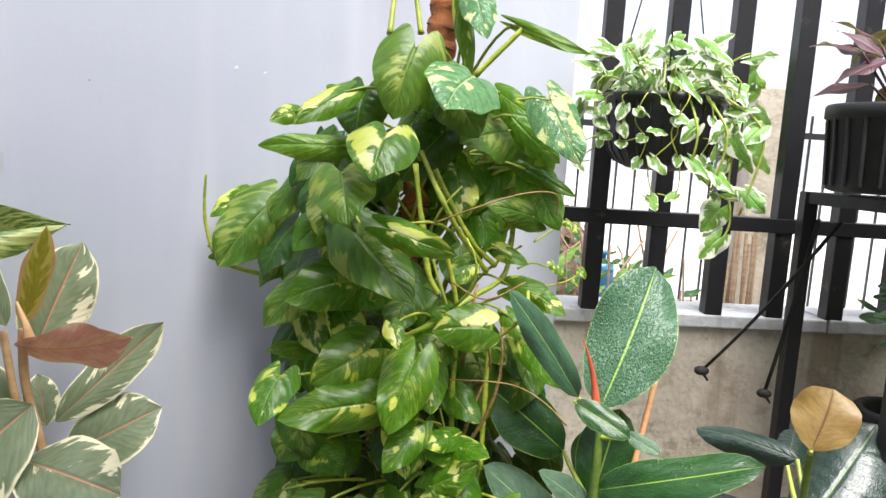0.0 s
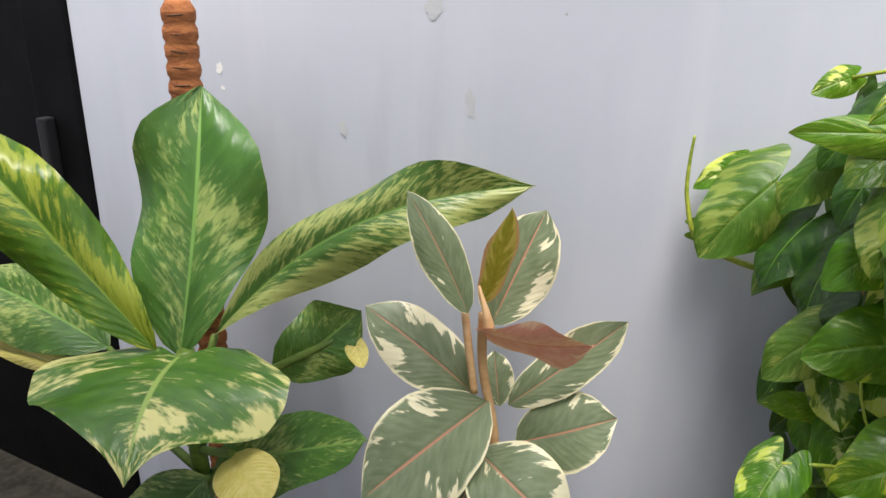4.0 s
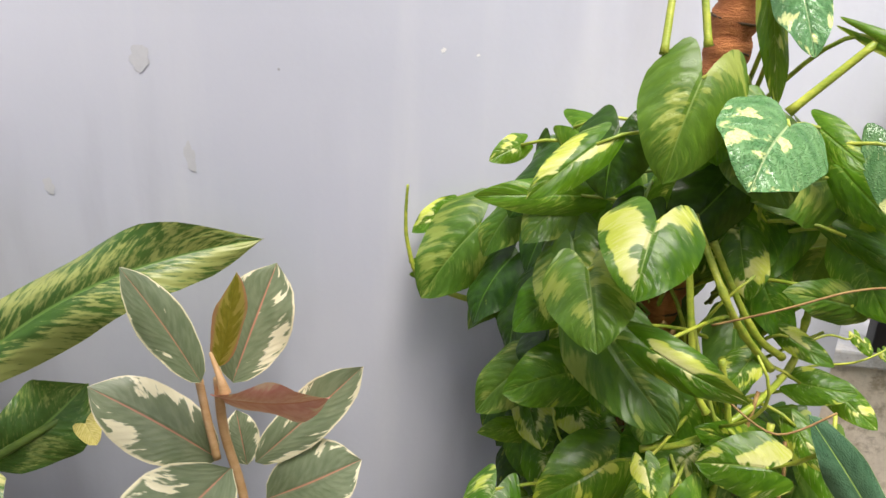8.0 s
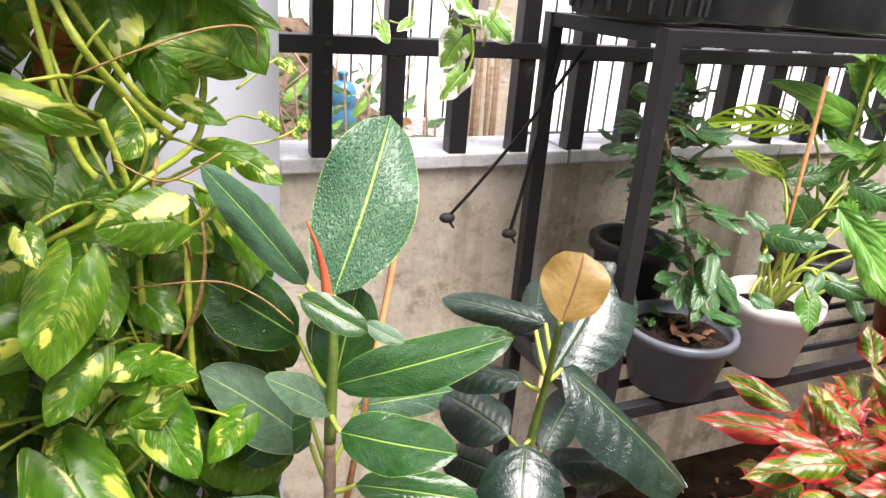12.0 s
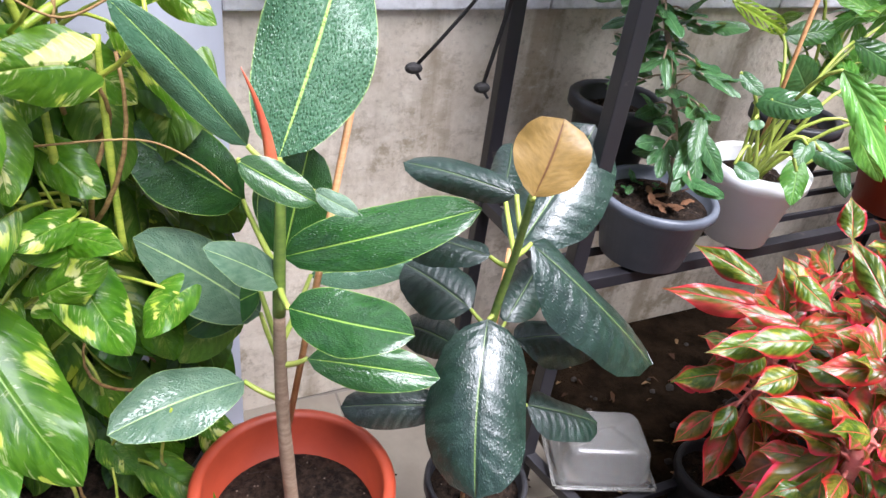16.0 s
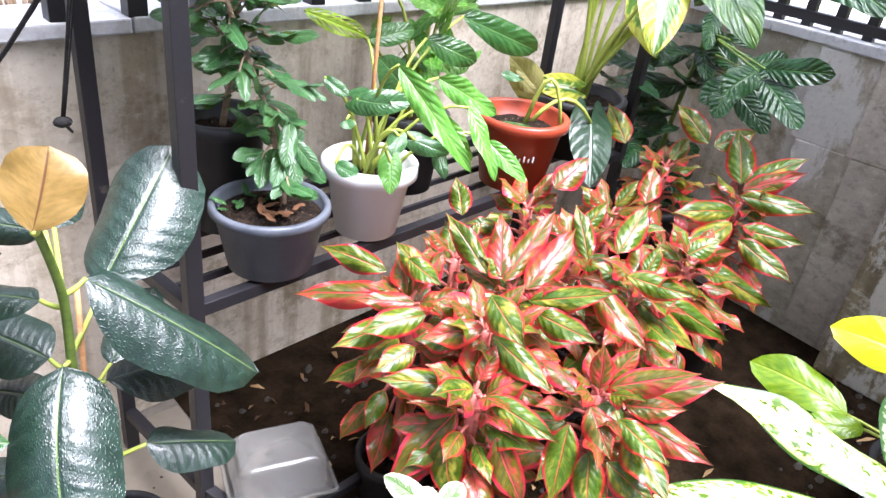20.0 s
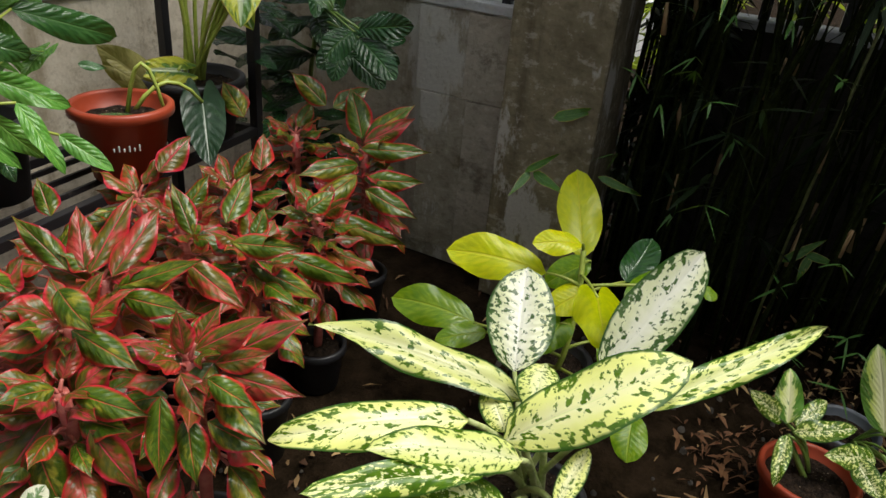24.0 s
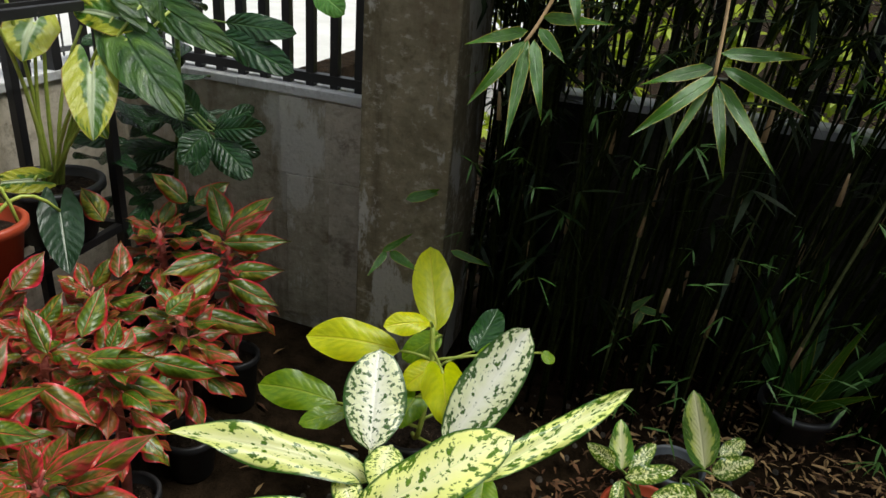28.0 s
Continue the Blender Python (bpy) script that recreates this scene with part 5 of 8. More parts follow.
leaf(tineke, "round", TINEKE_CREAM, (-0.583, 1, 0.716), (-0.41, 0.92, 0.713), 0.123, (-0.2, -0.46, 0.87), 0.5)
leaf(tineke, "point", TINEKE, (-0.567, 1.08, 0.692), (-0.432, 1.12, 0.764), 0.114, (-0.04, -0.84, 0.54), 0.5)
leaf(tineke, "round", TINEKE, (-0.648, 1, 0.608), (-0.581, 0.97, 0.587), 0.097, (0.08, -0.45, 0.89), 0.4)
leaf(tineke, "point", TINEKE, (-0.609, 1.1, 0.729), (-0.634, 1.12, 0.808), 0.053, (0.51, -0.78, 0.36), 0.3)
leaf(tineke, "point", TINEKE, (-0.598, 1, 0.655), (-0.582, 0.9, 0.565), 0.117, (0.37, -0.59, 0.72), 0.6)
leaf(tineke, "point", TINEKE, (-0.562, 1.05, 0.616), (-0.412, 1, 0.557), 0.120, (0.14, -0.55, 0.82), 0.6)

# ---- large marbled plant by the door, with its coir pole ----
philo = thing("marbled_dieffenbachia", (-1.12, 0.92, -0.15), "large plant with green leaves marbled yellow beside the door", "plant")
pot_parts(philo, -1.12, 0.94, -0.15, 0.22, 0.15, 0.11, BLACK_PLASTIC)
part("stem", tube_mesh("stem", smooth_pts([(-1.12, 0.94, 0.14), (-1.13, 0.93, 0.5), (-1.12, 0.92, 0.74)], 6), 0.016, 9), STEM_GREEN, philo)
coir_pole(philo, -1.3, 1.11, -0.15, 1.3, 0.03)
leaf(philo, "broad", PHILO, (-1.135, 0.919, 0.727), (-1.245, 1.102, 1.155), 0.250, (0.47, -0.76, 0.44), 0.35)
leaf(philo, "broad", PHILO_LONG, (-1.084, 0.956, 0.767), (-0.649, 1.256, 1.037), 0.122, (0.24, -0.82, 0.52), 0.8, -0.45)
leaf(philo, "drip", PHILO_CREAM, (-1.081, 0.879, 0.760), (-0.940, 0.681, 0.700), 0.389, (0.20, -0.15, 0.97), 0.6)
leaf(philo, "broad", PHILO_BRIGHT, (-1.139, 0.878, 0.755), (-1.473, 0.758, 1.131), 0.147, (0.70, -0.57, 0.44), 0.5)
leaf(philo, "broad", PHILO, (-1.041, 1.043, 0.669), (-0.915, 1.137, 0.792), 0.140, (0.43, -0.87, 0.22), 0.4)
leaf(philo, "oval", PHILO, (-1.125, 0.95, 0.48), (-0.774, 0.98, 0.667), 0.138, (-0.21, -0.82, 0.53), 0.6)
leaf(philo, "oval", YELLOWING, (-0.926, 0.85, 0.655), (-0.806, 0.8, 0.646), 0.094, (-0.03, -0.24, 0.97), 0.5)
leaf(philo, "oval", PHILO, (-1.413, 0.95, 0.641), (-1.825, 0.9, 0.709), 0.178, (0.2, -0.52, 0.83), 0.5)
leaf(philo, "strap", YELLOWING, (-1.386, 0.9, 0.602), (-1.752, 0.86, 0.582), 0.047, (0.02, -0.57, 0.82), 0.5)
leaf(philo, "oval", YELLOWING, (-0.926, 1.12, 0.751), (-0.88, 1.1, 0.705), 0.038, (0.46, -0.55, 0.7), 0.5)
leaf(philo, "oval", PHILO, (-1.072, 0.9, 0.515), (-1.178, 0.8, 0.336), 0.161, (0.32, -0.9, 0.31), 0.6)
for lf in [o for o in philo.children if o.name.startswith("leaf")]:
    b = lf.matrix_basis.translation + Vector(philo.location)
    stalk(philo, (-1.12, 0.93, max(0.4, b.z - 0.12)), b, 0.009, STEM_GREEN, (0, 0, 0.0))

# ---- rubber plant in the orange pot ----
rubber = thing("rubber_plant", (0.26, 0.95, 0), "rubber plant with glossy wet green leaves in an orange pot", "plant")
pot_parts(rubber, 0.26, 0.95, 0, 0.38, 0.128, 0.1, TERRACOTTA, 0.012, 0.8)
stem = smooth_pts([(0.262, 0.96, 0.28)] + [(0.251, 0.98, 0.48), (0.251, 1, 0.637), (0.253, 1, 0.752), (0.256, 1.01, 0.84)], 6)
part("stem", tube_mesh("stem", stem[:13], [(0.0105 - 0.003 * i / 12) * (1.08 if i % 3 == 1 else 1.0) for i in range(13)], 10), BARK, rubber, "pale brown ringed stem")
part("shoot", tube_mesh("shoot", stem[12:], [0.0082 - 0.003 * i / 12 for i in range(len(stem) - 12)], 10), STEM_GREEN, rubber, "green upper stem")
part("stake", tube_mesh("stake", [(0.261, 1, 0.435), (0.358, 1.09, 0.881)], 0.0045, 8), STICK, rubber, "thin orange bamboo stake")
bud = [(0.245, 1, 0.846), (0.24, 1, 0.88), (0.23, 1, 0.918), (0.217, 1, 0.951)]
part("bud", tube_mesh("bud", smooth_pts(bud, 5), [0.0075 - 0.0072 * i / 15 for i in range(16)], 8), BUD, rubber, "red pointed leaf bud")
leaf(rubber, "oval", RUBBER_WET, (0.256, 1.02, 0.841), (0.349, 1.12, 1.043), 0.13, (-0.21, -0.83, 0.51), 0.3)
leaf(rubber, "oval", RUBBER_WET, (0.224, 1.029, 0.853), (0.105, 1.008, 1.015), 0.049, (0.25, -0.97, 0.05), 0.3)
leaf(rubber, "oval", RUBBER, (0.230, 1.134, 0.724), (0.097, 1.142, 0.825), 0.109, (0.34, -0.79, 0.51), 0.4)
leaf(rubber, "oval", RUBBER, (0.207, 0.97, 0.866), (0.278, 0.93, 0.833), 0.040, (-0.15, -0.78, 0.61), 0.5)
leaf(rubber, "oval", RUBBER_GREY, (0.284, 0.97, 0.824), (0.326, 0.94, 0.808), 0.024, (-0.26, -0.71, 0.65), 0.5)
leaf(rubber, "oval", RUBBER, (0.256, 1.003, 0.721), (0.473, 0.941, 0.8), 0.076, (-0.42, -0.67, 0.61), 0.5)
leaf(rubber, "oval", RUBBER, (0.267, 1.06, 0.677), (0.308, 1.1, 0.814), 0.093, (-0.29, -0.89, 0.35), 0.3)
leaf(rubber, "oval", RUBBER_GREY, (0.241, 1.086, 0.573), (0.095, 1.097, 0.706), 0.102, (0.43, -0.73, 0.53), 0.4)
leaf(rubber, "oval", RUBBER_GREY, (0.255, 0.999, 0.685), (0.168, 0.996, 0.748), 0.051, (0.43, -0.70, 0.56), 0.4)
leaf(rubber, "oval", RUBBER, (0.251, 0.939, 0.695), (0.368, 0.848, 0.708), 0.077, (-0.45, -0.47, 0.76), 0.5)
leaf(rubber, "oval", RUBBER, (0.281, 0.976, 0.58), (0.437, 0.91, 0.571), 0.061, (-0.21, -0.59, 0.78), 0.5)
leaf(rubber, "oval", RUBBER_WET, (0.312, 1.1, 0.617), (0.482, 1.12, 0.608), 0.062, (0.12, -0.68, 0.72), 0.6)
leaf(rubber, "oval", RUBBER_GREY, (0.206, 1.007, 0.530), (0.045, 0.948, 0.538), 0.091, (0.12, -0.21, 0.97), 0.5)
leaf(rubber, "oval", RUBBER, (0.241, 1.08, 0.616), (0.145, 1.1, 0.547), 0.060, (-0.51, -0.69, 0.51), 0.4)
leaf(rubber, "oval", RUBBER, (0.264, 1.1, 0.689), (0.282, 1.14, 0.766), 0.066, (-0.14, -0.86, 0.48), 0.4)
for lf in [o for o in rubber.children if o.name.startswith("leaf")]:
    b = lf.matrix_basis.translation + Vector(rubber.location)
    near = min(stem, key=lambda p: (p - b).length + abs(p.z + 0.02 - b.z))
    stalk(rubber, near, b, 0.0045, STEM_LIME, (0, 0, -0.004))

# ---- dark rubber plant ----
burgundy = thing("dark_rubber_plant", (0.55, 0.93, 0), "dark rubber plant with wet blackish leaves in a small black pot", "plant")
pot_parts(burgundy, 0.545, 0.945, 0, 0.3, 0.078, 0.06, BLACK_PLASTIC, 0.004, 0.92)
stem = smooth_pts([(0.545, 0.95, 0.27)] + [(0.529, 0.96, 0.521), (0.527, 0.96, 0.609), (0.522, 0.93, 0.735), (0.497, 0.88, 0.849)], 6)
part("stem", tube_mesh("stem", stem, [0.0075 - 0.003 * i / len(stem) for i in range(len(stem))], 8), STEM_GREEN, burgundy)
part("stake", tube_mesh("stake", [(0.511, 0.92, 0.264), (0.556, 1, 0.695)], 0.0035, 8), STICK, burgundy, "thin orange bamboo stake")
leaf(burgundy, "notch", BROWN_BACK, (0.490, 0.867, 0.856), (0.523, 0.891, 0.931), 0.081, (-0.39, -0.81, 0.43), 0.25)
leaf(burgundy, "domed", BURGUNDY, (0.601, 1.052, 0.654), (0.757, 1.152, 0.794), 0.142, (-0.41, -0.46, 0.79), 0.35)
leaf(burgundy, "domed", BURGUNDY, (0.52, 0.95, 0.809), (0.413, 1.05, 0.809), 0.045, (-0.52, -0.56, 0.64), 0.6)
leaf(burgundy, "domed", BURGUNDY, (0.505, 0.960, 0.717), (0.415, 1.061, 0.700), 0.059, (-0.35, -0.15, 0.93), 0.5)
leaf(burgundy, "domed", BURGUNDY, (0.511, 0.996, 0.604), (0.447, 1.095, 0.621), 0.088, (-0.36, -0.38, 0.85), 0.4)
leaf(burgundy, "domed", BURGUNDY, (0.554, 0.949, 0.737), (0.729, 0.861, 0.573), 0.112, (0.37, -0.59, 0.71), 0.6)
leaf(burgundy, "domed", BURGUNDY, (0.515, 0.952, 0.620), (0.456, 0.802, 0.461), 0.132, (-0.37, -0.60, 0.70), 0.9)
leaf(burgundy, "domed", BURGUNDY, (0.561, 0.950, 0.577), (0.717, 0.963, 0.539), 0.079, (0.25, -0.33, 0.91), 0.5)
leaf(burgundy, "domed", BURGUNDY, (0.595, 0.930, 0.462), (0.722, 0.916, 0.404), 0.080, (0.35, -0.39, 0.85), 0.5)
leaf(burgundy, "domed", BURGUNDY, (0.461, 0.93, 0.494), (0.328, 0.98, 0.478), 0.061, (-0.29, -0.53, 0.8), 0.5)
leaf(burgundy, "domed", BURGUNDY, (0.503, 1, 0.533), (0.454, 1.1, 0.504), 0.065, (-0.65, -0.1, 0.76), 0.5)
leaf(burgundy, "domed", BURGUNDY, (0.592, 1.03, 0.537), (0.697, 1.12, 0.582), 0.069, (-0.07, -0.38, 0.92), 0.4)
leaf(burgundy, "domed", BURGUNDY, (0.549, 1.03, 0.768), (0.6, 1.12, 0.789), 0.047, (-0.06, -0.2, 0.98), 0.4)
for lf in [o for o in burgundy.children if o.name.startswith("leaf")]:
    b = lf.matrix_basis.translation + Vector(burgundy.location)
    near = min(stem, key=lambda p: (p - b).length)
    stalk(burgundy, near, b, 0.004, STEM_LIME, (0, 0, -0.003))

# ---- black iron plant rack ----
rack = thing("plant_rack", (1.4, 1.25, 0), "black iron two-tier plant rack with slatted shelves", "rack")
for a in ((0.755, 1.113), (0.724, 1.406), (2.085, 1.2), (2.045, 1.488)):
    part("leg", bar_bm((*a, 0), (*a, 1.172), 0.027), IRON, rack)
for z in (0.52, 1.16):
    for a, b in (((0.755, 1.113), (2.085, 1.2)), ((0.724, 1.406), (2.045, 1.488)), ((0.755, 1.113), (0.724, 1.406)), ((2.085, 1.2), (2.045, 1.488))):
        part("shelf_rail", bar_bm((*a, z), (*b, z), 0.024, 0.022), IRON, rack)
    for i in range(3):
        y = 0.072 * (i + 1)
        part("slat", bar_bm((0.75, 1.113 + y, z + 0.004), (2.08, 1.2 + y, z + 0.004), 0.014, 0.008, 0.001), IRON, rack)
part("foot_rail", bar_bm((0.755, 1.12, 0.1), (0.9, 0.6, 0.1), 0.022), IRON, rack)
part("foot_rail", bar_bm((0.755, 1.113, 0.1), (0.724, 1.406, 0.1), 0.022), IRON, rack)
part("foot_rail", bar_bm((0.8, 0.95, 0.1), (2.09, 1.02, 0.1), 0.018), IRON, rack)
part("foot", bar_bm((0.9, 0.6, 0), (0.9, 0.6, 0.1), 0.022), IRON, rack)

# clear plastic tub lying upside down
tub = thing("plastic_tub", (0.86, 1.05, 0.124), "scratched clear plastic food tub turned upside down", "container")


def tub_mesh(w, d, h, inset, wallt):
    bm = bmesh.new()
    loops = []
    for (k, z, t) in ((0.0, 0.0, 0.0), (0.0, 0.006, 0.0), (0.006, 0.008, 0.0), (inset, h * 0.8, 0.0), (inset + 0.012, h, 0.0), (inset + 0.013, h - wallt, 0.0), (inset + wallt, h * 0.8, 0.0), (0.006 + wallt, 0.006, 0.0)):
        ring = []
        a, b = w / 2 - k, d / 2 - k
        for sx, sy in ((1, 1), (-1, 1), (-1, -1), (1, -1)):
            c = 0.018
            base = math.atan2(sy, sx) - math.pi / 4
            for i in range(5):
                ang = base + i * math.pi / 8
                ring.append(bm.verts.new((sx * (a - c) + c * math.cos(ang), sy * (b - c) + c * math.sin(ang), z)))
        loops.append(ring)
    for r0, r1 in zip(loops, loops[1:]):
        n = len(r0)
        for i in range(n):
            bm.faces.new((r0[i], r0[(i + 1) % n], r1[(i + 1) % n], r1[i]))
        if r1 is loops[4]:
            bm.faces.new(r1)
    bm.faces.new(loops[5][::-1])
    for f in bm.faces:
        f.smooth = True
    return bm


bm = tub_mesh(0.19, 0.14, 0.085, 0.014, 0.0015)
bm.transform(Matrix.Translation((0.875, 1.045, 0.124)) @ Matrix.Rotation(radians(-18), 4, "Z"))
part("shell", bm, CLEAR, tub)
TM = Matrix.Translation((0.875, 1.045, 0.1245)) @ Matrix.Rotation(radians(-18), 4, "Z")
for lo, hi in (((-0.098, -0.0775, 0), (0.098, -0.0705, 0.004)), ((-0.098, 0.0705, 0), (0.098, 0.0775, 0.004)), ((-0.1025, -0.0705, 0), (-0.0955, 0.0705, 0.004)), ((0.0955, -0.0705, 0), (0.1025, 0.0705, 0.004))):
    part("rim", box_bm(lo, hi, 0.001, TM), CLEAR, tub)

# ---- pots on the rack ----
grey = thing("small_leaved_fig", (0.925, 1.16, 0.53), "small-leaved shrub in a grey plastic pot on the rack", "plant")
pot_parts(grey, 0.925, 1.16, 0.535, 0.66, 0.098, 0.075, GREY_PLASTIC, 0.007, 0.85, lip_h=0.018)
rnd = random.Random(21)


def shrub(plant, x, y, z0, z1, spread, n, mat, lw, shape="oval", stem_mat=BARK, seed=1, lean=(0.0, 0.0)):
    rnd = random.Random(seed)
    top = Vector((x + lean[0], y + lean[1], z1))
    main = smooth_pts([(x, y, z0), (x + lean[0] * 0.4 + 0.015, y + lean[1] * 0.4, z0 + (z1 - z0) * 0.5), top], 6)
    part("stem", tube_mesh("stem", main, [0.007 - 0.004 * i / len(main) for i in range(len(main))], 7), stem_mat, plant)
    for i in range(n // 5):
        k = rnd.randrange(3, len(main))
        a = rnd.uniform(0, 6.28)
        rr = spread * rnd.uniform(0.45, 1.0)
        end = main[k] + Vector((rr * math.cos(a), rr * math.sin(a), rnd.uniform(0.0, 0.1)))
        tw = curve_pts(main[k], end, (0, 0, 0.02), 6)
        part("twig", tube_mesh("twig", tw, [0.003 - 0.0004 * j for j in range(6)], 5), stem_mat, plant)
        for j in range(5):
            b = tw[1 + j]
            d = Vector((rnd.uniform(-1, 1), rnd.uniform(-1, 1), rnd.uniform(-0.5, 0.6))).normalized()
            leaf(plant, shape, mat, b, b + d * lw * rnd.uniform(1.6, 2.3), lw * rnd.uniform(0.8, 1.15), (rnd.uniform(-0.6, 0.2), rnd.uniform(-0.9, 0.1), 0.8), 0.5)


stem = smooth_pts([(0.952, 1.163, 0.63), (0.956, 1.175, 0.69), (0.955, 1.215, 0.785), (0.94, 1.25, 0.87), (0.925, 1.285, 0.95), (0.91, 1.31, 1.03)], 5)
part("stem", tube_mesh("stem", stem, [0.0065 - 0.003 * i / len(stem) for i in range(len(stem))], 8), BARK, grey, "pinkish brown leaning stem")
for k in range(3, len(stem)):
    for j in range(2):
        a = 2.4 * k + 3.1 * j
        out = Vector((math.cos(a), math.sin(a) - 0.3, rnd.uniform(-0.25, 0.35)))
        b = stem[k] + out * rnd.uniform(0.03, 0.09)
        if b.z < 0.7 or b.x > 1.02:
            continue
        part("twig", tube_mesh("twig", curve_pts(stem[k], b, (0, 0, 0.008), 5), 0.0018, 5), BARK, grey)
        for i in range(4):
            d = (out + Vector((rnd.uniform(-0.9, 0.9), rnd.uniform(-0.9, 0.9), rnd.uniform(-0.5, 0.4)))).normalized()
            ln = rnd.uniform(0.045, 0.068)
            if (b + d * ln).x > 1.05 or (b + d * ln).z < 0.68:
                continue
            leaf(grey, "oval", SMALL_FIG, b - out * 0.01 * i, b - out * 0.01 * i + d * ln, ln * rnd.uniform(0.38, 0.5), (rnd.uniform(-0.5, 0.2), rnd.uniform(-0.8, 0.0), 0.8), 0.5)
for x, z in ((-0.03, 0.735), (0.0, 0.725), (0.025, 0.74), (-0.015, 0.765), (0.035, 0.72)):
    leaf(grey, "oval", SMALL_FIG, (0.956, 1.15, z + 0.035), (0.945 + x * 1.6, 1.105, z - 0.02), 0.032, (-0.35, -0.8, 0.45), 0.5)

for i in range(26):
    a, r = rnd.uniform(0, 6.28), rnd.uniform(0.01, 0.075)
    b = Vector((0.925 + r * math.cos(a), 1.16 + r * math.sin(a), 0.655))
    leaf(grey, "lance", DRY_CURL if i % 3 else SMALL_FIG, b, b + Vector((rnd.uniform(-0.03, 0.03), rnd.uniform(-0.03, 0.03), rnd.uniform(0.0, 0.015))), 0.014, (0, 0, 1), 0.6, name="dry_leaf" if i % 3 else "sprout")
white = thing("arrowhead_vine", (1.155, 1.18, 0.53), "arrowhead vine with bright arrow leaves in a white pot", "plant")
pot_parts(white, 1.155, 1.18, 0.535, 0.69, 0.083, 0.062, WHITE_PLASTIC, 0.012, 0.8, lip_h=0.03)
leaf(white, "strap", FRESH, (1.095, 1.05, 0.913), (1.174, 0.93, 0.755), 0.046, (-0.48, -0.8, 0.36), 0.6)
leaf(white, "strap", FRESH, (1.243, 1.1, 0.798), (1.293, 1.04, 0.711), 0.041, (-0.75, -0.67, 0.03), 0.6)
leaf(white, "strap", FRESH, (1.253, 1.03, 0.827), (1.263, 0.95, 0.712), 0.037, (-0.27, -0.8, 0.53), 0.7)
leaf(white, "strap", FRESH, (1.337, 1.05, 0.742), (1.381, 0.97, 0.675), 0.038, (-0.56, -0.69, 0.46), 0.6)
leaf(white, "strap", FRESH, (1.292, 1.16, 0.84), (1.411, 1.1, 0.768), 0.053, (-0.28, -0.91, 0.3), 0.6)
leaf(white, "oval", DEEP, (1.288, 1.2, 0.906), (1.383, 1.15, 0.865), 0.052, (-0.32, -0.89, 0.34), 0.6)
leaf(white, "oval", DEEP, (1.429, 1.25, 0.929), (1.626, 1.2, 0.855), 0.068, (-0.14, -0.95, 0.27), 0.7)
leaf(white, "heart", FRESH, (1.104, 1.06, 0.737), (1.084, 1.03, 0.691), 0.044, (-0.47, -0.63, 0.62), 0.4)
leaf(white, "heart", SMALL_FIG, (1.154, 1.1, 0.762), (1.125, 1.08, 0.734), 0.037, (-0.33, -0.57, 0.75), 0.4)
leaf(white, "heart", SMALL_FIG, (1.194, 1.1, 0.748), (1.247, 1.06, 0.726), 0.041, (-0.39, -0.78, 0.48), 0.4)
leaf(white, "heart", SMALL_FIG, (1.091, 1.15, 0.825), (1.129, 1.1, 0.827), 0.052, (-0.7, -0.51, 0.51), 0.5)
leaf(white, "oval", SMALL_FIG, (1.111, 1.2, 0.797), (1.22, 1.15, 0.805), 0.049, (-0.39, -0.77, 0.51), 0.5)
leaf(white, "oval", SMALL_FIG, (1.071, 1.15, 0.79), (1.065, 1.13, 0.78), 0.027, (-0.39, -0.31, 0.86), 0.5)
leaf(white, "heart", SMALL_FIG, (1.242, 1.08, 0.715), (1.237, 1.05, 0.68), 0.030, (-0.54, -0.6, 0.59), 0.4)
leaf(white, "oval", SMALL_FIG, (1.03, 1.12, 0.725), (1.05, 1.08, 0.717), 0.031, (-0.62, -0.44, 0.65), 0.4)
leaf(white, "oval", SMALL_FIG, (1.291, 1.25, 0.786), (1.214, 1.25, 0.862), 0.071, (-0.04, -1, -0.04), 0.5)
leaf(white, "oval", DEEP, (1.209, 1.28, 0.889), (1.307, 1.26, 0.909), 0.047, (-0.27, -0.82, 0.51), 0.5)
leaf(white, "oval", SMALL_FIG, (1.055, 1.2, 0.854), (1.08, 1.16, 0.829), 0.027, (-0.52, -0.66, 0.54), 0.5)
rnd = random.Random(8)
for lf in [o for o in white.children if o.name.startswith("leaf")]:
    b = lf.matrix_basis.translation + Vector(white.location)
    stalk(white, (1.155 + rnd.uniform(-0.03, 0.03), 1.18 + rnd.uniform(-0.03, 0.03), 0.65), b, 0.004, STEM_LIME, (0, 0, 0.05))
part("stake", tube_mesh("stake", [(1.16, 1.2, 0.64), (1.19, 1.22, 1.1)], 0.004, 7), STICK, white)

back_pot = thing("potted_shrub", (0.93, 1.34, 0.53), "leafy shrub in a black pot at the back of the rack", "plant")
pot_parts(back_pot, 0.93, 1.34, 0.535, 0.76, 0.078, 0.062, BLACK_PLASTIC)
shrub(back_pot, 0.93, 1.34, 0.73, 1.02, 0.12, 50, SMALL_FIG, 0.026, seed=14, lean=(0.03, 0.0))
mid_pot = thing("potted_foliage", (1.36, 1.32, 0.53), "green foliage plant in a black pot on the rack", "plant")
pot_parts(mid_pot, 1.36, 1.31, 0.535, 0.72, 0.08, 0.065, BLACK_PLASTIC)
shrub(mid_pot, 1.36, 1.31, 0.69, 1.12, 0.16, 60, FRESH, 0.042, "arrow", STEM_LIME, 15, (0.04, 0.0))

leaf(mid_pot, "holey", HOLED, (1.256, 1.3, 0.993), (0.977, 1.26, 1.006), 0.057, (0.15, -0.84, 0.51), 0.5)
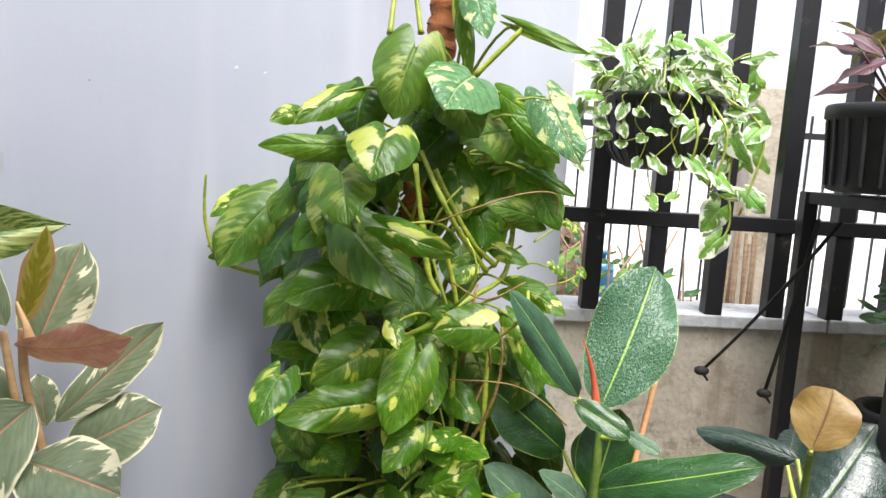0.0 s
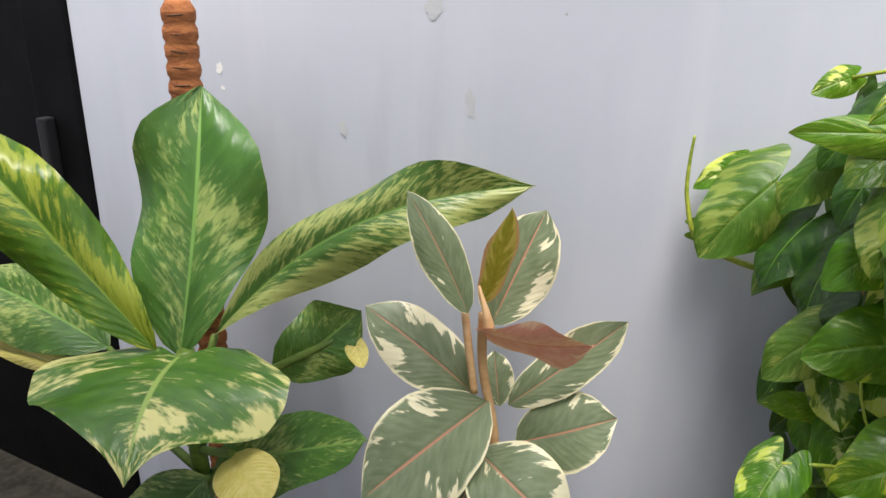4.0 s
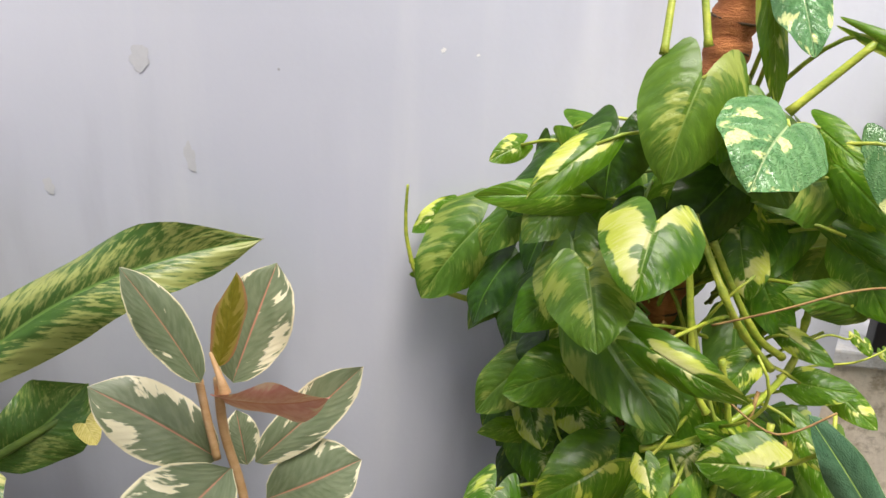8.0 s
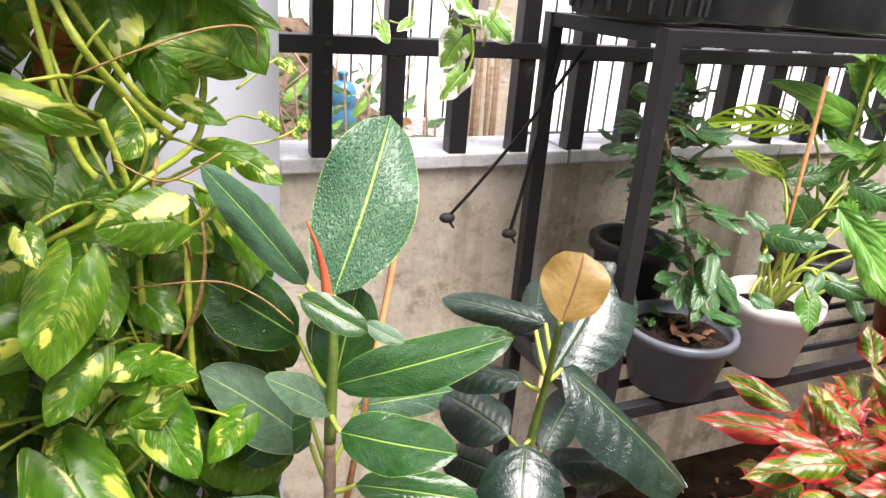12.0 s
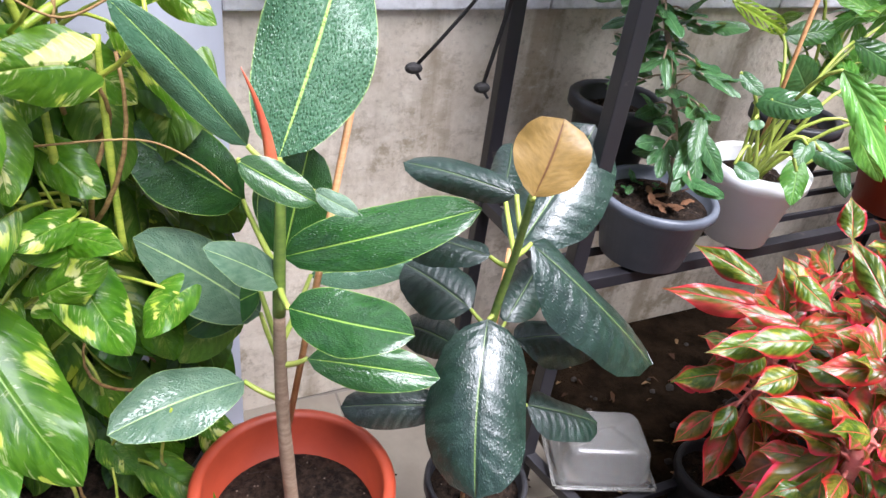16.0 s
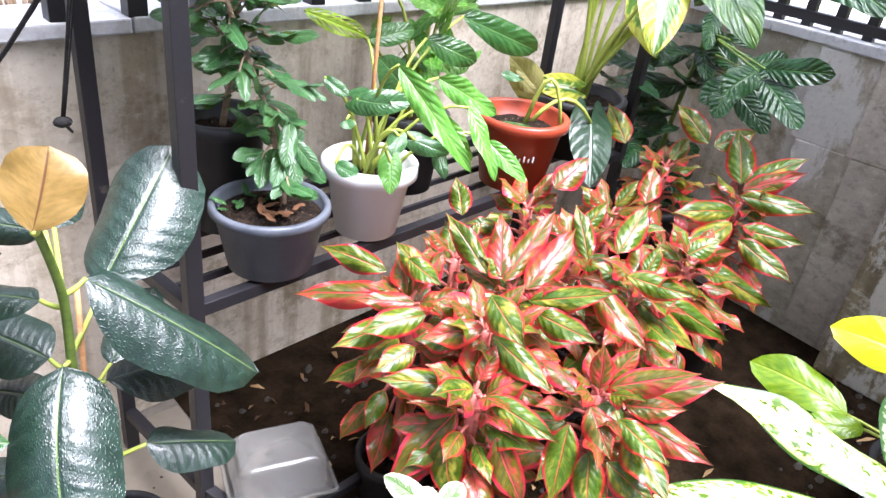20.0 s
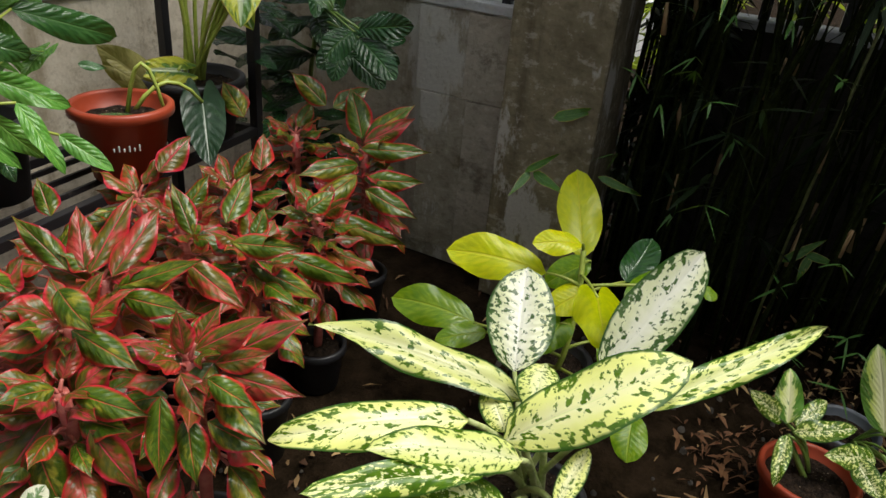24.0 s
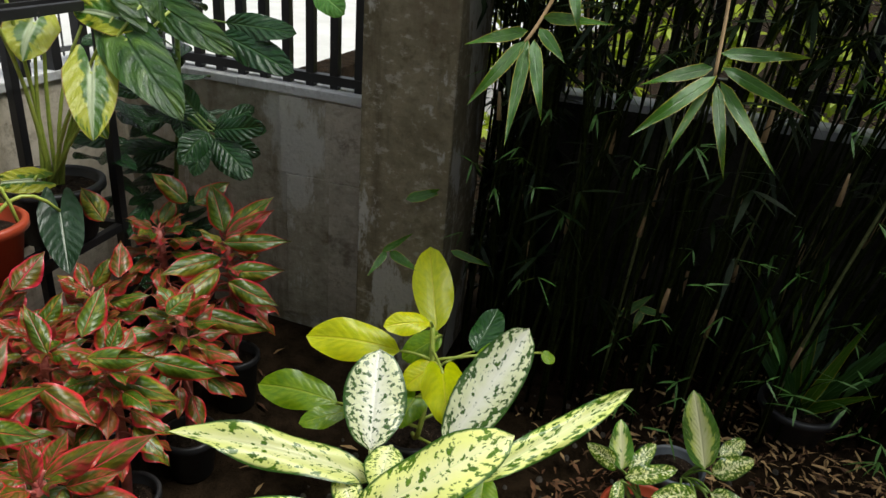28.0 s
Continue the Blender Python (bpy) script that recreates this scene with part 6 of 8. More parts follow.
leaf(mid_pot, "holey", HOLED, (1.057, 1.27, 0.952), (1.179, 1.25, 0.906), 0.036, (-0.06, -0.97, 0.25), 0.5)
leaf(mid_pot, "oval", FRESH, (1.451, 1.34, 0.978), (1.137, 1.3, 1.073), 0.064, (0.18, -0.96, 0.2), 0.8)
for lf in [o for o in mid_pot.children if o.name.startswith("leaf")][-3:]:
    stalk(mid_pot, (1.36, 1.31, 0.7), lf.matrix_basis.translation + Vector(mid_pot.location), 0.004, STEM_LIME, (0.02, 0, 0.05))
orange = thing("orange_pot_plant", (1.64, 1.21, 0.53), "ailing alocasia with drooping stalks in an orange pot", "plant")
pot_parts(orange, 1.615, 1.2, 0.535, 0.712, 0.104, 0.078, TERRACOTTA, 0.011, 0.8)
for k in range(6):
    a = -2.55 + 0.11 * k
    part("print", bar_bm((1.615 + 0.096 * math.cos(a), 1.2 + 0.096 * math.sin(a), 0.626), (1.615 + 0.098 * math.cos(a), 1.2 + 0.098 * math.sin(a), 0.634 + 0.006 * (k % 2)), 0.003, 0.003, 0.0), WHITE_PLASTIC, orange, "white printed mark")
leaf(orange, "arrow", VEINED, (1.796, 1.127, 0.684), (1.696, 1.024, 0.573), 0.107, (-0.44, -0.42, 0.79), 0.4)
stalk(orange, (1.63, 1.2, 0.68), (1.67, 1.12, 0.68), 0.006, STEM_LIME, (0, 0, 0.12))
stalk(orange, (1.65, 1.2, 0.68), (1.796, 1.127, 0.684), 0.006, STEM_LIME, (0, 0, 0.06))
leaf(orange, "heart", OLIVE_BACK, (1.753, 1.28, 0.722), (1.653, 1.3, 0.815), 0.092, (-0.21, -0.98, -0.02), 0.5)
leaf(orange, "heart", OLIVE_BACK, (1.662, 1.26, 0.769), (1.709, 1.24, 0.729), 0.035, (-0.29, -0.95, 0.14), 0.5)
leaf(orange, "lance", SMALL_FIG, (1.519, 1.2, 0.815), (1.565, 1.17, 0.803), 0.021, (-0.42, -0.81, 0.41), 0.5)
leaf(orange, "heart", SMALL_FIG, (1.6, 1.2, 0.69), (1.56, 1.12, 0.69), 0.09, (0, -0.3, 1), 0.4)

black = thing("alocasia", (1.93, 1.28, 0.53), "alocasia with pale thick stalks in a black pot", "plant")
pot_parts(black, 1.93, 1.28, 0.535, 0.7, 0.125, 0.1, BLACK_PLASTIC)
leaf(black, "arrow", ALOC, (1.936, 1.101, 1.016), (1.84, 1.034, 0.872), 0.130, (-0.55, -0.55, 0.63), 0.5)
leaf(black, "arrow", ALOC_DEEP, (2.037, 1.068, 1.089), (1.96, 0.857, 0.923), 0.159, (-0.65, -0.31, 0.7), 0.5)
leaf(black, "arrow", ALOC, (1.939, 1.263, 1.119), (1.86, 1.237, 1.036), 0.127, (-0.45, -0.63, 0.63), 0.5)
leaf(black, "arrow", ALOC, (1.988, 1.182, 0.934), (1.936, 1.078, 0.845), 0.085, (-0.72, -0.21, 0.67), 0.5)
leaf(black, "arrow", ALOC, (1.839, 1.241, 0.733), (1.751, 1.299, 0.738), 0.071, (-0.47, -0.75, 0.47), 0.5)
leaf(black, "arrow", ALOC_DEEP, (2.142, 1.012, 1.156), (2.152, 0.818, 1.06), 0.105, (-0.8, -0.3, 0.52), 0.5)
leaf(black, "arrow", ALOC, (2.048, 1.114, 1.139), (2.022, 1.215, 1.144), 0.102, (-0.87, -0.25, 0.42), 0.5)
leaf(black, "arrow", ALOC_DEEP, (2.081, 1.051, 1.171), (2.098, 1.14, 1.258), 0.117, (-0.71, -0.42, 0.56), 0.5)
rnd = random.Random(9)
for lf in [o for o in black.children if o.name.startswith("leaf")]:
    b = lf.matrix_basis.translation + Vector(black.location)
    stalk(black, (1.93 + rnd.uniform(-0.03, 0.03), 1.28, 0.67), b, 0.0062, STEM_LIME, (rnd.uniform(-0.03, 0.03), 0, 0.04))

for dx, dy, dz in ((-0.12, 0.0, 0.5), (-0.05, 0.02, 0.55), (0.06, 0.0, 0.5), (0.14, -0.03, 0.42), (0.2, -0.04, 0.3)):
    stalk(black, (1.93 + dx * 0.12, 1.27, 0.67), (1.93 + dx, 1.27 + dy, 0.68 + dz), 0.0065, STEM_LIME, (-dx * 0.2, 0, 0.03))
coffee = thing("glossy_shrub", (2.35, 1.2, 0), "dark glossy ribbed-leaf shrub in the corner", "plant")
pot_parts(coffee, 2.38, 1.25, 0, 0.3, 0.14, 0.11, BLACK_PLASTIC)
leaf(coffee, "oval", GLOSSY, (2.327, 1.036, 0.762), (2.18, 1.054, 0.71), 0.076, (-0.34, -0.53, 0.78), 0.6)
leaf(coffee, "oval", GLOSSY, (2.327, 1.036, 0.762), (2.363, 0.885, 0.721), 0.073, (-0.84, -0.32, 0.43), 0.6)
leaf(coffee, "oval", GLOSSY, (2.337, 1.038, 0.776), (2.456, 0.918, 0.77), 0.056, (-0.63, -0.65, 0.43), 0.6)
leaf(coffee, "oval", GLOSSY, (2.283, 1.014, 0.743), (2.28, 0.885, 0.662), 0.069, (-0.83, -0.28, 0.48), 0.6)
leaf(coffee, "oval", GLOSSY, (2.329, 1.055, 0.788), (2.348, 1.179, 0.861), 0.069, (-0.83, -0.19, 0.53), 0.6)
leaf(coffee, "oval", GLOSSY, (2.352, 1.036, 0.791), (2.508, 0.991, 0.823), 0.056, (-0.33, -0.66, 0.68), 0.6)
leaf(coffee, "oval", GLOSSY, (2.281, 1.026, 0.755), (2.178, 1, 0.682), 0.066, (-0.5, -0.3, 0.81), 0.6)
leaf(coffee, "oval", GLOSSY, (2.25, 0.933, 1.095), (2.226, 0.691, 1.02), 0.094, (-0.82, -0.1, 0.57), 0.6)
leaf(coffee, "oval", GLOSSY, (2.267, 0.924, 1.124), (2.269, 0.705, 1.119), 0.078, (-0.9, -0.02, 0.43), 0.6)
leaf(coffee, "oval", GLOSSY, (2.143, 0.896, 0.85), (2.147, 0.736, 0.882), 0.069, (-0.89, 0.07, 0.44), 0.6)
leaf(coffee, "oval", GLOSSY, (2.136, 0.909, 0.842), (2.041, 0.938, 0.781), 0.078, (-0.56, -0.57, 0.6), 0.6)
leaf(coffee, "oval", GLOSSY, (2.135, 0.891, 0.828), (2.083, 0.746, 0.753), 0.078, (-0.65, -0.15, 0.74), 0.6)
leaf(coffee, "oval", GLOSSY, (2.147, 0.95, 0.889), (2.11, 1.007, 0.967), 0.072, (-0.64, -0.73, 0.23), 0.6)
leaf(coffee, "oval", FRESH, (2.38, 0.702, 1.229), (2.33, 0.591, 1.177), 0.078, (-0.76, 0.04, 0.65), 0.6)
stem = smooth_pts([(2.38, 1.25, 0.25), (2.38, 1.22, 0.6), (2.4, 1.2, 0.85), (2.42, 1.2, 1.2)], 6)
part("stem", tube_mesh("stem", stem, 0.008, 7), STEM_GREEN, coffee)
rnd = random.Random(17)
for lf in [o for o in coffee.children if o.name.startswith("leaf")]:
    b = lf.matrix_basis.translation + Vector(coffee.location)
    stalk(coffee, min(stem, key=lambda p: (p - b).length), b, 0.004, STEM_GREEN)
for i in range(70):
    p = stem[rnd.randrange(2, len(stem))] + Vector((rnd.uniform(-0.28, 0.04), rnd.uniform(-0.02, 0.16), 0)) * (i % 2)
    a = rnd.uniform(0, 6.28)
    t = p + Vector((0.16 * math.cos(a), 0.16 * math.sin(a), rnd.uniform(-0.08, 0.06)))
    leaf(coffee, "oval", GLOSSY, p, t, 0.06, (rnd.uniform(-0.5, 0), rnd.uniform(-0.5, 0), 1), 0.7)


# ---- red aglaonemas ----
def own_stalks(pl, crown):
    for lf in pl.children[-12:]:
        if lf.name.startswith("leaf"):
            b = lf.matrix_basis.translation + Vector(pl.location)
            if (b - Vector(crown)).length < 0.16:
                stalk(pl, Vector(crown) - Vector((0, 0, 0.03)), b, 0.004, STEM_RED)


def agla(x, y, z0, n, length, seed, pot_z=0.0):
    rnd = random.Random(seed)
    pl = thing("red_aglaonema", (x, y, pot_z), "bushy aglaonema with red-edged green leaves", "plant", "red plants before the rack")
    top = max(0.1, z0 - 0.36)
    pot_parts(pl, x, y, pot_z, top, 0.07, 0.055, BLACK_PLASTIC, 0.006)
    stem = curve_pts((x, y, top - 0.04), (x, y, z0), (0.01, 0, 0), 5)
    part("stem", tube_mesh("stem", stem, 0.012, 7), STEM_RED, pl)
    for i in range(n):
        f = i / n
        a = i * 2.39996 + rnd.uniform(-0.3, 0.3)
        rise = 1.2 - 1.75 * f + rnd.uniform(-0.15, 0.15)
        d = Vector((math.cos(a) * math.cos(rise * 0.8), math.sin(a) * math.cos(rise * 0.8), math.sin(rise * 0.8)))
        o = Vector((x, y, max(top + 0.02, z0 - 0.2 * f)))
        b = o + d * length * rnd.uniform(0.45, 0.7) * (0.35 + 0.65 * f)
        ln = length * rnd.uniform(0.7, 1.05) * (0.75 + 0.25 * f)
        t = b + Vector((d.x, d.y, d.z - 0.35 - 0.35 * f)).normalized() * ln
        mat = AGLA if rnd.random() < 0.32 else (AGLA_RED if rnd.random() < 0.65 or f < 0.3 else AGLA_BACK)
        leaf(pl, "agla", mat, b, t, ln * rnd.uniform(0.44, 0.57), (d.x * 0.25 + rnd.uniform(-0.3, 0.1), d.y * 0.25 - 0.35 + rnd.uniform(-0.2, 0.2), 1), 0.6 + 0.4 * rnd.random())
        stalk(pl, o, b, 0.004, STEM_RED, (0, 0, 0.004))
    return pl


crown = (1.141, 0.573, 0.54)
red = agla(*crown, 34, 0.118, 1)
leaf(red, "agla", AGLA_RED, (1.128, 0.569, 0.558), (1.137, 0.586, 0.629), 0.038, (-0.83, -0.51, 0.23), 0.5)
leaf(red, "agla", AGLA_RED, (1.141, 0.559, 0.562), (1.209, 0.462, 0.623), 0.045, (-0.76, -0.13, 0.64), 0.5)
leaf(red, "agla", AGLA_RED, (1.113, 0.566, 0.534), (1.089, 0.499, 0.493), 0.047, (-0.59, -0.25, 0.76), 0.5)
leaf(red, "agla", AGLA, (1.123, 0.522, 0.536), (1.121, 0.43, 0.52), 0.043, (-0.62, -0.12, 0.77), 0.5)
leaf(red, "agla", AGLA_RED, (1.158, 0.537, 0.535), (1.211, 0.465, 0.551), 0.043, (-0.61, -0.29, 0.74), 0.5)
leaf(red, "agla", AGLA, (1.08, 0.575, 0.51), (1.032, 0.545, 0.398), 0.053, (-0.79, -0.42, 0.45), 0.5)
leaf(red, "agla", AGLA, (1.092, 0.537, 0.479), (1.051, 0.489, 0.394), 0.051, (-0.71, -0.4, 0.57), 0.5)
leaf(red, "agla", AGLA, (1.107, 0.513, 0.468), (1.138, 0.431, 0.424), 0.051, (-0.51, -0.55, 0.66), 0.5)
leaf(red, "agla", AGLA, (1.165, 0.547, 0.528), (1.086, 0.535, 0.491), 0.060, (-0.31, -0.48, 0.82), 0.5)
leaf(red, "agla", AGLA_RED, (1.183, 0.553, 0.52), (1.29, 0.454, 0.575), 0.054, (-0.67, -0.36, 0.65), 0.5)
leaf(red, "agla", AGLA_RED, (1.165, 0.526, 0.515), (1.203, 0.4, 0.497), 0.049, (-0.56, -0.28, 0.78), 0.5)
leaf(red, "agla", AGLA, (1.142, 0.517, 0.512), (1.111, 0.406, 0.47), 0.059, (-0.42, -0.22, 0.88), 0.5)
own_stalks(red, crown)
crown = (1.017, 0.711, 0.503)
red = agla(*crown, 34, 0.118, 2)
leaf(red, "agla", AGLA, (1.044, 0.727, 0.455), (1.015, 0.658, 0.341), 0.060, (-0.62, -0.59, 0.52), 0.5)
leaf(red, "agla", AGLA_RED, (1.009, 0.731, 0.457), (0.881, 0.744, 0.35), 0.060, (-0.61, -0.39, 0.69), 0.5)
leaf(red, "agla", AGLA, (1.02, 0.686, 0.512), (1.05, 0.565, 0.497), 0.049, (-0.58, -0.24, 0.78), 0.5)
leaf(red, "agla", AGLA, (1.009, 0.724, 0.509), (0.896, 0.81, 0.52), 0.050, (-0.35, -0.56, 0.75), 0.5)
leaf(red, "agla", AGLA, (0.965, 0.714, 0.446), (0.955, 0.667, 0.339), 0.063, (-0.61, -0.7, 0.37), 0.5)
leaf(red, "agla", AGLA_RED, (1.01, 0.651, 0.462), (1.026, 0.582, 0.358), 0.053, (-0.52, -0.74, 0.41), 0.5)
leaf(red, "agla", AGLA, (1.005, 0.704, 0.52), (0.919, 0.712, 0.546), 0.047, (0.17, -0.63, 0.76), 0.5)
own_stalks(red, crown)
crown = (1.094, 0.776, 0.554)
red = agla(*crown, 34, 0.118, 3)
leaf(red, "agla", AGLA_RED, (1.068, 0.757, 0.579), (0.975, 0.803, 0.565), 0.049, (-0.38, -0.54, 0.75), 0.5)
leaf(red, "agla", AGLA, (1.082, 0.765, 0.631), (1.056, 0.661, 0.604), 0.056, (-0.54, -0.08, 0.84), 0.5)
leaf(red, "agla", AGLA, (1.075, 0.742, 0.569), (1.088, 0.618, 0.532), 0.052, (-0.59, -0.29, 0.76), 0.5)
leaf(red, "agla", AGLA_RED, (1.08, 0.794, 0.579), (1.024, 0.832, 0.599), 0.058, (-0.27, -0.73, 0.63), 0.5)
leaf(red, "agla", AGLA, (1.178, 0.744, 0.575), (1.208, 0.629, 0.569), 0.053, (-0.68, -0.21, 0.7), 0.5)
leaf(red, "agla", AGLA, (1.039, 0.86, 0.553), (0.924, 0.895, 0.538), 0.053, (-0.28, -0.59, 0.76), 0.5)
leaf(red, "agla", AGLA, (1, 0.836, 0.517), (0.917, 0.839, 0.501), 0.047, (-0.18, -0.52, 0.84), 0.5)
own_stalks(red, crown)
crown = (1.202, 0.817, 0.573)
red = agla(*crown, 37, 0.118, 4)
leaf(red, "agla", AGLA, (1.19, 0.769, 0.579), (1.269, 0.654, 0.631), 0.050, (-0.76, -0.24, 0.61), 0.5)
leaf(red, "agla", AGLA_RED, (1.191, 0.781, 0.595), (1.323, 0.796, 0.67), 0.060, (-0.41, -0.41, 0.81), 0.5)
leaf(red, "agla", AGLA_RED, (1.18, 0.822, 0.592), (1.313, 0.839, 0.691), 0.051, (-0.5, -0.44, 0.75), 0.5)
leaf(red, "agla", AGLA_RED, (1.178, 0.829, 0.6), (1.237, 0.9, 0.675), 0.051, (-0.53, -0.37, 0.76), 0.5)
leaf(red, "agla", AGLA, (1.161, 0.847, 0.601), (1.162, 0.966, 0.667), 0.045, (-0.59, -0.39, 0.71), 0.5)
leaf(red, "agla", AGLA, (1.402, 0.804, 0.576), (1.437, 0.883, 0.654), 0.045, (-0.66, -0.36, 0.66), 0.5)
leaf(red, "agla", AGLA, (1.474, 0.785, 0.579), (1.581, 0.807, 0.651), 0.058, (-0.48, -0.33, 0.81), 0.5)
leaf(red, "agla", AGLA_RED, (1.506, 0.989, 0.628), (1.598, 0.981, 0.685), 0.062, (-0.49, -0.5, 0.72), 0.5)
leaf(red, "agla", AGLA, (1.276, 1.029, 0.603), (1.301, 1.085, 0.659), 0.047, (-0.56, -0.45, 0.7), 0.5)
own_stalks(red, crown)
crown = (1.076, 0.94, 0.516)
red = agla(*crown, 34, 0.118, 5)
leaf(red, "agla", AGLA_RED, (1.051, 0.96, 0.534), (0.92, 1.078, 0.514), 0.054, (-0.54, -0.49, 0.68), 0.5)
leaf(red, "agla", AGLA, (1.076, 1.01, 0.547), (1.002, 1.119, 0.569), 0.047, (-0.54, -0.5, 0.68), 0.5)
leaf(red, "agla", AGLA, (1.097, 0.928, 0.564), (1.093, 1.013, 0.604), 0.046, (-0.55, -0.38, 0.75), 0.5)
leaf(red, "agla", AGLA, (1.013, 0.898, 0.528), (0.898, 0.924, 0.504), 0.050, (-0.29, -0.57, 0.77), 0.5)
leaf(red, "agla", AGLA_RED, (1.054, 0.904, 0.545), (0.965, 0.964, 0.551), 0.038, (-0.37, -0.62, 0.69), 0.5)
leaf(red, "agla", AGLA, (1.084, 0.965, 0.594), (1.098, 0.887, 0.575), 0.045, (-0.6, -0.29, 0.75), 0.5)
own_stalks(red, crown)
crown = (1.47, 0.722, 0.538)
red = agla(*crown, 40, 0.118, 6)
leaf(red, "agla", AGLA, (1.426, 0.73, 0.573), (1.483, 0.608, 0.572), 0.051, (-0.7, -0.33, 0.63), 0.5)
leaf(red, "agla", AGLA, (1.456, 0.719, 0.518), (1.538, 0.598, 0.428), 0.056, (-0.53, -0.71, 0.47), 0.5)
leaf(red, "agla", AGLA, (1.596, 0.727, 0.466), (1.707, 0.605, 0.382), 0.059, (-0.46, -0.75, 0.48), 0.5)
leaf(red, "agla", AGLA_RED, (1.294, 0.717, 0.598), (1.288, 0.581, 0.546), 0.053, (-0.67, -0.24, 0.7), 0.5)
leaf(red, "agla", AGLA, (1.831, 0.767, 0.457), (1.942, 0.614, 0.376), 0.063, (-0.57, -0.67, 0.48), 0.5)
leaf(red, "agla", AGLA, (1.685, 0.74, 0.536), (1.749, 0.707, 0.572), 0.055, (-0.6, -0.39, 0.7), 0.5)
leaf(red, "agla", AGLA_RED, (1.69, 0.87, 0.601), (1.754, 0.909, 0.663), 0.052, (-0.58, -0.27, 0.77), 0.5)
own_stalks(red, crown)
crown = (2.055, 0.812, 0.546)
red = agla(*crown, 37, 0.118, 7)
leaf(red, "agla", AGLA, (2.058, 0.825, 0.586), (2.121, 0.905, 0.697), 0.075, (-0.76, -0.24, 0.6), 0.5)
leaf(red, "agla", AGLA, (2.066, 0.819, 0.587), (2.178, 0.731, 0.67), 0.063, (-0.72, -0.36, 0.59), 0.5)
leaf(red, "agla", AGLA_RED, (2.047, 0.813, 0.578), (2.142, 0.712, 0.645), 0.057, (-0.76, -0.34, 0.56), 0.5)
leaf(red, "agla", AGLA, (2.019, 0.804, 0.573), (2.116, 0.643, 0.571), 0.059, (-0.72, -0.44, 0.54), 0.5)
leaf(red, "agla", AGLA, (1.979, 0.787, 0.545), (1.823, 0.871, 0.542), 0.064, (-0.37, -0.66, 0.66), 0.5)
leaf(red, "agla", AGLA, (1.948, 0.772, 0.529), (1.773, 0.803, 0.481), 0.068, (-0.31, -0.45, 0.84), 0.5)
leaf(red, "agla", AGLA, (1.974, 0.764, 0.511), (2.049, 0.626, 0.512), 0.061, (-0.73, -0.39, 0.57), 0.5)
leaf(red, "agla", AGLA, (1.948, 0.745, 0.497), (1.961, 0.595, 0.449), 0.065, (-0.78, -0.25, 0.57), 0.5)
leaf(red, "agla", AGLA, (2.053, 0.937, 0.655), (2.058, 1.053, 0.722), 0.063, (-0.8, -0.27, 0.53), 0.5)
leaf(red, "agla", AGLA, (1.867, 1.058, 0.643), (1.904, 1.158, 0.709), 0.065, (-0.69, -0.2, 0.69), 0.5)
leaf(red, "agla", AGLA, (2.081, 0.933, 0.644), (2.177, 0.877, 0.688), 0.065, (-0.59, -0.51, 0.63), 0.5)
own_stalks(red, crown)
crown = (1.665, 0.933, 0.55)
red = agla(*crown, 40, 0.118, 8)
crown = (2.017, 1.014, 0.569)
red = agla(*crown, 37, 0.118, 9)
crown = (1.75, 0.756, 0.494)
red = agla(*crown, 43, 0.118, 10)
crown = (1.488, 1.035, 0.564)
red = agla(*crown, 40, 0.118, 11)
crown = (1.255, 1.013, 0.52)
red = agla(*crown, 37, 0.118, 12)
crown = (1.44, 0.873, 0.568)
red = agla(*crown, 40, 0.118, 13)

# ---- white and green plant in the front pot ----
creamy = thing("white_edged_plant", (0.98, 0.6, 0), "small plant with white-edged leaves", "plant")
pot_parts(creamy, 0.98, 0.62, 0, 0.18, 0.08, 0.06, BLACK_PLASTIC)
part("stem", tube_mesh("stem", smooth_pts([(0.98, 0.62, 0.14)] + [(0.857, 0.613, 0.441)], 5), 0.006, 7), STEM_GREEN, creamy)
leaf(creamy, "oval", CREAM_EDGE, (0.856, 0.616, 0.443), (0.753, 0.649, 0.459), 0.032, (-0.03, -0.52, 0.85), 0.5)
leaf(creamy, "oval", CREAM_EDGE, (0.854, 0.62, 0.445), (0.817, 0.680, 0.478), 0.035, (-0.32, -0.6, 0.74), 0.5)
leaf(creamy, "oval", CREAM_EDGE, (0.858, 0.612, 0.44), (0.781, 0.622, 0.487), 0.041, (0.32, -0.66, 0.68), 0.5)
leaf(creamy, "oval", CREAM_EDGE, (0.862, 0.611, 0.444), (0.906, 0.613, 0.464), 0.037, (-0.38, -0.33, 0.86), 0.5)
leaf(creamy, "oval", CREAM_EDGE, (0.861, 0.609, 0.44), (0.888, 0.544, 0.480), 0.041, (-0.73, 0.11, 0.67), 0.5)
leaf(creamy, "oval", CREAM_EDGE, (0.845, 0.6, 0.449), (0.805, 0.552, 0.468), 0.040, (0.03, 0.35, 0.94), 0.5)
leaf(creamy, "oval", CREAM_EDGE, (0.855, 0.614, 0.439), (0.860, 0.648, 0.456), 0.032, (-0.45, -0.35, 0.82), 0.5)
leaf(creamy, "oval", CREAM_EDGE, (0.845, 0.6, 0.449), (0.750, 0.595, 0.459), 0.040, (0.12, -0.36, 0.93), 0.5)
low_pot = thing("orange_pot", (0.673, 0.730, 0), "orange plastic pot of soil on the floor", "pot")
pot_parts(low_pot, 0.673, 0.730, 0, 0.3, 0.109, 0.083, TERRACOTTA)

# ---- spotted dieffenbachia ----
dieff = thing("spotted_dieffenbachia", (1.55, 0.1, 0), "dieffenbachia with cream leaves spotted green", "plant")
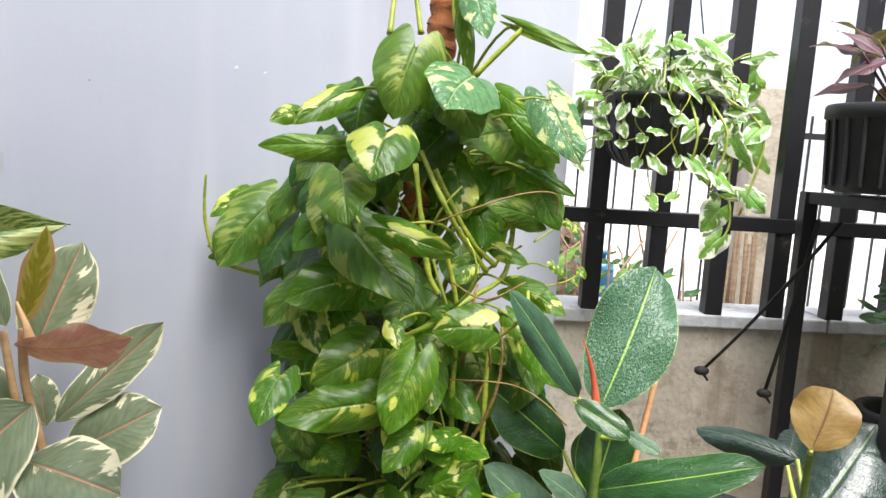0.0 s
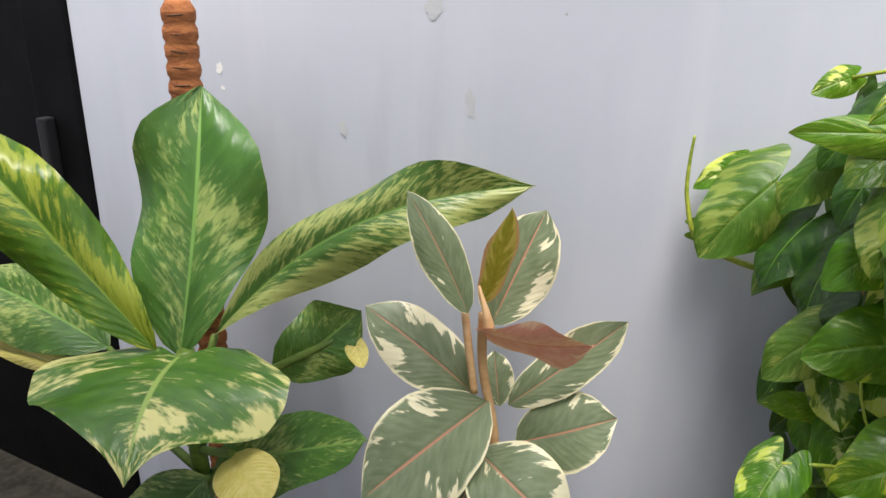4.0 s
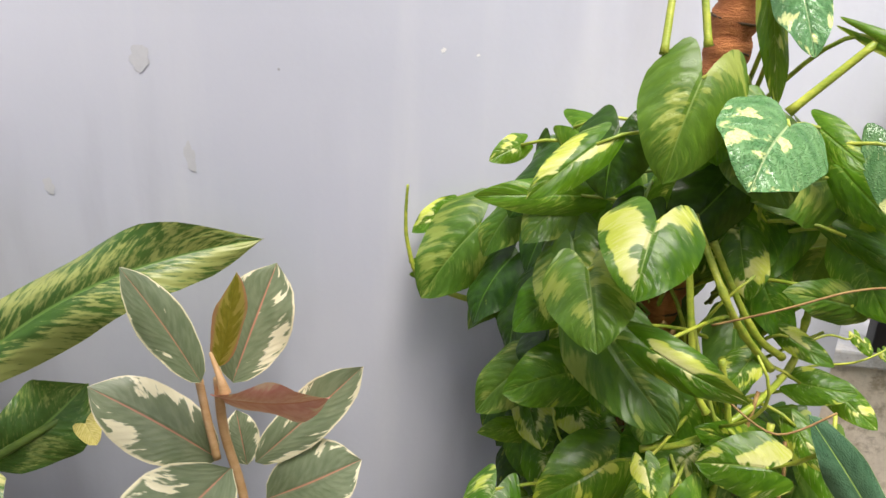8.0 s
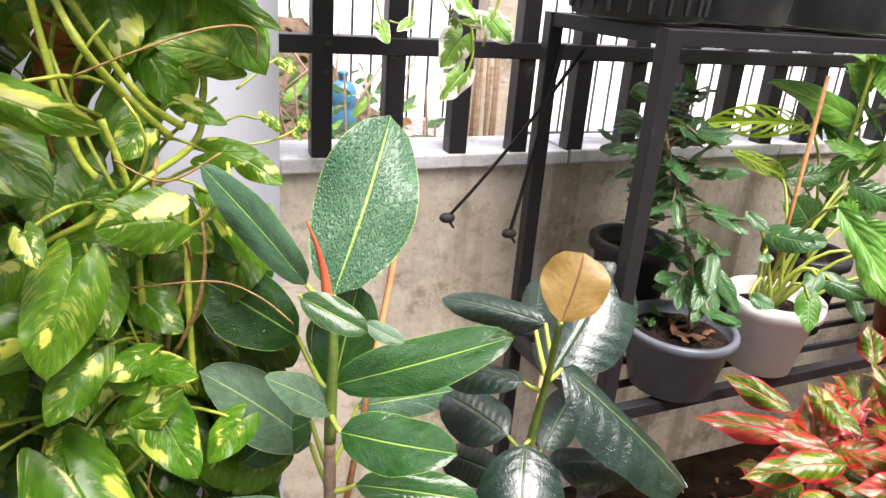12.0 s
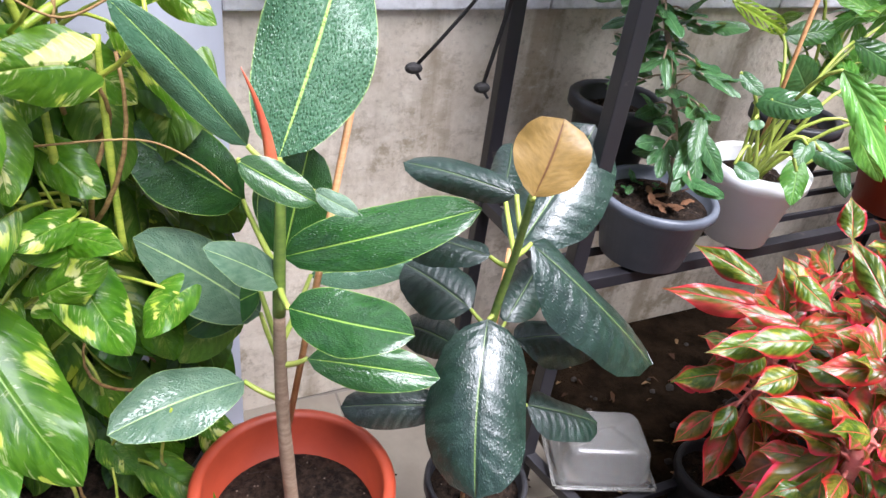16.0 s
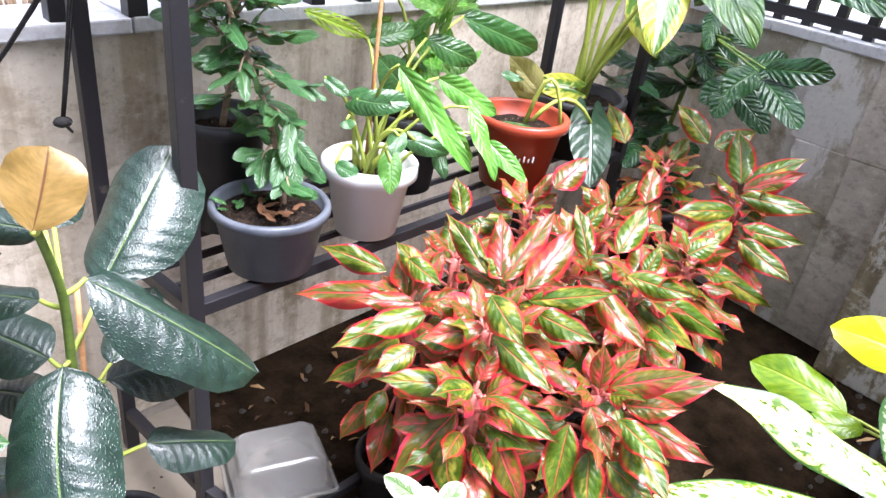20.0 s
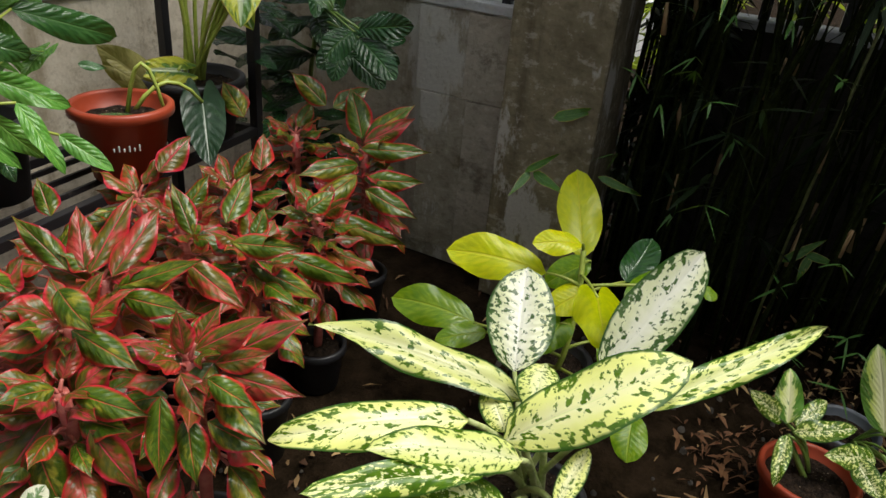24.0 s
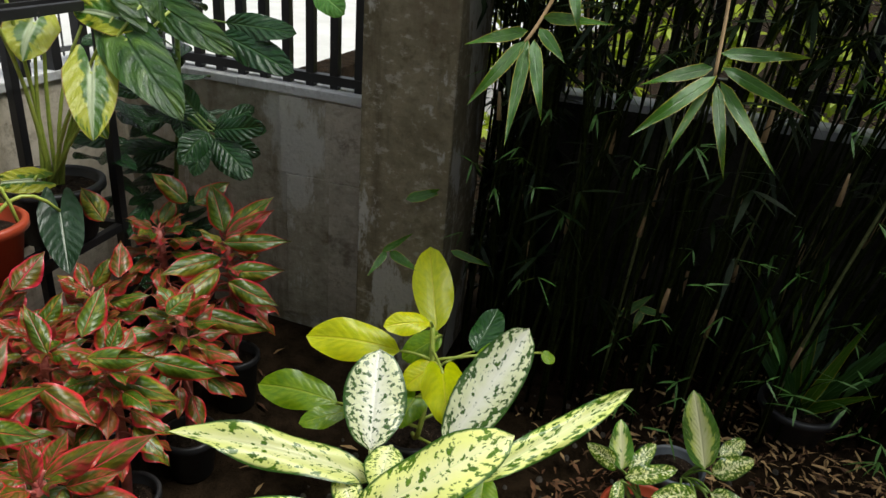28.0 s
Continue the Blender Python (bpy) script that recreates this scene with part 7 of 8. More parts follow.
pot_parts(dieff, 1.55, 0.1, 0, 0.13, 0.11, 0.09, BLACK_PLASTIC)
leaf(dieff, "strap", DIEFF, (1.539, 0.141, 0.36), (1.389, 0.527, 0.48), 0.088, (-0.15, -0.35, 0.93), 0.5)
leaf(dieff, "oval", DIEFF_WHITE, (1.673, 0.204, 0.315), (1.861, 0.264, 0.462), 0.151, (-0.57, -0.17, 0.8), 0.3)
leaf(dieff, "oval", DIEFF_WHITE, (1.671, 0.028, 0.386), (1.873, -0.091, 0.606), 0.127, (-0.75, -0.06, 0.66), 0.4)
leaf(dieff, "oval", DIEFF, (1.434, 0.139, 0.345), (1.594, -0.128, 0.526), 0.135, (-0.63, 0.14, 0.76), 0.8)
leaf(dieff, "strap", DIEFF, (1.529, -0.064, 0.438), (1.83, -0.338, 0.54), 0.060, (-0.54, -0.3, 0.79), 0.5)
leaf(dieff, "oval", DIEFF, (1.392, 0.195, 0.399), (1.175, 0.456, 0.403), 0.087, (-0.34, -0.29, 0.89), 0.9)
leaf(dieff, "oval", DIEFF, (1.372, 0.086, 0.378), (1.178, 0.278, 0.467), 0.082, (-0.12, -0.51, 0.85), 0.9)
leaf(dieff, "oval", DIEFF_GREEN, (1.29, 0.12, 0.402), (1.067, 0.317, 0.457), 0.052, (-0.15, -0.42, 0.9), 0.8)
leaf(dieff, "oval", DIEFF_GREEN, (1.328, 0.085, 0.298), (1.199, 0.262, 0.402), 0.086, (-0.14, -0.58, 0.8), 0.8)
leaf(dieff, "oval", DIEFF, (1.364, 0.014, 0.314), (1.467, -0.005, 0.372), 0.045, (-0.5, -0.06, 0.87), 0.4)
leaf(dieff, "oval", DIEFF, (1.516, 0.206, 0.384), (1.457, 0.143, 0.346), 0.063, (-0.44, -0.13, 0.89), 0.4)
leaf(dieff, "oval", DIEFF, (1.577, 0.121, 0.431), (1.479, 0.104, 0.4), 0.083, (-0.29, -0.09, 0.95), 0.4)
rnd = random.Random(5)
for lf in [o for o in dieff.children if o.name.startswith("leaf")]:
    b = lf.matrix_basis.translation + Vector(dieff.location)
    stalk(dieff, (1.55 + rnd.uniform(-0.03, 0.03), 0.1 + rnd.uniform(-0.03, 0.03), 0.12), b, 0.008, STEM_PALE, (0, 0, 0.03))

# ---- lime philodendron ----
lime = thing("lime_philodendron", (1.98, 0.27, 0), "philodendron with glowing lime-yellow leaves in a black pot", "plant")
pot_parts(lime, 1.97, 0.2, 0, 0.17, 0.1, 0.08, BLACK_PLASTIC)
stem = smooth_pts([(1.97, 0.2, 0.14)] + [(1.857, 0.149, 0.241), (1.928, 0.149, 0.36), (1.998, 0.173, 0.472)], 6)
part("stem", tube_mesh("stem", stem, 0.007, 7), STEM_LIME, lime)
leaf(lime, "oval", LIME, (1.932, 0.237, 0.422), (1.875, 0.473, 0.437), 0.107, (-0.54, -0.18, 0.82), 0.6)
leaf(lime, "oval", LIME, (2.101, 0.19, 0.398), (2.309, 0.294, 0.547), 0.116, (-0.54, -0.11, 0.83), 0.4)
leaf(lime, "oval", LIME, (1.976, 0.176, 0.499), (1.895, 0.271, 0.506), 0.062, (-0.39, -0.39, 0.83), 0.6)
leaf(lime, "heart", LIME, (1.841, 0.093, 0.451), (1.698, 0.028, 0.42), 0.108, (-0.24, 0.06, 0.97), 0.4)
leaf(lime, "oval", LIME_GREEN, (1.831, 0.362, 0.292), (1.805, 0.576, 0.304), 0.098, (-0.5, -0.11, 0.86), 0.6)
leaf(lime, "oval", LIME_GREEN, (1.802, 0.32, 0.299), (1.73, 0.418, 0.282), 0.059, (-0.48, -0.2, 0.86), 0.6)
leaf(lime, "oval", LIME_GREEN, (1.994, 0.05, 0.366), (2.115, -0.024, 0.418), 0.082, (-0.46, -0.13, 0.88), 0.5)
leaf(lime, "oval", LIME_GREEN, (1.812, -0.043, 0.206), (1.722, -0.06, 0.147), 0.082, (-0.54, -0.05, 0.84), 0.5)
leaf(lime, "oval", DEEP, (2.061, 0.071, 0.389), (2.179, 0.042, 0.465), 0.084, (-0.55, -0.08, 0.83), 0.5)
leaf(lime, "oval", LIME_GREEN, (2.039, 0.158, 0.428), (1.988, 0.248, 0.36), 0.083, (-0.72, 0.11, 0.68), 0.5)
leaf(lime, "oval", LIME, (1.955, 0.136, 0.397), (1.879, 0.202, 0.352), 0.079, (-0.57, -0.09, 0.82), 0.5)
leaf(lime, "heart", LIME_GREEN, (1.879, 0.171, 0.332), (1.801, 0.179, 0.289), 0.078, (-0.49, -0.12, 0.86), 0.5)
leaf(lime, "oval", LIME_GREEN, (2.084, -0.104, 0.418), (2.087, -0.142, 0.398), 0.035, (-0.6, -0.41, 0.69), 0.5)
leaf(lime, "oval", LIME_GREEN, (1.934, 0.081, 0.285), (1.888, -0.024, 0.223), 0.080, (-0.59, -0.21, 0.78), 0.5)
for lf in [o for o in lime.children if o.name.startswith("leaf")]:
    b = lf.matrix_basis.translation + Vector(lime.location)
    stalk(lime, min(stem, key=lambda p: (p - b).length + 0.5 * abs(b.z - 0.03 - p.z)), b, 0.0045, STEM_LIME, (0, 0, 0.006))

# ---- two small pots by the bamboo ----
pot_a = thing("small_dieffenbachia", (1.94, -0.43, 0), "small cream-leaved dieffenbachia in an orange pot", "plant", "small pots on the earth")
pot_parts(pot_a, 1.93, -0.43, 0, 0.13, 0.1, 0.075, TERRACOTTA, 0.008, 0.8)
part("stem", tube_mesh("stem", smooth_pts([(1.93, -0.43, 0.1)] + [(1.95, -0.364, 0.19)], 5), 0.007, 7), STEM_GREEN, pot_a)
leaf(pot_a, "strap", DIEFF_SMALL, (1.978, -0.36, 0.2), (2.052, -0.335, 0.298), 0.060, (-0.8, 0.07, 0.59), 0.4)
leaf(pot_a, "strap", DIEFF_GREEN, (1.986, -0.352, 0.196), (1.969, -0.264, 0.261), 0.047, (-0.77, -0.47, 0.44), 0.5)
leaf(pot_a, "strap", DIEFF_GREEN, (1.94, -0.371, 0.21), (1.981, -0.491, 0.243), 0.050, (-0.66, -0.02, 0.75), 0.7)
leaf(pot_a, "strap", DIEFF_GREEN, (2.002, -0.382, 0.184), (2.093, -0.438, 0.218), 0.045, (-0.4, -0.1, 0.91), 0.5)
leaf(pot_a, "strap", DIEFF_GREEN, (1.932, -0.361, 0.203), (1.829, -0.357, 0.136), 0.037, (-0.54, 0.1, 0.84), 0.7)
pot_b = thing("small_dieffenbachia", (2.1, -0.52, 0), "small cream-leaved dieffenbachia in a grey pot", "plant", "small pots on the earth")
pot_parts(pot_b, 2.12, -0.5, 0, 0.15, 0.075, 0.06, GREY_PLASTIC, 0.006, 0.85)
part("stem", tube_mesh("stem", smooth_pts([(2.12, -0.5, 0.12)] + [(2.036, -0.581, 0.153)], 5), 0.007, 7), STEM_GREEN, pot_b)
leaf(pot_b, "strap", DIEFF_SMALL, (2.077, -0.567, 0.191), (2.176, -0.504, 0.356), 0.090, (-0.87, 0.11, 0.48), 0.3)
leaf(pot_b, "strap", DIEFF_GREEN, (1.985, -0.549, 0.171), (1.91, -0.438, 0.198), 0.060, (-0.43, -0.48, 0.76), 0.7)
leaf(pot_b, "strap", DIEFF_GREEN, (1.951, -0.503, 0.186), (1.901, -0.563, 0.145), 0.054, (-0.72, 0.13, 0.68), 0.6)
leaf(pot_b, "strap", DIEFF_GREEN, (2.061, -0.584, 0.194), (2.1, -0.679, 0.24), 0.059, (-0.66, 0.09, 0.74), 0.6)
leaf(pot_b, "strap", DIEFF_GREEN, (1.993, -0.582, 0.163), (1.88, -0.634, 0.106), 0.064, (-0.53, 0.28, 0.8), 0.7)
leaf(pot_b, "strap", DIEFF_GREEN, (2.003, -0.582, 0.181), (1.978, -0.691, 0.171), 0.057, (-0.72, 0.1, 0.69), 0.6)
leaf(pot_b, "strap", DIEFF_GREEN, (2.125, -0.605, 0.206), (2.205, -0.668, 0.218), 0.048, (-0.31, -0.21, 0.93), 0.5)
for o in (pot_a, pot_b):
    for lf in [c for c in o.children if c.name.startswith("leaf")]:
        b = lf.matrix_basis.translation + Vector(o.location)
        stalk(o, (o.location.x, o.location.y, 0.12), b, 0.004, STEM_GREEN, (0, 0, 0.02))

# ---- bamboo ----
rnd = random.Random(11)


def leaf_cloud(name, spots, mat, seed, length=(0.08, 0.16), width=0.016, droop=0.7):
    """Many separate thin leaves joined as one mass."""
    rnd = random.Random(seed)
    verts, faces, uvs = [], [], []
    for p in spots:
        for _ in range(rnd.randint(3, 6)):
            a = rnd.uniform(0, 6.28)
            d = Vector((math.cos(a), math.sin(a), rnd.uniform(-droop * 1.6, 0.3))).normalized()
            s = d.cross(Vector((rnd.uniform(-0.4, 0.4), rnd.uniform(-0.4, 0.4), 1))).normalized()
            ln, w = rnd.uniform(*length), width * rnd.uniform(0.7, 1.2)
            n = len(verts)
            sag = Vector((0, 0, -0.15 * ln))
            for k, ww in ((0, 0.12), (0.3, 1.0), (0.65, 0.75), (1.0, 0.02)):
                c = p + d * ln * k + sag * k * k
                verts += [c - s * w * ww / 2, c + s * w * ww / 2]
                uvs += [(0, k), (1, k)]
            faces += [(n, n + 1, n + 3, n + 2), (n + 2, n + 3, n + 5, n + 4), (n + 4, n + 5, n + 7, n + 6)]
    me = mesh_of(name, verts, faces, uvs)
    me.materials.append(mat)
    return me


clump = thing("bamboo_clump", (2.6, -0.5, 0), "dense dark clump of thin bamboo canes", "bamboo")
spots = []
for i in range(200):
    x, y = rnd.uniform(2.35, 2.95), rnd.uniform(-1.5, 0.22)
    if x < 2.5 and y < -0.6:
        x += 0.3
    lean = Vector((rnd.gauss(-0.05, 0.12), rnd.gauss(-0.08, 0.22) - max(0.0, -0.35 - y) * 0.7, 0))
    h = rnd.uniform(1.6, 2.8)
    pts = [Vector((x, y, 0)) + lean * (k / 8) ** 1.4 * (h / 2) + Vector((0, 0, h * k / 8)) for k in range(9)]
    part("cane", tube_mesh("cane", pts, [rnd.uniform(0.0035, 0.007) * (1 - 0.06 * k) for k in range(9)], 6), CANE_PALE if i % 30 == 0 else CANE_SHADED, clump)
    for _ in range(6):
        k = rnd.uniform(4.9, 8) if rnd.random() < 0.92 else rnd.uniform(1.0, 4.9)
        q = pts[int(k)].lerp(pts[min(8, int(k) + 1)], k - int(k))
        spots.append(q + Vector((rnd.uniform(-0.08, 0.05), rnd.uniform(-0.08, 0.08), 0)))
    for _ in range(2):
        k = rnd.randrange(1, 7)
        d = Vector((rnd.uniform(-0.08, 0.02), rnd.uniform(-0.1, 0.1), rnd.uniform(0.05, 0.16)))
        part("twig", tube_mesh("twig", [pts[k], pts[k] + d * 0.5, pts[k] + d + Vector((0, 0, -0.02))], [0.0018, 0.0014, 0.0007], 4), CANE_SHADED, clump)
    if i % 5 == 0:
        k = rnd.randrange(1, 5)
        part("dry_sheath", tube_mesh("dry_sheath", [pts[k], pts[k].lerp(pts[k + 1], 0.25), pts[k].lerp(pts[k + 1], 0.5)], [0.008, 0.0065, 0.002], 6), CANE_DRY, clump, "dry straw-coloured sheath")
tagged(part("foliage", leaf_cloud("foliage", spots, BAMBOO_SHADED, 5), None, clump), kind="stuff")
side = random.Random(12)
side_spots = []
for i in range(45):  # canes that press against the column
    x, y, h = side.uniform(2.82, 3.0), side.uniform(0.08, 0.52), side.uniform(1.7, 2.7)
    lean = Vector((side.uniform(-0.02, 0.08), side.uniform(-0.12, 0.06), 0))
    pts = [Vector((x, y, 0)) + lean * (k / 8) ** 1.4 + Vector((0, 0, h * k / 8)) for k in range(9)]
    part("cane", tube_mesh("cane", pts, [side.uniform(0.004, 0.008) * (1 - 0.06 * k) for k in range(9)], 6), CANE_SHADED, clump)
    for _ in range(10):
        k = side.randrange(1, 8)
        side_spots.append(pts[k] + Vector((side.uniform(-0.03, 0.05), side.uniform(-0.06, 0.06), side.uniform(-0.1, 0.1))))
tagged(part("side_leaves", leaf_cloud("side_leaves", side_spots, BAMBOO_SHADED, 15, (0.07, 0.15), 0.018), None, clump), kind="stuff")
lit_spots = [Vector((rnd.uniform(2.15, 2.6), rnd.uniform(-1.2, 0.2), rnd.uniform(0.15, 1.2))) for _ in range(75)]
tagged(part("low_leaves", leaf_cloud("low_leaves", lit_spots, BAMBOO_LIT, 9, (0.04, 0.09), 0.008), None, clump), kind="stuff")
# Leaf mass out of view, added over the bed to block sky and sun.
shade_crown_spots = [Vector((rnd.uniform(2.68, 3.5), rnd.uniform(-1.5, 0.2), rnd.uniform(1.7, 2.9))) for _ in range(6000)]
tagged(part("crown", leaf_cloud("crown", shade_crown_spots, BAMBOO_SHADED, 6, (0.14, 0.26), 0.03), None, clump), kind="stuff")
hedge_spots = []
for _ in range(1900):
    up = rnd.random()
    hedge_spots.append(Vector((3.9 + up * 1.0 + rnd.uniform(-0.08, 0.08), rnd.uniform(-2.4, 1.2), 0.45 + up * 2.0 + rnd.uniform(-0.08, 0.08))))
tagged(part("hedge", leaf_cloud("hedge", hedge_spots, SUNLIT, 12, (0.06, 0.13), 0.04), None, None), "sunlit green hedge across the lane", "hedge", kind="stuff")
spray = clump
part("twig", tube_mesh("twig", smooth_pts([(2.7, -0.75, 1.9), (2.1, -0.7, 1.75)] + [(2.005, -0.354, 1.442), (1.959, -0.353, 1.395), (1.919, -0.357, 1.31), (1.872, -0.358, 1.211)], 5), 0.0035, 6), CANE_DRY, clump, "straw-coloured hanging twig")
leaf(spray, "grass", BAMBOO_NEAR, (1.873, -0.361, 1.211), (1.731, -0.232, 1.111), 0.029, (-0.7, -0.25, 0.67), 0.2)
leaf(spray, "grass", BAMBOO_NEAR, (1.877, -0.352, 1.224), (1.822, -0.228, 1.184), 0.026, (-0.85, -0.22, 0.48), 0.2)
leaf(spray, "grass", BAMBOO_NEAR, (1.891, -0.36, 1.249), (1.915, -0.514, 1.256), 0.026, (-0.92, -0.13, 0.37), 0.2)
leaf(spray, "grass", BAMBOO_NEAR, (1.883, -0.367, 1.227), (1.852, -0.527, 1.164), 0.025, (-0.93, 0.04, 0.36), 0.2)
leaf(spray, "grass", BAMBOO_NEAR, (1.85, -0.368, 1.206), (1.752, -0.484, 1.078), 0.023, (-0.85, 0.17, 0.5), 0.2)
leaf(spray, "grass", BAMBOO_NEAR, (1.846, -0.364, 1.201), (1.723, -0.401, 1.066), 0.022, (-0.75, 0.13, 0.65), 0.2)
leaf(spray, "grass", BAMBOO_NEAR, (1.863, -0.351, 1.196), (1.743, -0.297, 1.073), 0.017, (-0.73, -0.06, 0.68), 0.2)
spray_two = clump
part("twig", tube_mesh("twig", smooth_pts([(2.6, -0.3, 1.9), (2.1, -0.35, 1.75)] + [(1.978, -0.058, 1.419), (1.932, -0.061, 1.37), (1.869, -0.031, 1.279), (1.841, -0.009, 1.233)], 5), 0.0035, 6), CANE_DRY, clump, "straw-coloured hanging twig")
leaf(spray_two, "grass", BAMBOO_NEAR, (1.844, -0.014, 1.238), (1.706, -0.019, 1.066), 0.026, (-0.77, -0.17, 0.62), 0.2)
leaf(spray_two, "grass", BAMBOO_NEAR, (1.842, -0.009, 1.236), (1.732, 0.066, 1.123), 0.026, (-0.78, -0.3, 0.55), 0.2)
leaf(spray_two, "grass", BAMBOO_NEAR, (1.85, -0.01, 1.253), (1.803, 0.101, 1.22), 0.025, (-0.89, -0.26, 0.38), 0.2)
leaf(spray_two, "grass", BAMBOO_NEAR, (1.848, -0.024, 1.239), (1.744, -0.074, 1.113), 0.026, (-0.76, -0.07, 0.65), 0.2)
leaf(spray_two, "grass", BAMBOO_NEAR, (1.859, -0.03, 1.259), (1.818, -0.092, 1.208), 0.024, (-0.82, 0.07, 0.57), 0.2)
leaf(spray_two, "grass", BAMBOO_NEAR, (1.869, -0.031, 1.279), (1.852, -0.169, 1.281), 0.023, (-0.93, 0.12, 0.35), 0.2)
leaf(spray_two, "grass", BAMBOO_NEAR, (1.911, -0.074, 1.342), (1.826, -0.109, 1.262), 0.023, (-0.69, 0.02, 0.72), 0.2)
leaf(clump, "grass", BAMBOO_NEAR, (2.254, 0.423, 0.527), (2.288, 0.34, 0.591), 0.021, (-0.91, -0.06, 0.4), 0.2)
leaf(clump, "grass", BAMBOO_NEAR, (2.26, 0.409, 0.528), (2.181, 0.437, 0.476), 0.024, (-0.6, -0.35, 0.72), 0.2)
leaf(clump, "grass", BAMBOO_NEAR, (2.263, 0.402, 0.529), (2.228, 0.288, 0.499), 0.030, (-0.75, 0.06, 0.65), 0.2)
leaf(clump, "grass", BAMBOO_NEAR, (2.394, 0.407, 0.649), (2.439, 0.287, 0.688), 0.035, (-0.87, -0.18, 0.46), 0.2)
leaf(clump, "grass", BAMBOO_NEAR, (2.377, 0.247, 0.517), (2.385, 0.117, 0.488), 0.025, (-0.83, -0.17, 0.54), 0.2)
leaf(clump, "grass", BAMBOO_NEAR, (2.484, -0.279, 0.359), (2.541, -0.374, 0.434), 0.028, (-0.79, 0.01, 0.61), 0.2)
leaf(clump, "grass", BAMBOO_NEAR, (2.519, -0.33, 0.386), (2.525, -0.43, 0.372), 0.025, (-0.83, -0.13, 0.55), 0.2)
leaf(clump, "grass", BAMBOO_NEAR, (2.522, -0.346, 0.38), (2.457, -0.328, 0.324), 0.025, (-0.65, 0.03, 0.76), 0.2)

strap = thing("strap_leaved_plant", (2.62, -0.88, 0), "dark strap-leaved plant in a black pot by the bamboo", "plant")
pot_parts(strap, 2.62, -0.88, 0, 0.12, 0.11, 0.085, BLACK_PLASTIC)
for i in range(16):
    a = i * 2.4
    b = Vector((2.62 + 0.02 * math.cos(a), -0.88 + 0.02 * math.sin(a), 0.1))
    leaf(strap, "grass", BAMBOO_NEAR if i % 4 == 0 else DEEP, b, b + Vector((0.2 * math.cos(a), 0.24 * math.sin(a), rnd.uniform(0.18, 0.5))), 0.035, (-0.7, 0.2, 0.6), 0.8)
# litter on the earth
rnd = random.Random(31)
verts, faces, uvs = [], [], []
for i in range(150):
    p = Vector((rnd.uniform(1.1, 2.9), rnd.uniform(-1.6, 0.9), 0.004))
    a = rnd.uniform(0, 6.28)
    d, s = Vector((math.cos(a), math.sin(a), 0)), Vector((-math.sin(a), math.cos(a), 0))
    ln, w = rnd.uniform(0.03, 0.09), rnd.uniform(0.003, 0.007)
    n = len(verts)
    for k, ww, zz in ((0, 0.2, 0), (0.4, 1, 0.008), (1, 0.05, rnd.uniform(0, 0.012))):
        verts += [p + d * ln * k - s * w * ww + Vector((0, 0, zz)), p + d * ln * k + s * w * ww + Vector((0, 0, zz * 0.6))]
        uvs += [(0, k), (1, k)]
    faces += [(n, n + 1, n + 3, n + 2), (n + 2, n + 3, n + 5, n + 4)]
for i in range(1100):
    p = Vector((rnd.gauss(2.4, 0.24), rnd.gauss(-0.8, 0.28), 0.004))
    a = rnd.uniform(0, 6.28)
    d, s = Vector((math.cos(a), math.sin(a), 0)), Vector((-math.sin(a), math.cos(a), 0))
    ln, w = rnd.uniform(0.012, 0.06), rnd.uniform(0.002, 0.006)
    n = len(verts)
    lift = rnd.uniform(0, 0.02)
    for k, ww, zz in ((0, 0.2, 0), (0.4, 1, 0.008), (1, 0.05, rnd.uniform(0, 0.014))):
        verts += [p + d * ln * k - s * w * ww + Vector((0, 0, zz + lift)), p + d * ln * k + s * w * ww + Vector((0, 0, zz * 0.6 + lift))]
        uvs += [(0, k), (1, k)]
    faces += [(n, n + 1, n + 3, n + 2), (n + 2, n + 3, n + 5, n + 4)]
for i in range(120):
    p = Vector((rnd.uniform(0.9, 1.6), rnd.uniform(0.55, 1.42), 0.003))
    a = rnd.uniform(0, 6.28)
    d, s = Vector((math.cos(a), math.sin(a), 0)), Vector((-math.sin(a), math.cos(a), 0))
    ln, w = rnd.uniform(0.01, 0.035), rnd.uniform(0.003, 0.007)
    n = len(verts)
    for k, ww, zz in ((0, 0.3, 0.002), (0.45, 1, 0.012), (1, 0.1, rnd.uniform(0, 0.014))):
        verts += [p + d * ln * k - s * w * ww + Vector((0, 0, zz)), p + d * ln * k + s * w * ww + Vector((0, 0, zz * 0.5))]
        uvs += [(0, k), (1, k)]
    faces += [(n, n + 1, n + 3, n + 2), (n + 2, n + 3, n + 5, n + 4)]
litter = tagged(part("leaf_litter", mesh_of("leaf_litter", verts, faces, uvs), LITTER, None), "scattered dry brown bamboo leaves on the earth", "litter", kind="stuff")
verts, faces, uvs = [], [], []
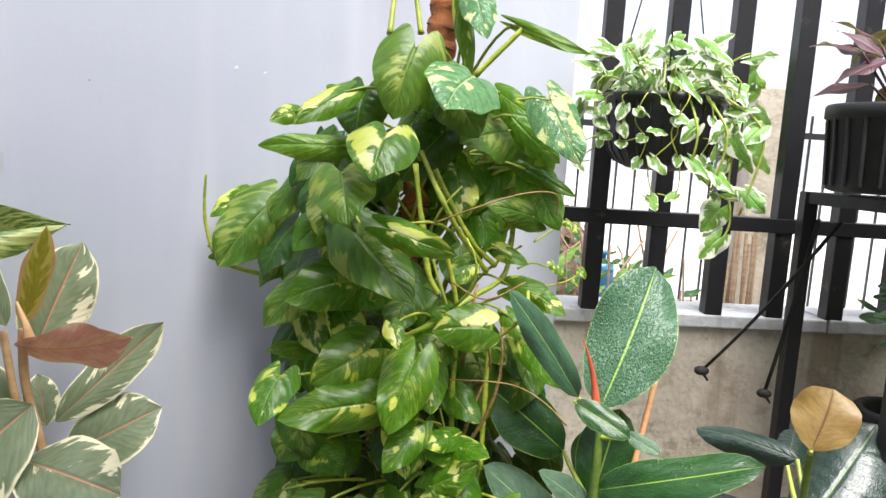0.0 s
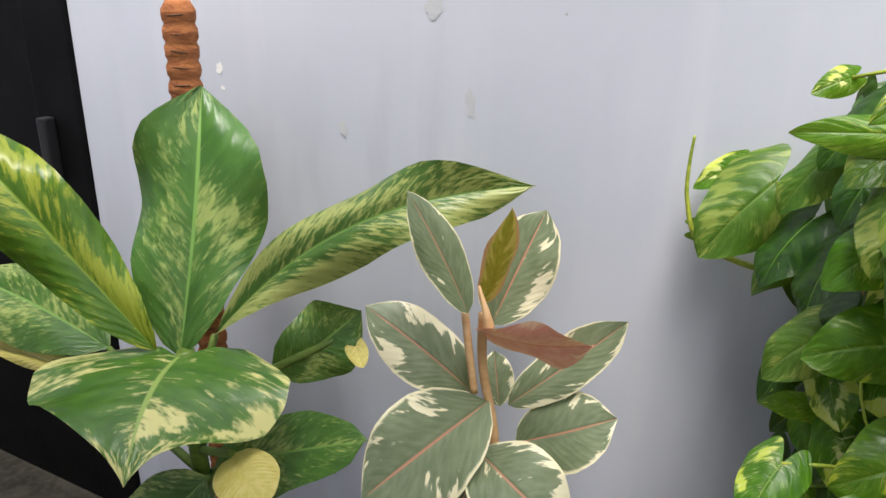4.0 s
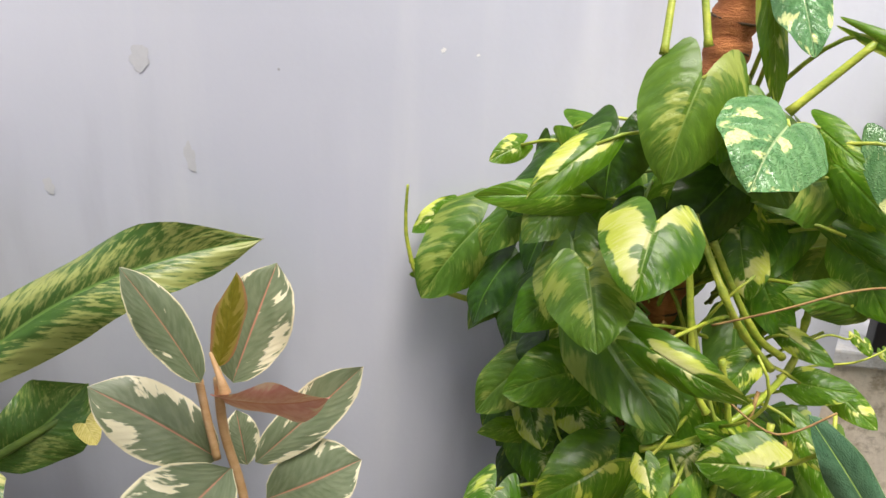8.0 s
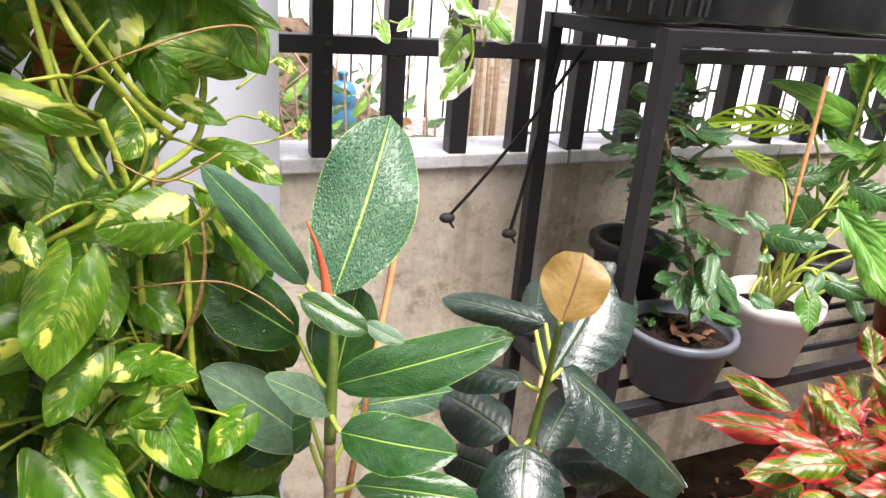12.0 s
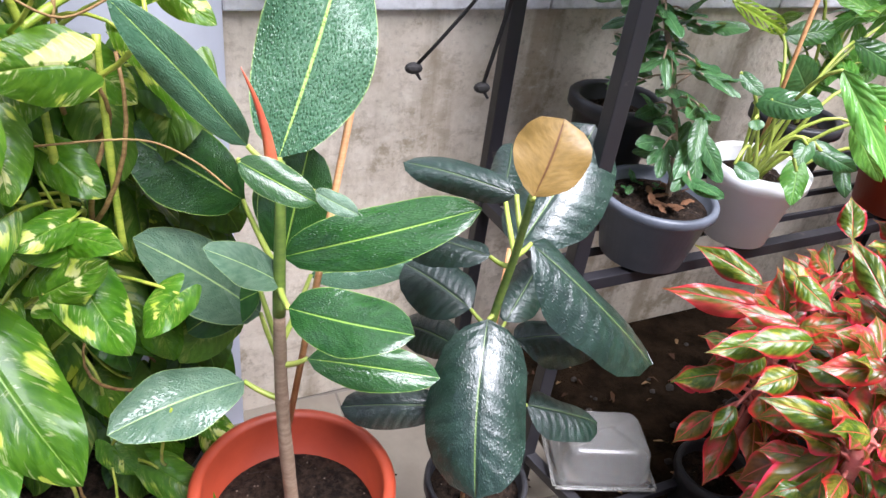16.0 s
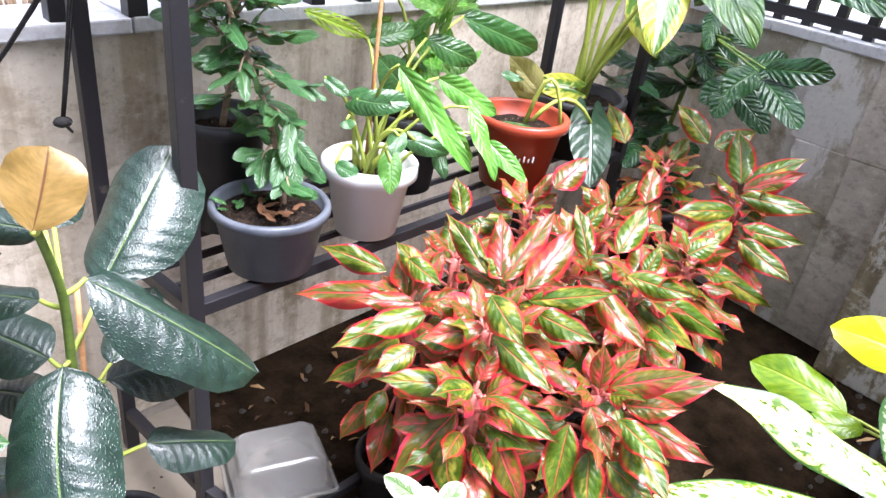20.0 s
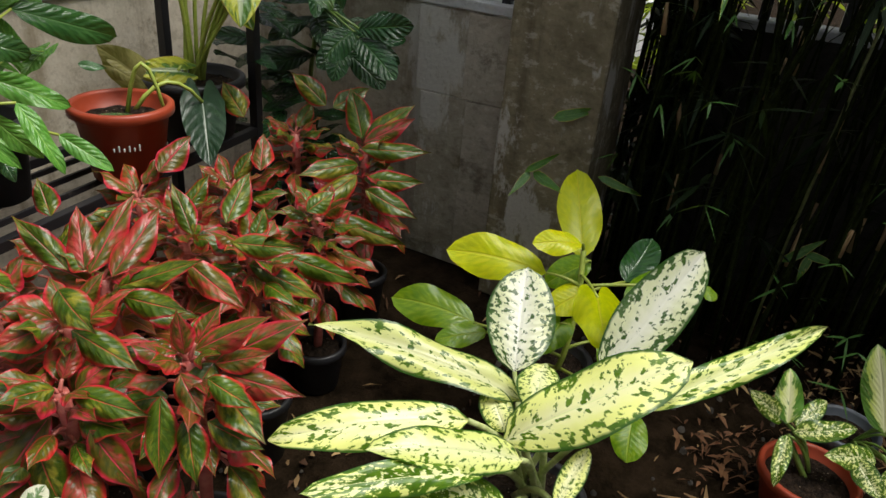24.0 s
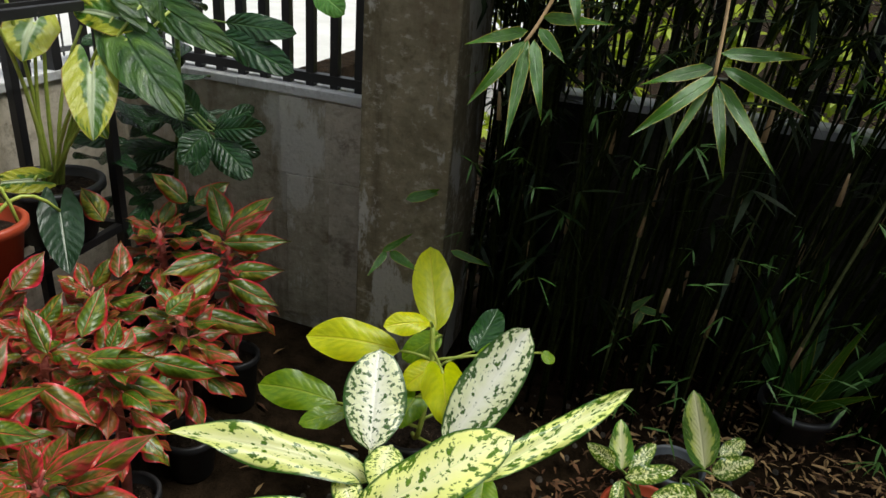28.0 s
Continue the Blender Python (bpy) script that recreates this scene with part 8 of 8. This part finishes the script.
for i in range(120):
    p = Vector((rnd.gauss(2.02, 0.08), rnd.gauss(-0.28, 0.07), 0.002))
    if min((p.xy - Vector(c)).length for c in ((1.93, -0.43), (2.12, -0.5))) < 0.1:
        continue
    a = rnd.uniform(0, 6.28)
    d, s = Vector((math.cos(a), math.sin(a), rnd.uniform(0, 0.4))), Vector((-math.sin(a), math.cos(a), 0))
    ln, w = rnd.uniform(0.015, 0.045), rnd.uniform(0.002, 0.006)
    n, lift = len(verts), rnd.uniform(0, 0.014)
    for k, ww, zz in ((0, 0.3, 0.002), (0.45, 1, 0.01), (1, 0.15, rnd.uniform(0, 0.01))):
        verts += [p + d * ln * k - s * w * ww + Vector((0, 0, zz + lift)), p + d * ln * k + s * w * ww + Vector((0, 0, zz * 0.5 + lift))]
        uvs += [(0, k), (1, k)]
    faces += [(n, n + 1, n + 3, n + 2), (n + 2, n + 3, n + 5, n + 4)]
tagged(part("bark_chips", mesh_of("bark_chips", verts, faces, uvs), DRY_CURL, None), "reddish brown chips heaped beside the small pots", "litter", kind="stuff")

verts, faces = [], []
for i in range(520):
    p = Vector((rnd.uniform(0.78, 1.6), rnd.uniform(0.45, 1.44), 0.0)) if i < 130 else Vector((rnd.uniform(1.2, 2.5), rnd.uniform(-1.3, 0.45), -0.004))
    r = rnd.uniform(0.004, 0.014)
    n = len(verts)
    for k in range(6):
        a = k * 1.047 + rnd.uniform(-0.3, 0.3)
        verts.append(p + Vector((r * math.cos(a), r * math.sin(a) * 0.8, 0)))
    for k in range(6):
        a = k * 1.047 + rnd.uniform(-0.3, 0.3)
        verts.append(p + Vector((0.6 * r * math.cos(a), 0.5 * r * math.sin(a), r * rnd.uniform(0.5, 0.9))))
    faces += [(n + k, n + (k + 1) % 6, n + 6 + (k + 1) % 6, n + 6 + k) for k in range(6)] + [tuple(range(n + 6, n + 12))]
debris = tagged(part("debris", mesh_of("debris", verts, faces), STONES, None), "small grey stones and crumbs of soil on the earth", "debris", kind="stuff")

# ---- hanging pot and upper shelf pots ----
hang = thing("hanging_pot", (0.385, 1.3, 1.19), "black hanging pot with trailing white-green pothos", "plant")
bowl = part("pot", lathe_mesh("pot", [(0.02, 0), (0.05, 0.002), (0.073, 0.012), (0.088, 0.032), (0.097, 0.06), (0.101, 0.095), (0.103, 0.118), (0.109, 0.12), (0.11, 0.129), (0.104, 0.131), (0.1, 0.125), (0.096, 0.105), (0.03, 0.1)], 48), BLACK_PLASTIC, hang, "", Matrix.Translation((0.385, 1.3, 1.195)))
for i in range(28):
    a = 2 * math.pi * i / 28
    part("rib", tube_mesh("rib", [(0.385 + r * math.cos(a), 1.3 + r * math.sin(a), 1.195 + z) for r, z in ((0.074, 0.013), (0.0885, 0.032), (0.0975, 0.06), (0.1015, 0.095), (0.103, 0.116))], 0.0018, 5), BLACK_PLASTIC, bowl)
rnd = random.Random(41)
for i in range(100):
    a = rnd.uniform(0, 6.28)
    rr = rnd.uniform(0.03, 0.16)
    b = Vector((0.385 + rr * math.cos(a), 1.3 + rr * math.sin(a) * 0.8, 1.33 + rnd.uniform(0.0, 0.1) - max(0, rr - 0.11) * rnd.uniform(0.5, 2)))
    t = b + Vector((0.04 * math.cos(a + rnd.uniform(-1, 1)), 0.03 * math.sin(a), rnd.uniform(-0.05, 0.02)))
    leaf(hang, "heart", WHITE_POTHOS, b, t, rnd.uniform(0.02, 0.036), (rnd.uniform(-0.4, 0.4), -0.7, 0.6), 0.4)
    if i % 3 == 0:
        stalk(hang, (0.385, 1.3, 1.3), b, 0.002, STEM_LIME, (0.3 * rr * math.cos(a), 0.3 * rr * math.sin(a), 0.04))
for i, (dx, dz) in enumerate(((0.02, -0.1), (0.11, -0.17), (0.06, -0.13))):
    p = smooth_pts([(0.385 + dx * 0.7, 1.2, 1.32), (0.385 + dx * 1.2, 1.17, 1.26), (0.385 + dx, 1.18, 1.3 + dz)], 6)
    part("runner", tube_mesh("runner", p, 0.0022, 5), STEM_LIME, hang)
    for k in range(5, len(p), 5):
        leaf(hang, "heart", WHITE_POTHOS, p[k], p[k] + Vector((0.028 * (-1) ** k, -0.01, -0.03)), 0.03 + 0.008 * (i % 2), (0.4 * (-1) ** i, -1, 0.5), 0.4)
p = smooth_pts([(0.43, 1.21, 1.33), (0.478, 1.205, 1.25), (0.482, 1.205, 1.176), (0.489, 1.2, 1.11), (0.462, 1.198, 1.06)], 6)
part("runner", tube_mesh("runner", p, 0.002, 5), STEM_LIME, hang)
for b, t, w in (((0.47, 1.2, 1.138), (0.44, 1.195, 1.096), 0.052), ((0.475, 1.197, 1.09), (0.44, 1.19, 1.052), 0.046), ((0.478, 1.205, 1.262), (0.512, 1.2, 1.215), 0.045), ((0.485, 1.2, 1.166), (0.548, 1.198, 1.163), 0.026)):
    leaf(hang, "heart", WHITE_POTHOS, b, t, w, (0.1, -0.95, 0.3), 0.3)
for i in range(10):
    a = 3.3 + 0.3 * i + rnd.uniform(-0.08, 0.08)
    cx, cy = math.cos(a), math.sin(a)
    drop = rnd.uniform(0.05, 0.17)
    pts = [(0.385 + 0.09 * cx, 1.3 + 0.09 * cy, 1.325), (0.385 + 0.122 * cx, 1.3 + 0.122 * cy, 1.315)]
    pts += [(0.385 + (0.118 + rnd.uniform(-0.004, 0.012)) * cx + rnd.uniform(-0.025, 0.025), 1.3 + 0.12 * cy, 1.31 - drop * k / 3) for k in (1, 2, 3)]
    p = smooth_pts(pts + [(pts[-1][0] + rnd.uniform(-0.05, 0.05), pts[-1][1], pts[-1][2] + rnd.uniform(-0.02, 0.025))], 5)
    part("runner", tube_mesh("runner", p, 0.0012, 5), STEM_VINE, hang)
    for k in range(8, len(p), 6):
        leaf(hang, "heart", WHITE_POTHOS, p[k], p[k] + Vector((rnd.uniform(-0.022, 0.022), -0.008, rnd.uniform(-0.026, -0.01))), rnd.uniform(0.016, 0.026), (rnd.uniform(-0.3, 0.3), -0.9, 0.4), 0.4)
for a in (0.3, 2.4, 4.5):
    part("hanger", tube_mesh("hanger", [(0.385 + 0.1 * math.cos(a), 1.3 + 0.1 * math.sin(a), 1.32), (0.385, 1.3, 1.75)], 0.0015, 5), CORD, hang)
part("hook", tube_mesh("hook", smooth_pts([(0.385, 1.3, 1.74), (0.385, 1.38, 1.8), (0.385, 1.5, 1.8), (0.385, 1.51, 1.7)], 5), 0.003, 6), IRON, hang)

pp = thing("shelf_pot", (0.765, 1.22, 1.178), "black ribbed pot with purple leaves on the upper shelf", "plant", "pots on the upper shelf")
pot_parts(pp, 0.765, 1.22, 1.178, 1.325, 0.108, 0.1, BLACK_PLASTIC, 0.007, 0.9, ribs=22)
rnd = random.Random(1)
for i in range(26):
    a = rnd.uniform(0, 6.28)
    rr = rnd.uniform(0.02, 0.1)
    b = Vector((0.775 + rr * math.cos(a), 1.22 + rr * math.sin(a), 1.33 + rnd.uniform(0.0, 0.14)))
    leaf(pp, "lance", PURPLE, b, b + Vector((0.09 * math.cos(a), 0.09 * math.sin(a), rnd.uniform(-0.05, 0.06))), 0.042, (0, -0.4, 1), 0.5)
    stalk(pp, (0.775, 1.22, 1.3), b, 0.003, PURPLE)
for x, r, mat, label in ((0.99, 0.088, GREY_PLASTIC, "large dark grey plastic pot on the upper shelf"), (1.225, 0.1, GREY_PLASTIC, "large dark grey plastic pot on the upper shelf"), (1.52, 0.06, PINK_PLASTIC, "pink plastic pot on the upper shelf")):
    pp = thing("shelf_pot", (x, 1.26, 1.178), label, "pot", "pots on the upper shelf")
    pot_parts(pp, x, 1.27, 1.178, 1.178 + 2.0 * r, r * 1.18, r, mat)

# cords with knots hanging from the rack
for (kx, ky, kz), (sx, sy, sz) in (((0.537, 1.37, 0.808), (0.75, 1.33, 1.12)), ((0.674, 1.387, 0.764), (0.735, 1.38, 1.12))):
    cord = thing("cord", (kx, ky, kz), "black cord with a knotted end hung from the rack", "cord")
    for o in (0.0, 0.008, -0.007):
        part("strand", tube_mesh("strand", curve_pts((kx + o * 0.3, ky, kz), (sx + o, sy + o, sz), (0, 0, -0.012), 7), 0.0016, 5), CORD, cord)
    bm = bmesh.new()
    bmesh.ops.create_icosphere(bm, subdivisions=2, radius=0.011, matrix=Matrix.Translation((kx, ky, kz)) @ Matrix.Diagonal((1.4, 1, 0.9, 1)))
    part("knot", bm, CORD, cord)
    part("end", tube_mesh("end", [(kx, ky, kz), (kx + 0.012, ky - 0.006, kz - 0.018)], [0.004, 0.002], 6), CORD, cord)

# ---- black door in the grey wall ----
door = tagged(new("door_1"), "black aluminium door with a black panel in the grey wall", "door", kind="structure")
DM = Matrix.Translation((-1.81, 1.196, 0)) @ Matrix.Rotation(math.atan2(0.1137, 1), 4, "Z")
for lo, hi in (((-0.16, -0.012, -0.148), (-0.003, 0.12, 2.0)), ((-0.94, -0.012, -0.148), (-0.84, 0.12, 2.0)), ((-0.84, 0.0, 1.9), (-0.16, 0.12, 1.997)), ((-0.84, 0.0, -0.148), (-0.16, 0.12, 0.72))):
    part("frame", box_bm(lo, hi, 0.004, DM), DOOR_ROOM_BLACK, door)
part("bead", box_bm((-0.178, 0.005, 0.72), (-0.16, 0.04, 1.9), 0.002, DM), GREY_PLASTIC, door)
part("bead", box_bm((-0.84, 0.005, 0.72), (-0.178, 0.04, 0.735), 0.002, DM), GREY_PLASTIC, door)
part("handle", box_bm((-0.12, -0.045, 0.86), (-0.09, -0.012, 1.02), 0.006, DM), IRON, door)
# Opaque black in place of glass, so no sky or room shows.
part("pane", box_bm((-0.84, 0.03, 0.735), (-0.178, 0.036, 1.9), 0, DM), DOOR_ROOM_BLACK, door, "black panel")
# Unseen room wall; the room's darkness is put into its black.
tagged(part("room_wall", box_bm((-1.4, 1.0, -0.2), (0.3, 1.05, 2.6), 0, DM), DOOR_ROOM_BLACK, None), "room wall behind the door, darkness put into its colour", "wall", kind="structure")

# ---- flakes and smudges on the grey wall ----
def on_wall(x, z, w, h, mat, name, label, seed, proud=0.0005):
    rnd = random.Random(seed)
    n = 40
    y = 1.4015 + 0.1137 * x - proud
    verts = [(x, y, z)]
    for i in range(n):
        a = 2 * math.pi * i / n
        k = 0.85 + 0.16 * math.sin(2 * a + seed) + 0.1 * math.sin(5 * a + 2 * seed) + rnd.uniform(-0.06, 0.06)
        dx = w / 2 * k * math.cos(a)
        verts.append((x + dx, y + 0.1137 * dx, z + h / 2 * k * math.sin(a)))
    faces = [(0, 1 + (i + 1) % n, 1 + i) for i in range(n)]
    tagged(part(name, mesh_of(name, verts, faces, smooth=False), mat, None), label, "mark", kind="structure")


on_wall(-1.37, 1.167, 0.018, 0.032, FLAKE, "wall_flake", "white patch of bare plaster", 1)
on_wall(-1.365, 1.128, 0.012, 0.012, FLAKE, "wall_flake", "white patch of bare plaster", 2)
on_wall(-0.807, 1.144, 0.022, 0.056, SMUDGE, "wall_smudge", "grey thumb-sized smudge on paint", 3)
on_wall(-1.071, 1.075, 0.026, 0.03, SMUDGE, "wall_smudge", "grey smudge on paint", 4)
on_wall(-0.88, 1.3, 0.045, 0.042, SMUDGE, "wall_smudge", "grey round smudge on paint", 5)
on_wall(-0.392, 1.335, 0.009, 0.008, FLAKE, "wall_flake", "white speck of plaster", 6)
on_wall(-0.34, 1.33, 0.006, 0.005, FLAKE, "wall_flake", "white speck of plaster", 7)

# ---- beyond the fence ----
ledge = tagged(part("ledge", box_bm((-1.0, 1.98, 0.3), (1.6, 3.5, 0.56), 0.01), GRAVEL, None), "raised gravel bed outside the fence", "ledge", kind="structure")
road = tagged(part("road", box_bm((-59, 1.985, -0.205), (59, 59, 0.32), 0), ROAD, None), "pale concrete street beyond the fence", "road", kind="structure")
lane = tagged(part("road_side", box_bm((3.31, 1.1, -0.205), (59, 1.98, 0.3), 0), ROAD, None), "pale concrete lane beyond the end wall", "road", kind="structure")
strip = tagged(part("planter_strip", box_bm((-4, 1.74, -0.205), (6, 1.97, 0.5), 0.01), EARTH, None), "raised bed of earth outside the wall", "bed", kind="structure")
far = thing("far_fence", (0, 3.6, 0.32), "thin dark picket railing across the street", "fence")
for i in range(96):
    x = -3.5 + 0.095 * i
    part("picket", bar_bm((x, 3.6, 0.32), (x, 3.6, 1.5), 0.01, 0.01, 0.0), BLACK_PLASTIC, far)
for z in (0.45, 1.4):
    part("rail", bar_bm((-3.6, 3.6, z), (5.6, 3.6, z), 0.03, 0.03, 0.0), BLACK_PLASTIC, far)
post = tagged(part("concrete_post", box_bm((0.875, 2.05, 0.561), (0.975, 2.15, 1.45), 0.01), CONCRETE, None), "rough beige concrete post outside the fence", "post")
jug = thing("water_jug", (0.69, 2.95, 0.56), "blue plastic water bottle outside the fence", "bottle")
part("body", lathe_mesh("body", [(0.042, 0), (0.05, 0.008), (0.052, 0.06), (0.048, 0.067), (0.052, 0.074), (0.052, 0.14), (0.048, 0.147), (0.052, 0.154), (0.052, 0.21), (0.042, 0.235), (0.02, 0.25)], 28), BLUE, jug, "", Matrix.Translation((0.69, 2.95, 0.56)))
part("neck", lathe_mesh("neck", [(0.016, 0), (0.016, 0.02), (0.02, 0.02), (0.02, 0.036), (0.012, 0.038)], 20), BLUE, jug, "", Matrix.Translation((0.69, 2.95, 0.808)))
packet = tagged(part("packet", box_bm((0.795, 2.5, 0.561), (0.865, 2.56, 0.7), 0.012), RED_PRINT, None), "crumpled red and white packet outside the fence", "packet")
tuft = thing("outside_shrub", (0.62, 1.85, 0.5), "ragged green and brown shrub outside the fence", "plant")
rnd = random.Random(77)
for i in range(420):
    a = rnd.uniform(0, 6.28)
    b = Vector((rnd.uniform(0.2, 0.66), 1.88 + rnd.uniform(-0.08, 0.12), 0.52 + rnd.uniform(0, 0.46) * rnd.random() ** 0.5))
    leaf(tuft, "lance", rnd.choice((FERN, SMALL_FIG, DEEP, SMALL_FIG, DEEP, DRY_CURL)), b, b + Vector((0.075 * math.cos(a), 0.06 * math.sin(a), rnd.uniform(-0.03, 0.07))), rnd.uniform(0.016, 0.034), (0, -0.5, 0.8), 0.5)
for i in range(30):
    x = rnd.uniform(0.3, 0.7)
    part("dead_stalk", tube_mesh("dead_stalk", [(x, 1.86, 0.5), (x + rnd.uniform(-0.06, 0.06), 1.86 + rnd.uniform(-0.03, 0.03), 0.75 + rnd.uniform(0, 0.25))], 0.003, 5), BARK, tuft)
for i in range(16):
    x = 0.72 + 0.01 * i
    part("dead_stalk", tube_mesh("dead_stalk", [(x, 1.85 + 0.01 * (i % 3), 0.5), (x + rnd.uniform(-0.03, 0.03), 1.86, 0.95 + rnd.uniform(0, 0.2))], 0.005, 5), BARK, tuft)
rnd = random.Random(78)
verts = [(-1.0 + 0.1 * i, 2.85 + 0.06 * j, 0.555 + 0.42 * min(1, j / 8) ** 1.3 * (0.8 + 0.25 * math.sin(i * 0.9)) * min(1, (20 - i) / 4) + (rnd.uniform(-0.02, 0.03) if j else 0)) for j in range(11) for i in range(21)]
faces = [(j * 21 + i, j * 21 + i + 1, j * 21 + i + 22, j * 21 + i + 21) for j in range(10) for i in range(20)]
bank = tagged(part("earth_bank", mesh_of("earth_bank", verts, faces), RUBBLE, None), "heap of wet earth and rubble beyond the fence", "earth", kind="structure")
weeds = thing("roadside_weeds", (0.3, 3.2, 0.75), "low green weeds on the earth bank outside", "plant")
for i in range(130):
    a = rnd.uniform(0, 6.28)
    b = Vector((rnd.uniform(-0.3, 0.95), rnd.uniform(2.95, 3.4), 0))
    b.z = 0.56 + 0.37 * min(1, (b.y - 2.85) / 0.48) * min(1, (1.05 - b.x) / 0.4) + rnd.uniform(-0.02, 0.1)
    leaf(weeds, "oval", rnd.choice((SMALL_FIG, DEEP, DEEP)), b, b + Vector((0.045 * math.cos(a), 0.05 * math.sin(a), rnd.uniform(-0.02, 0.06))), rnd.uniform(0.02, 0.04), (0, -0.6, 0.7), 0.5)
for i in range(26):
    x = rnd.uniform(0.1, 0.95)
    a = Vector((x, rnd.uniform(2.88, 3.2), 0.6 + rnd.uniform(0, 0.15)))
    part("stick", tube_mesh("stick", [a, a + Vector((rnd.uniform(-0.2, 0.2), rnd.uniform(0.0, 0.1), rnd.uniform(0.05, 0.3)))], 0.005, 5), BARK, weeds)
bush = thing("street_bush", (0.66, 1.78, 0.5), "sunlit light-green creeper on the fence", "plant")
for i in range(60):
    b = Vector((0.62 + rnd.uniform(-0.06, 0.07), 1.56 + rnd.uniform(0.0, 0.06), 1.2 + rnd.uniform(0, 0.26)))
    leaf(bush, "heart", FERN, b, b + Vector((rnd.uniform(-0.03, 0.03), -0.01, -0.035)), 0.03, (0, -0.8, 0.5), 0.4)
part("stem", tube_mesh("stem", [(0.66, 1.78, 0.5), (0.65, 1.62, 0.95), (0.63, 1.6, 1.45)], 0.005, 6), STEM_GREEN, bush)


# soil spilt on the tiles round the pots
rnd = random.Random(91)
verts, faces = [], []
for i in range(420):
    a, d = rnd.uniform(0, 6.28), abs(rnd.gauss(0, 0.13))
    cx, cy = rnd.choice(((0.545, 0.93), (0.545, 0.93), (0.7, 1.0), (0.2, 1.0)))
    x, y, r = cx + (0.06 + d) * math.cos(a), cy + (0.06 + d) * math.sin(a), rnd.uniform(0.001, 0.0035) * (1 + (i % 17 == 0))
    if x > 0.85 or x < -0.2 or y > 1.44:
        continue
    n = len(verts)
    verts += [(x - r, y - r * 0.7, 0.0002), (x + r, y - r, 0.0002), (x + r * 0.8, y + r, 0.0002), (x - r, y + r, 0.0002), (x + r * 0.2, y, r * 1.1)]
    faces += [(n, n + 1, n + 4), (n + 1, n + 2, n + 4), (n + 2, n + 3, n + 4), (n + 3, n, n + 4)]
tagged(part("soil_crumbs", mesh_of("soil_crumbs", verts, faces, smooth=False), SOIL, None), "dark crumbs of soil spilt on the tiled floor", "soil", kind="stuff")

# ---- floor tiles ----
tile_me = None
for i in range(12):
    for j in range(11):
        x0, y0 = 0.86 - 0.4 * (i + 1), 1.47 - 0.4 * (j + 1)
        if x0 < -0.3 or y0 < -2.6:
            continue
        if tile_me is None:
            bm = box_bm((0, 0, -0.008), (0.396, 0.396, 0), 0.002)
            tile_me = bpy.data.meshes.new("tile")
            bm.to_mesh(tile_me)
            bm.free()
            tile_me.materials.append(TILE)
        part("tile", tile_me, None, floor, "", Matrix.Translation((x0, y0, 0)))
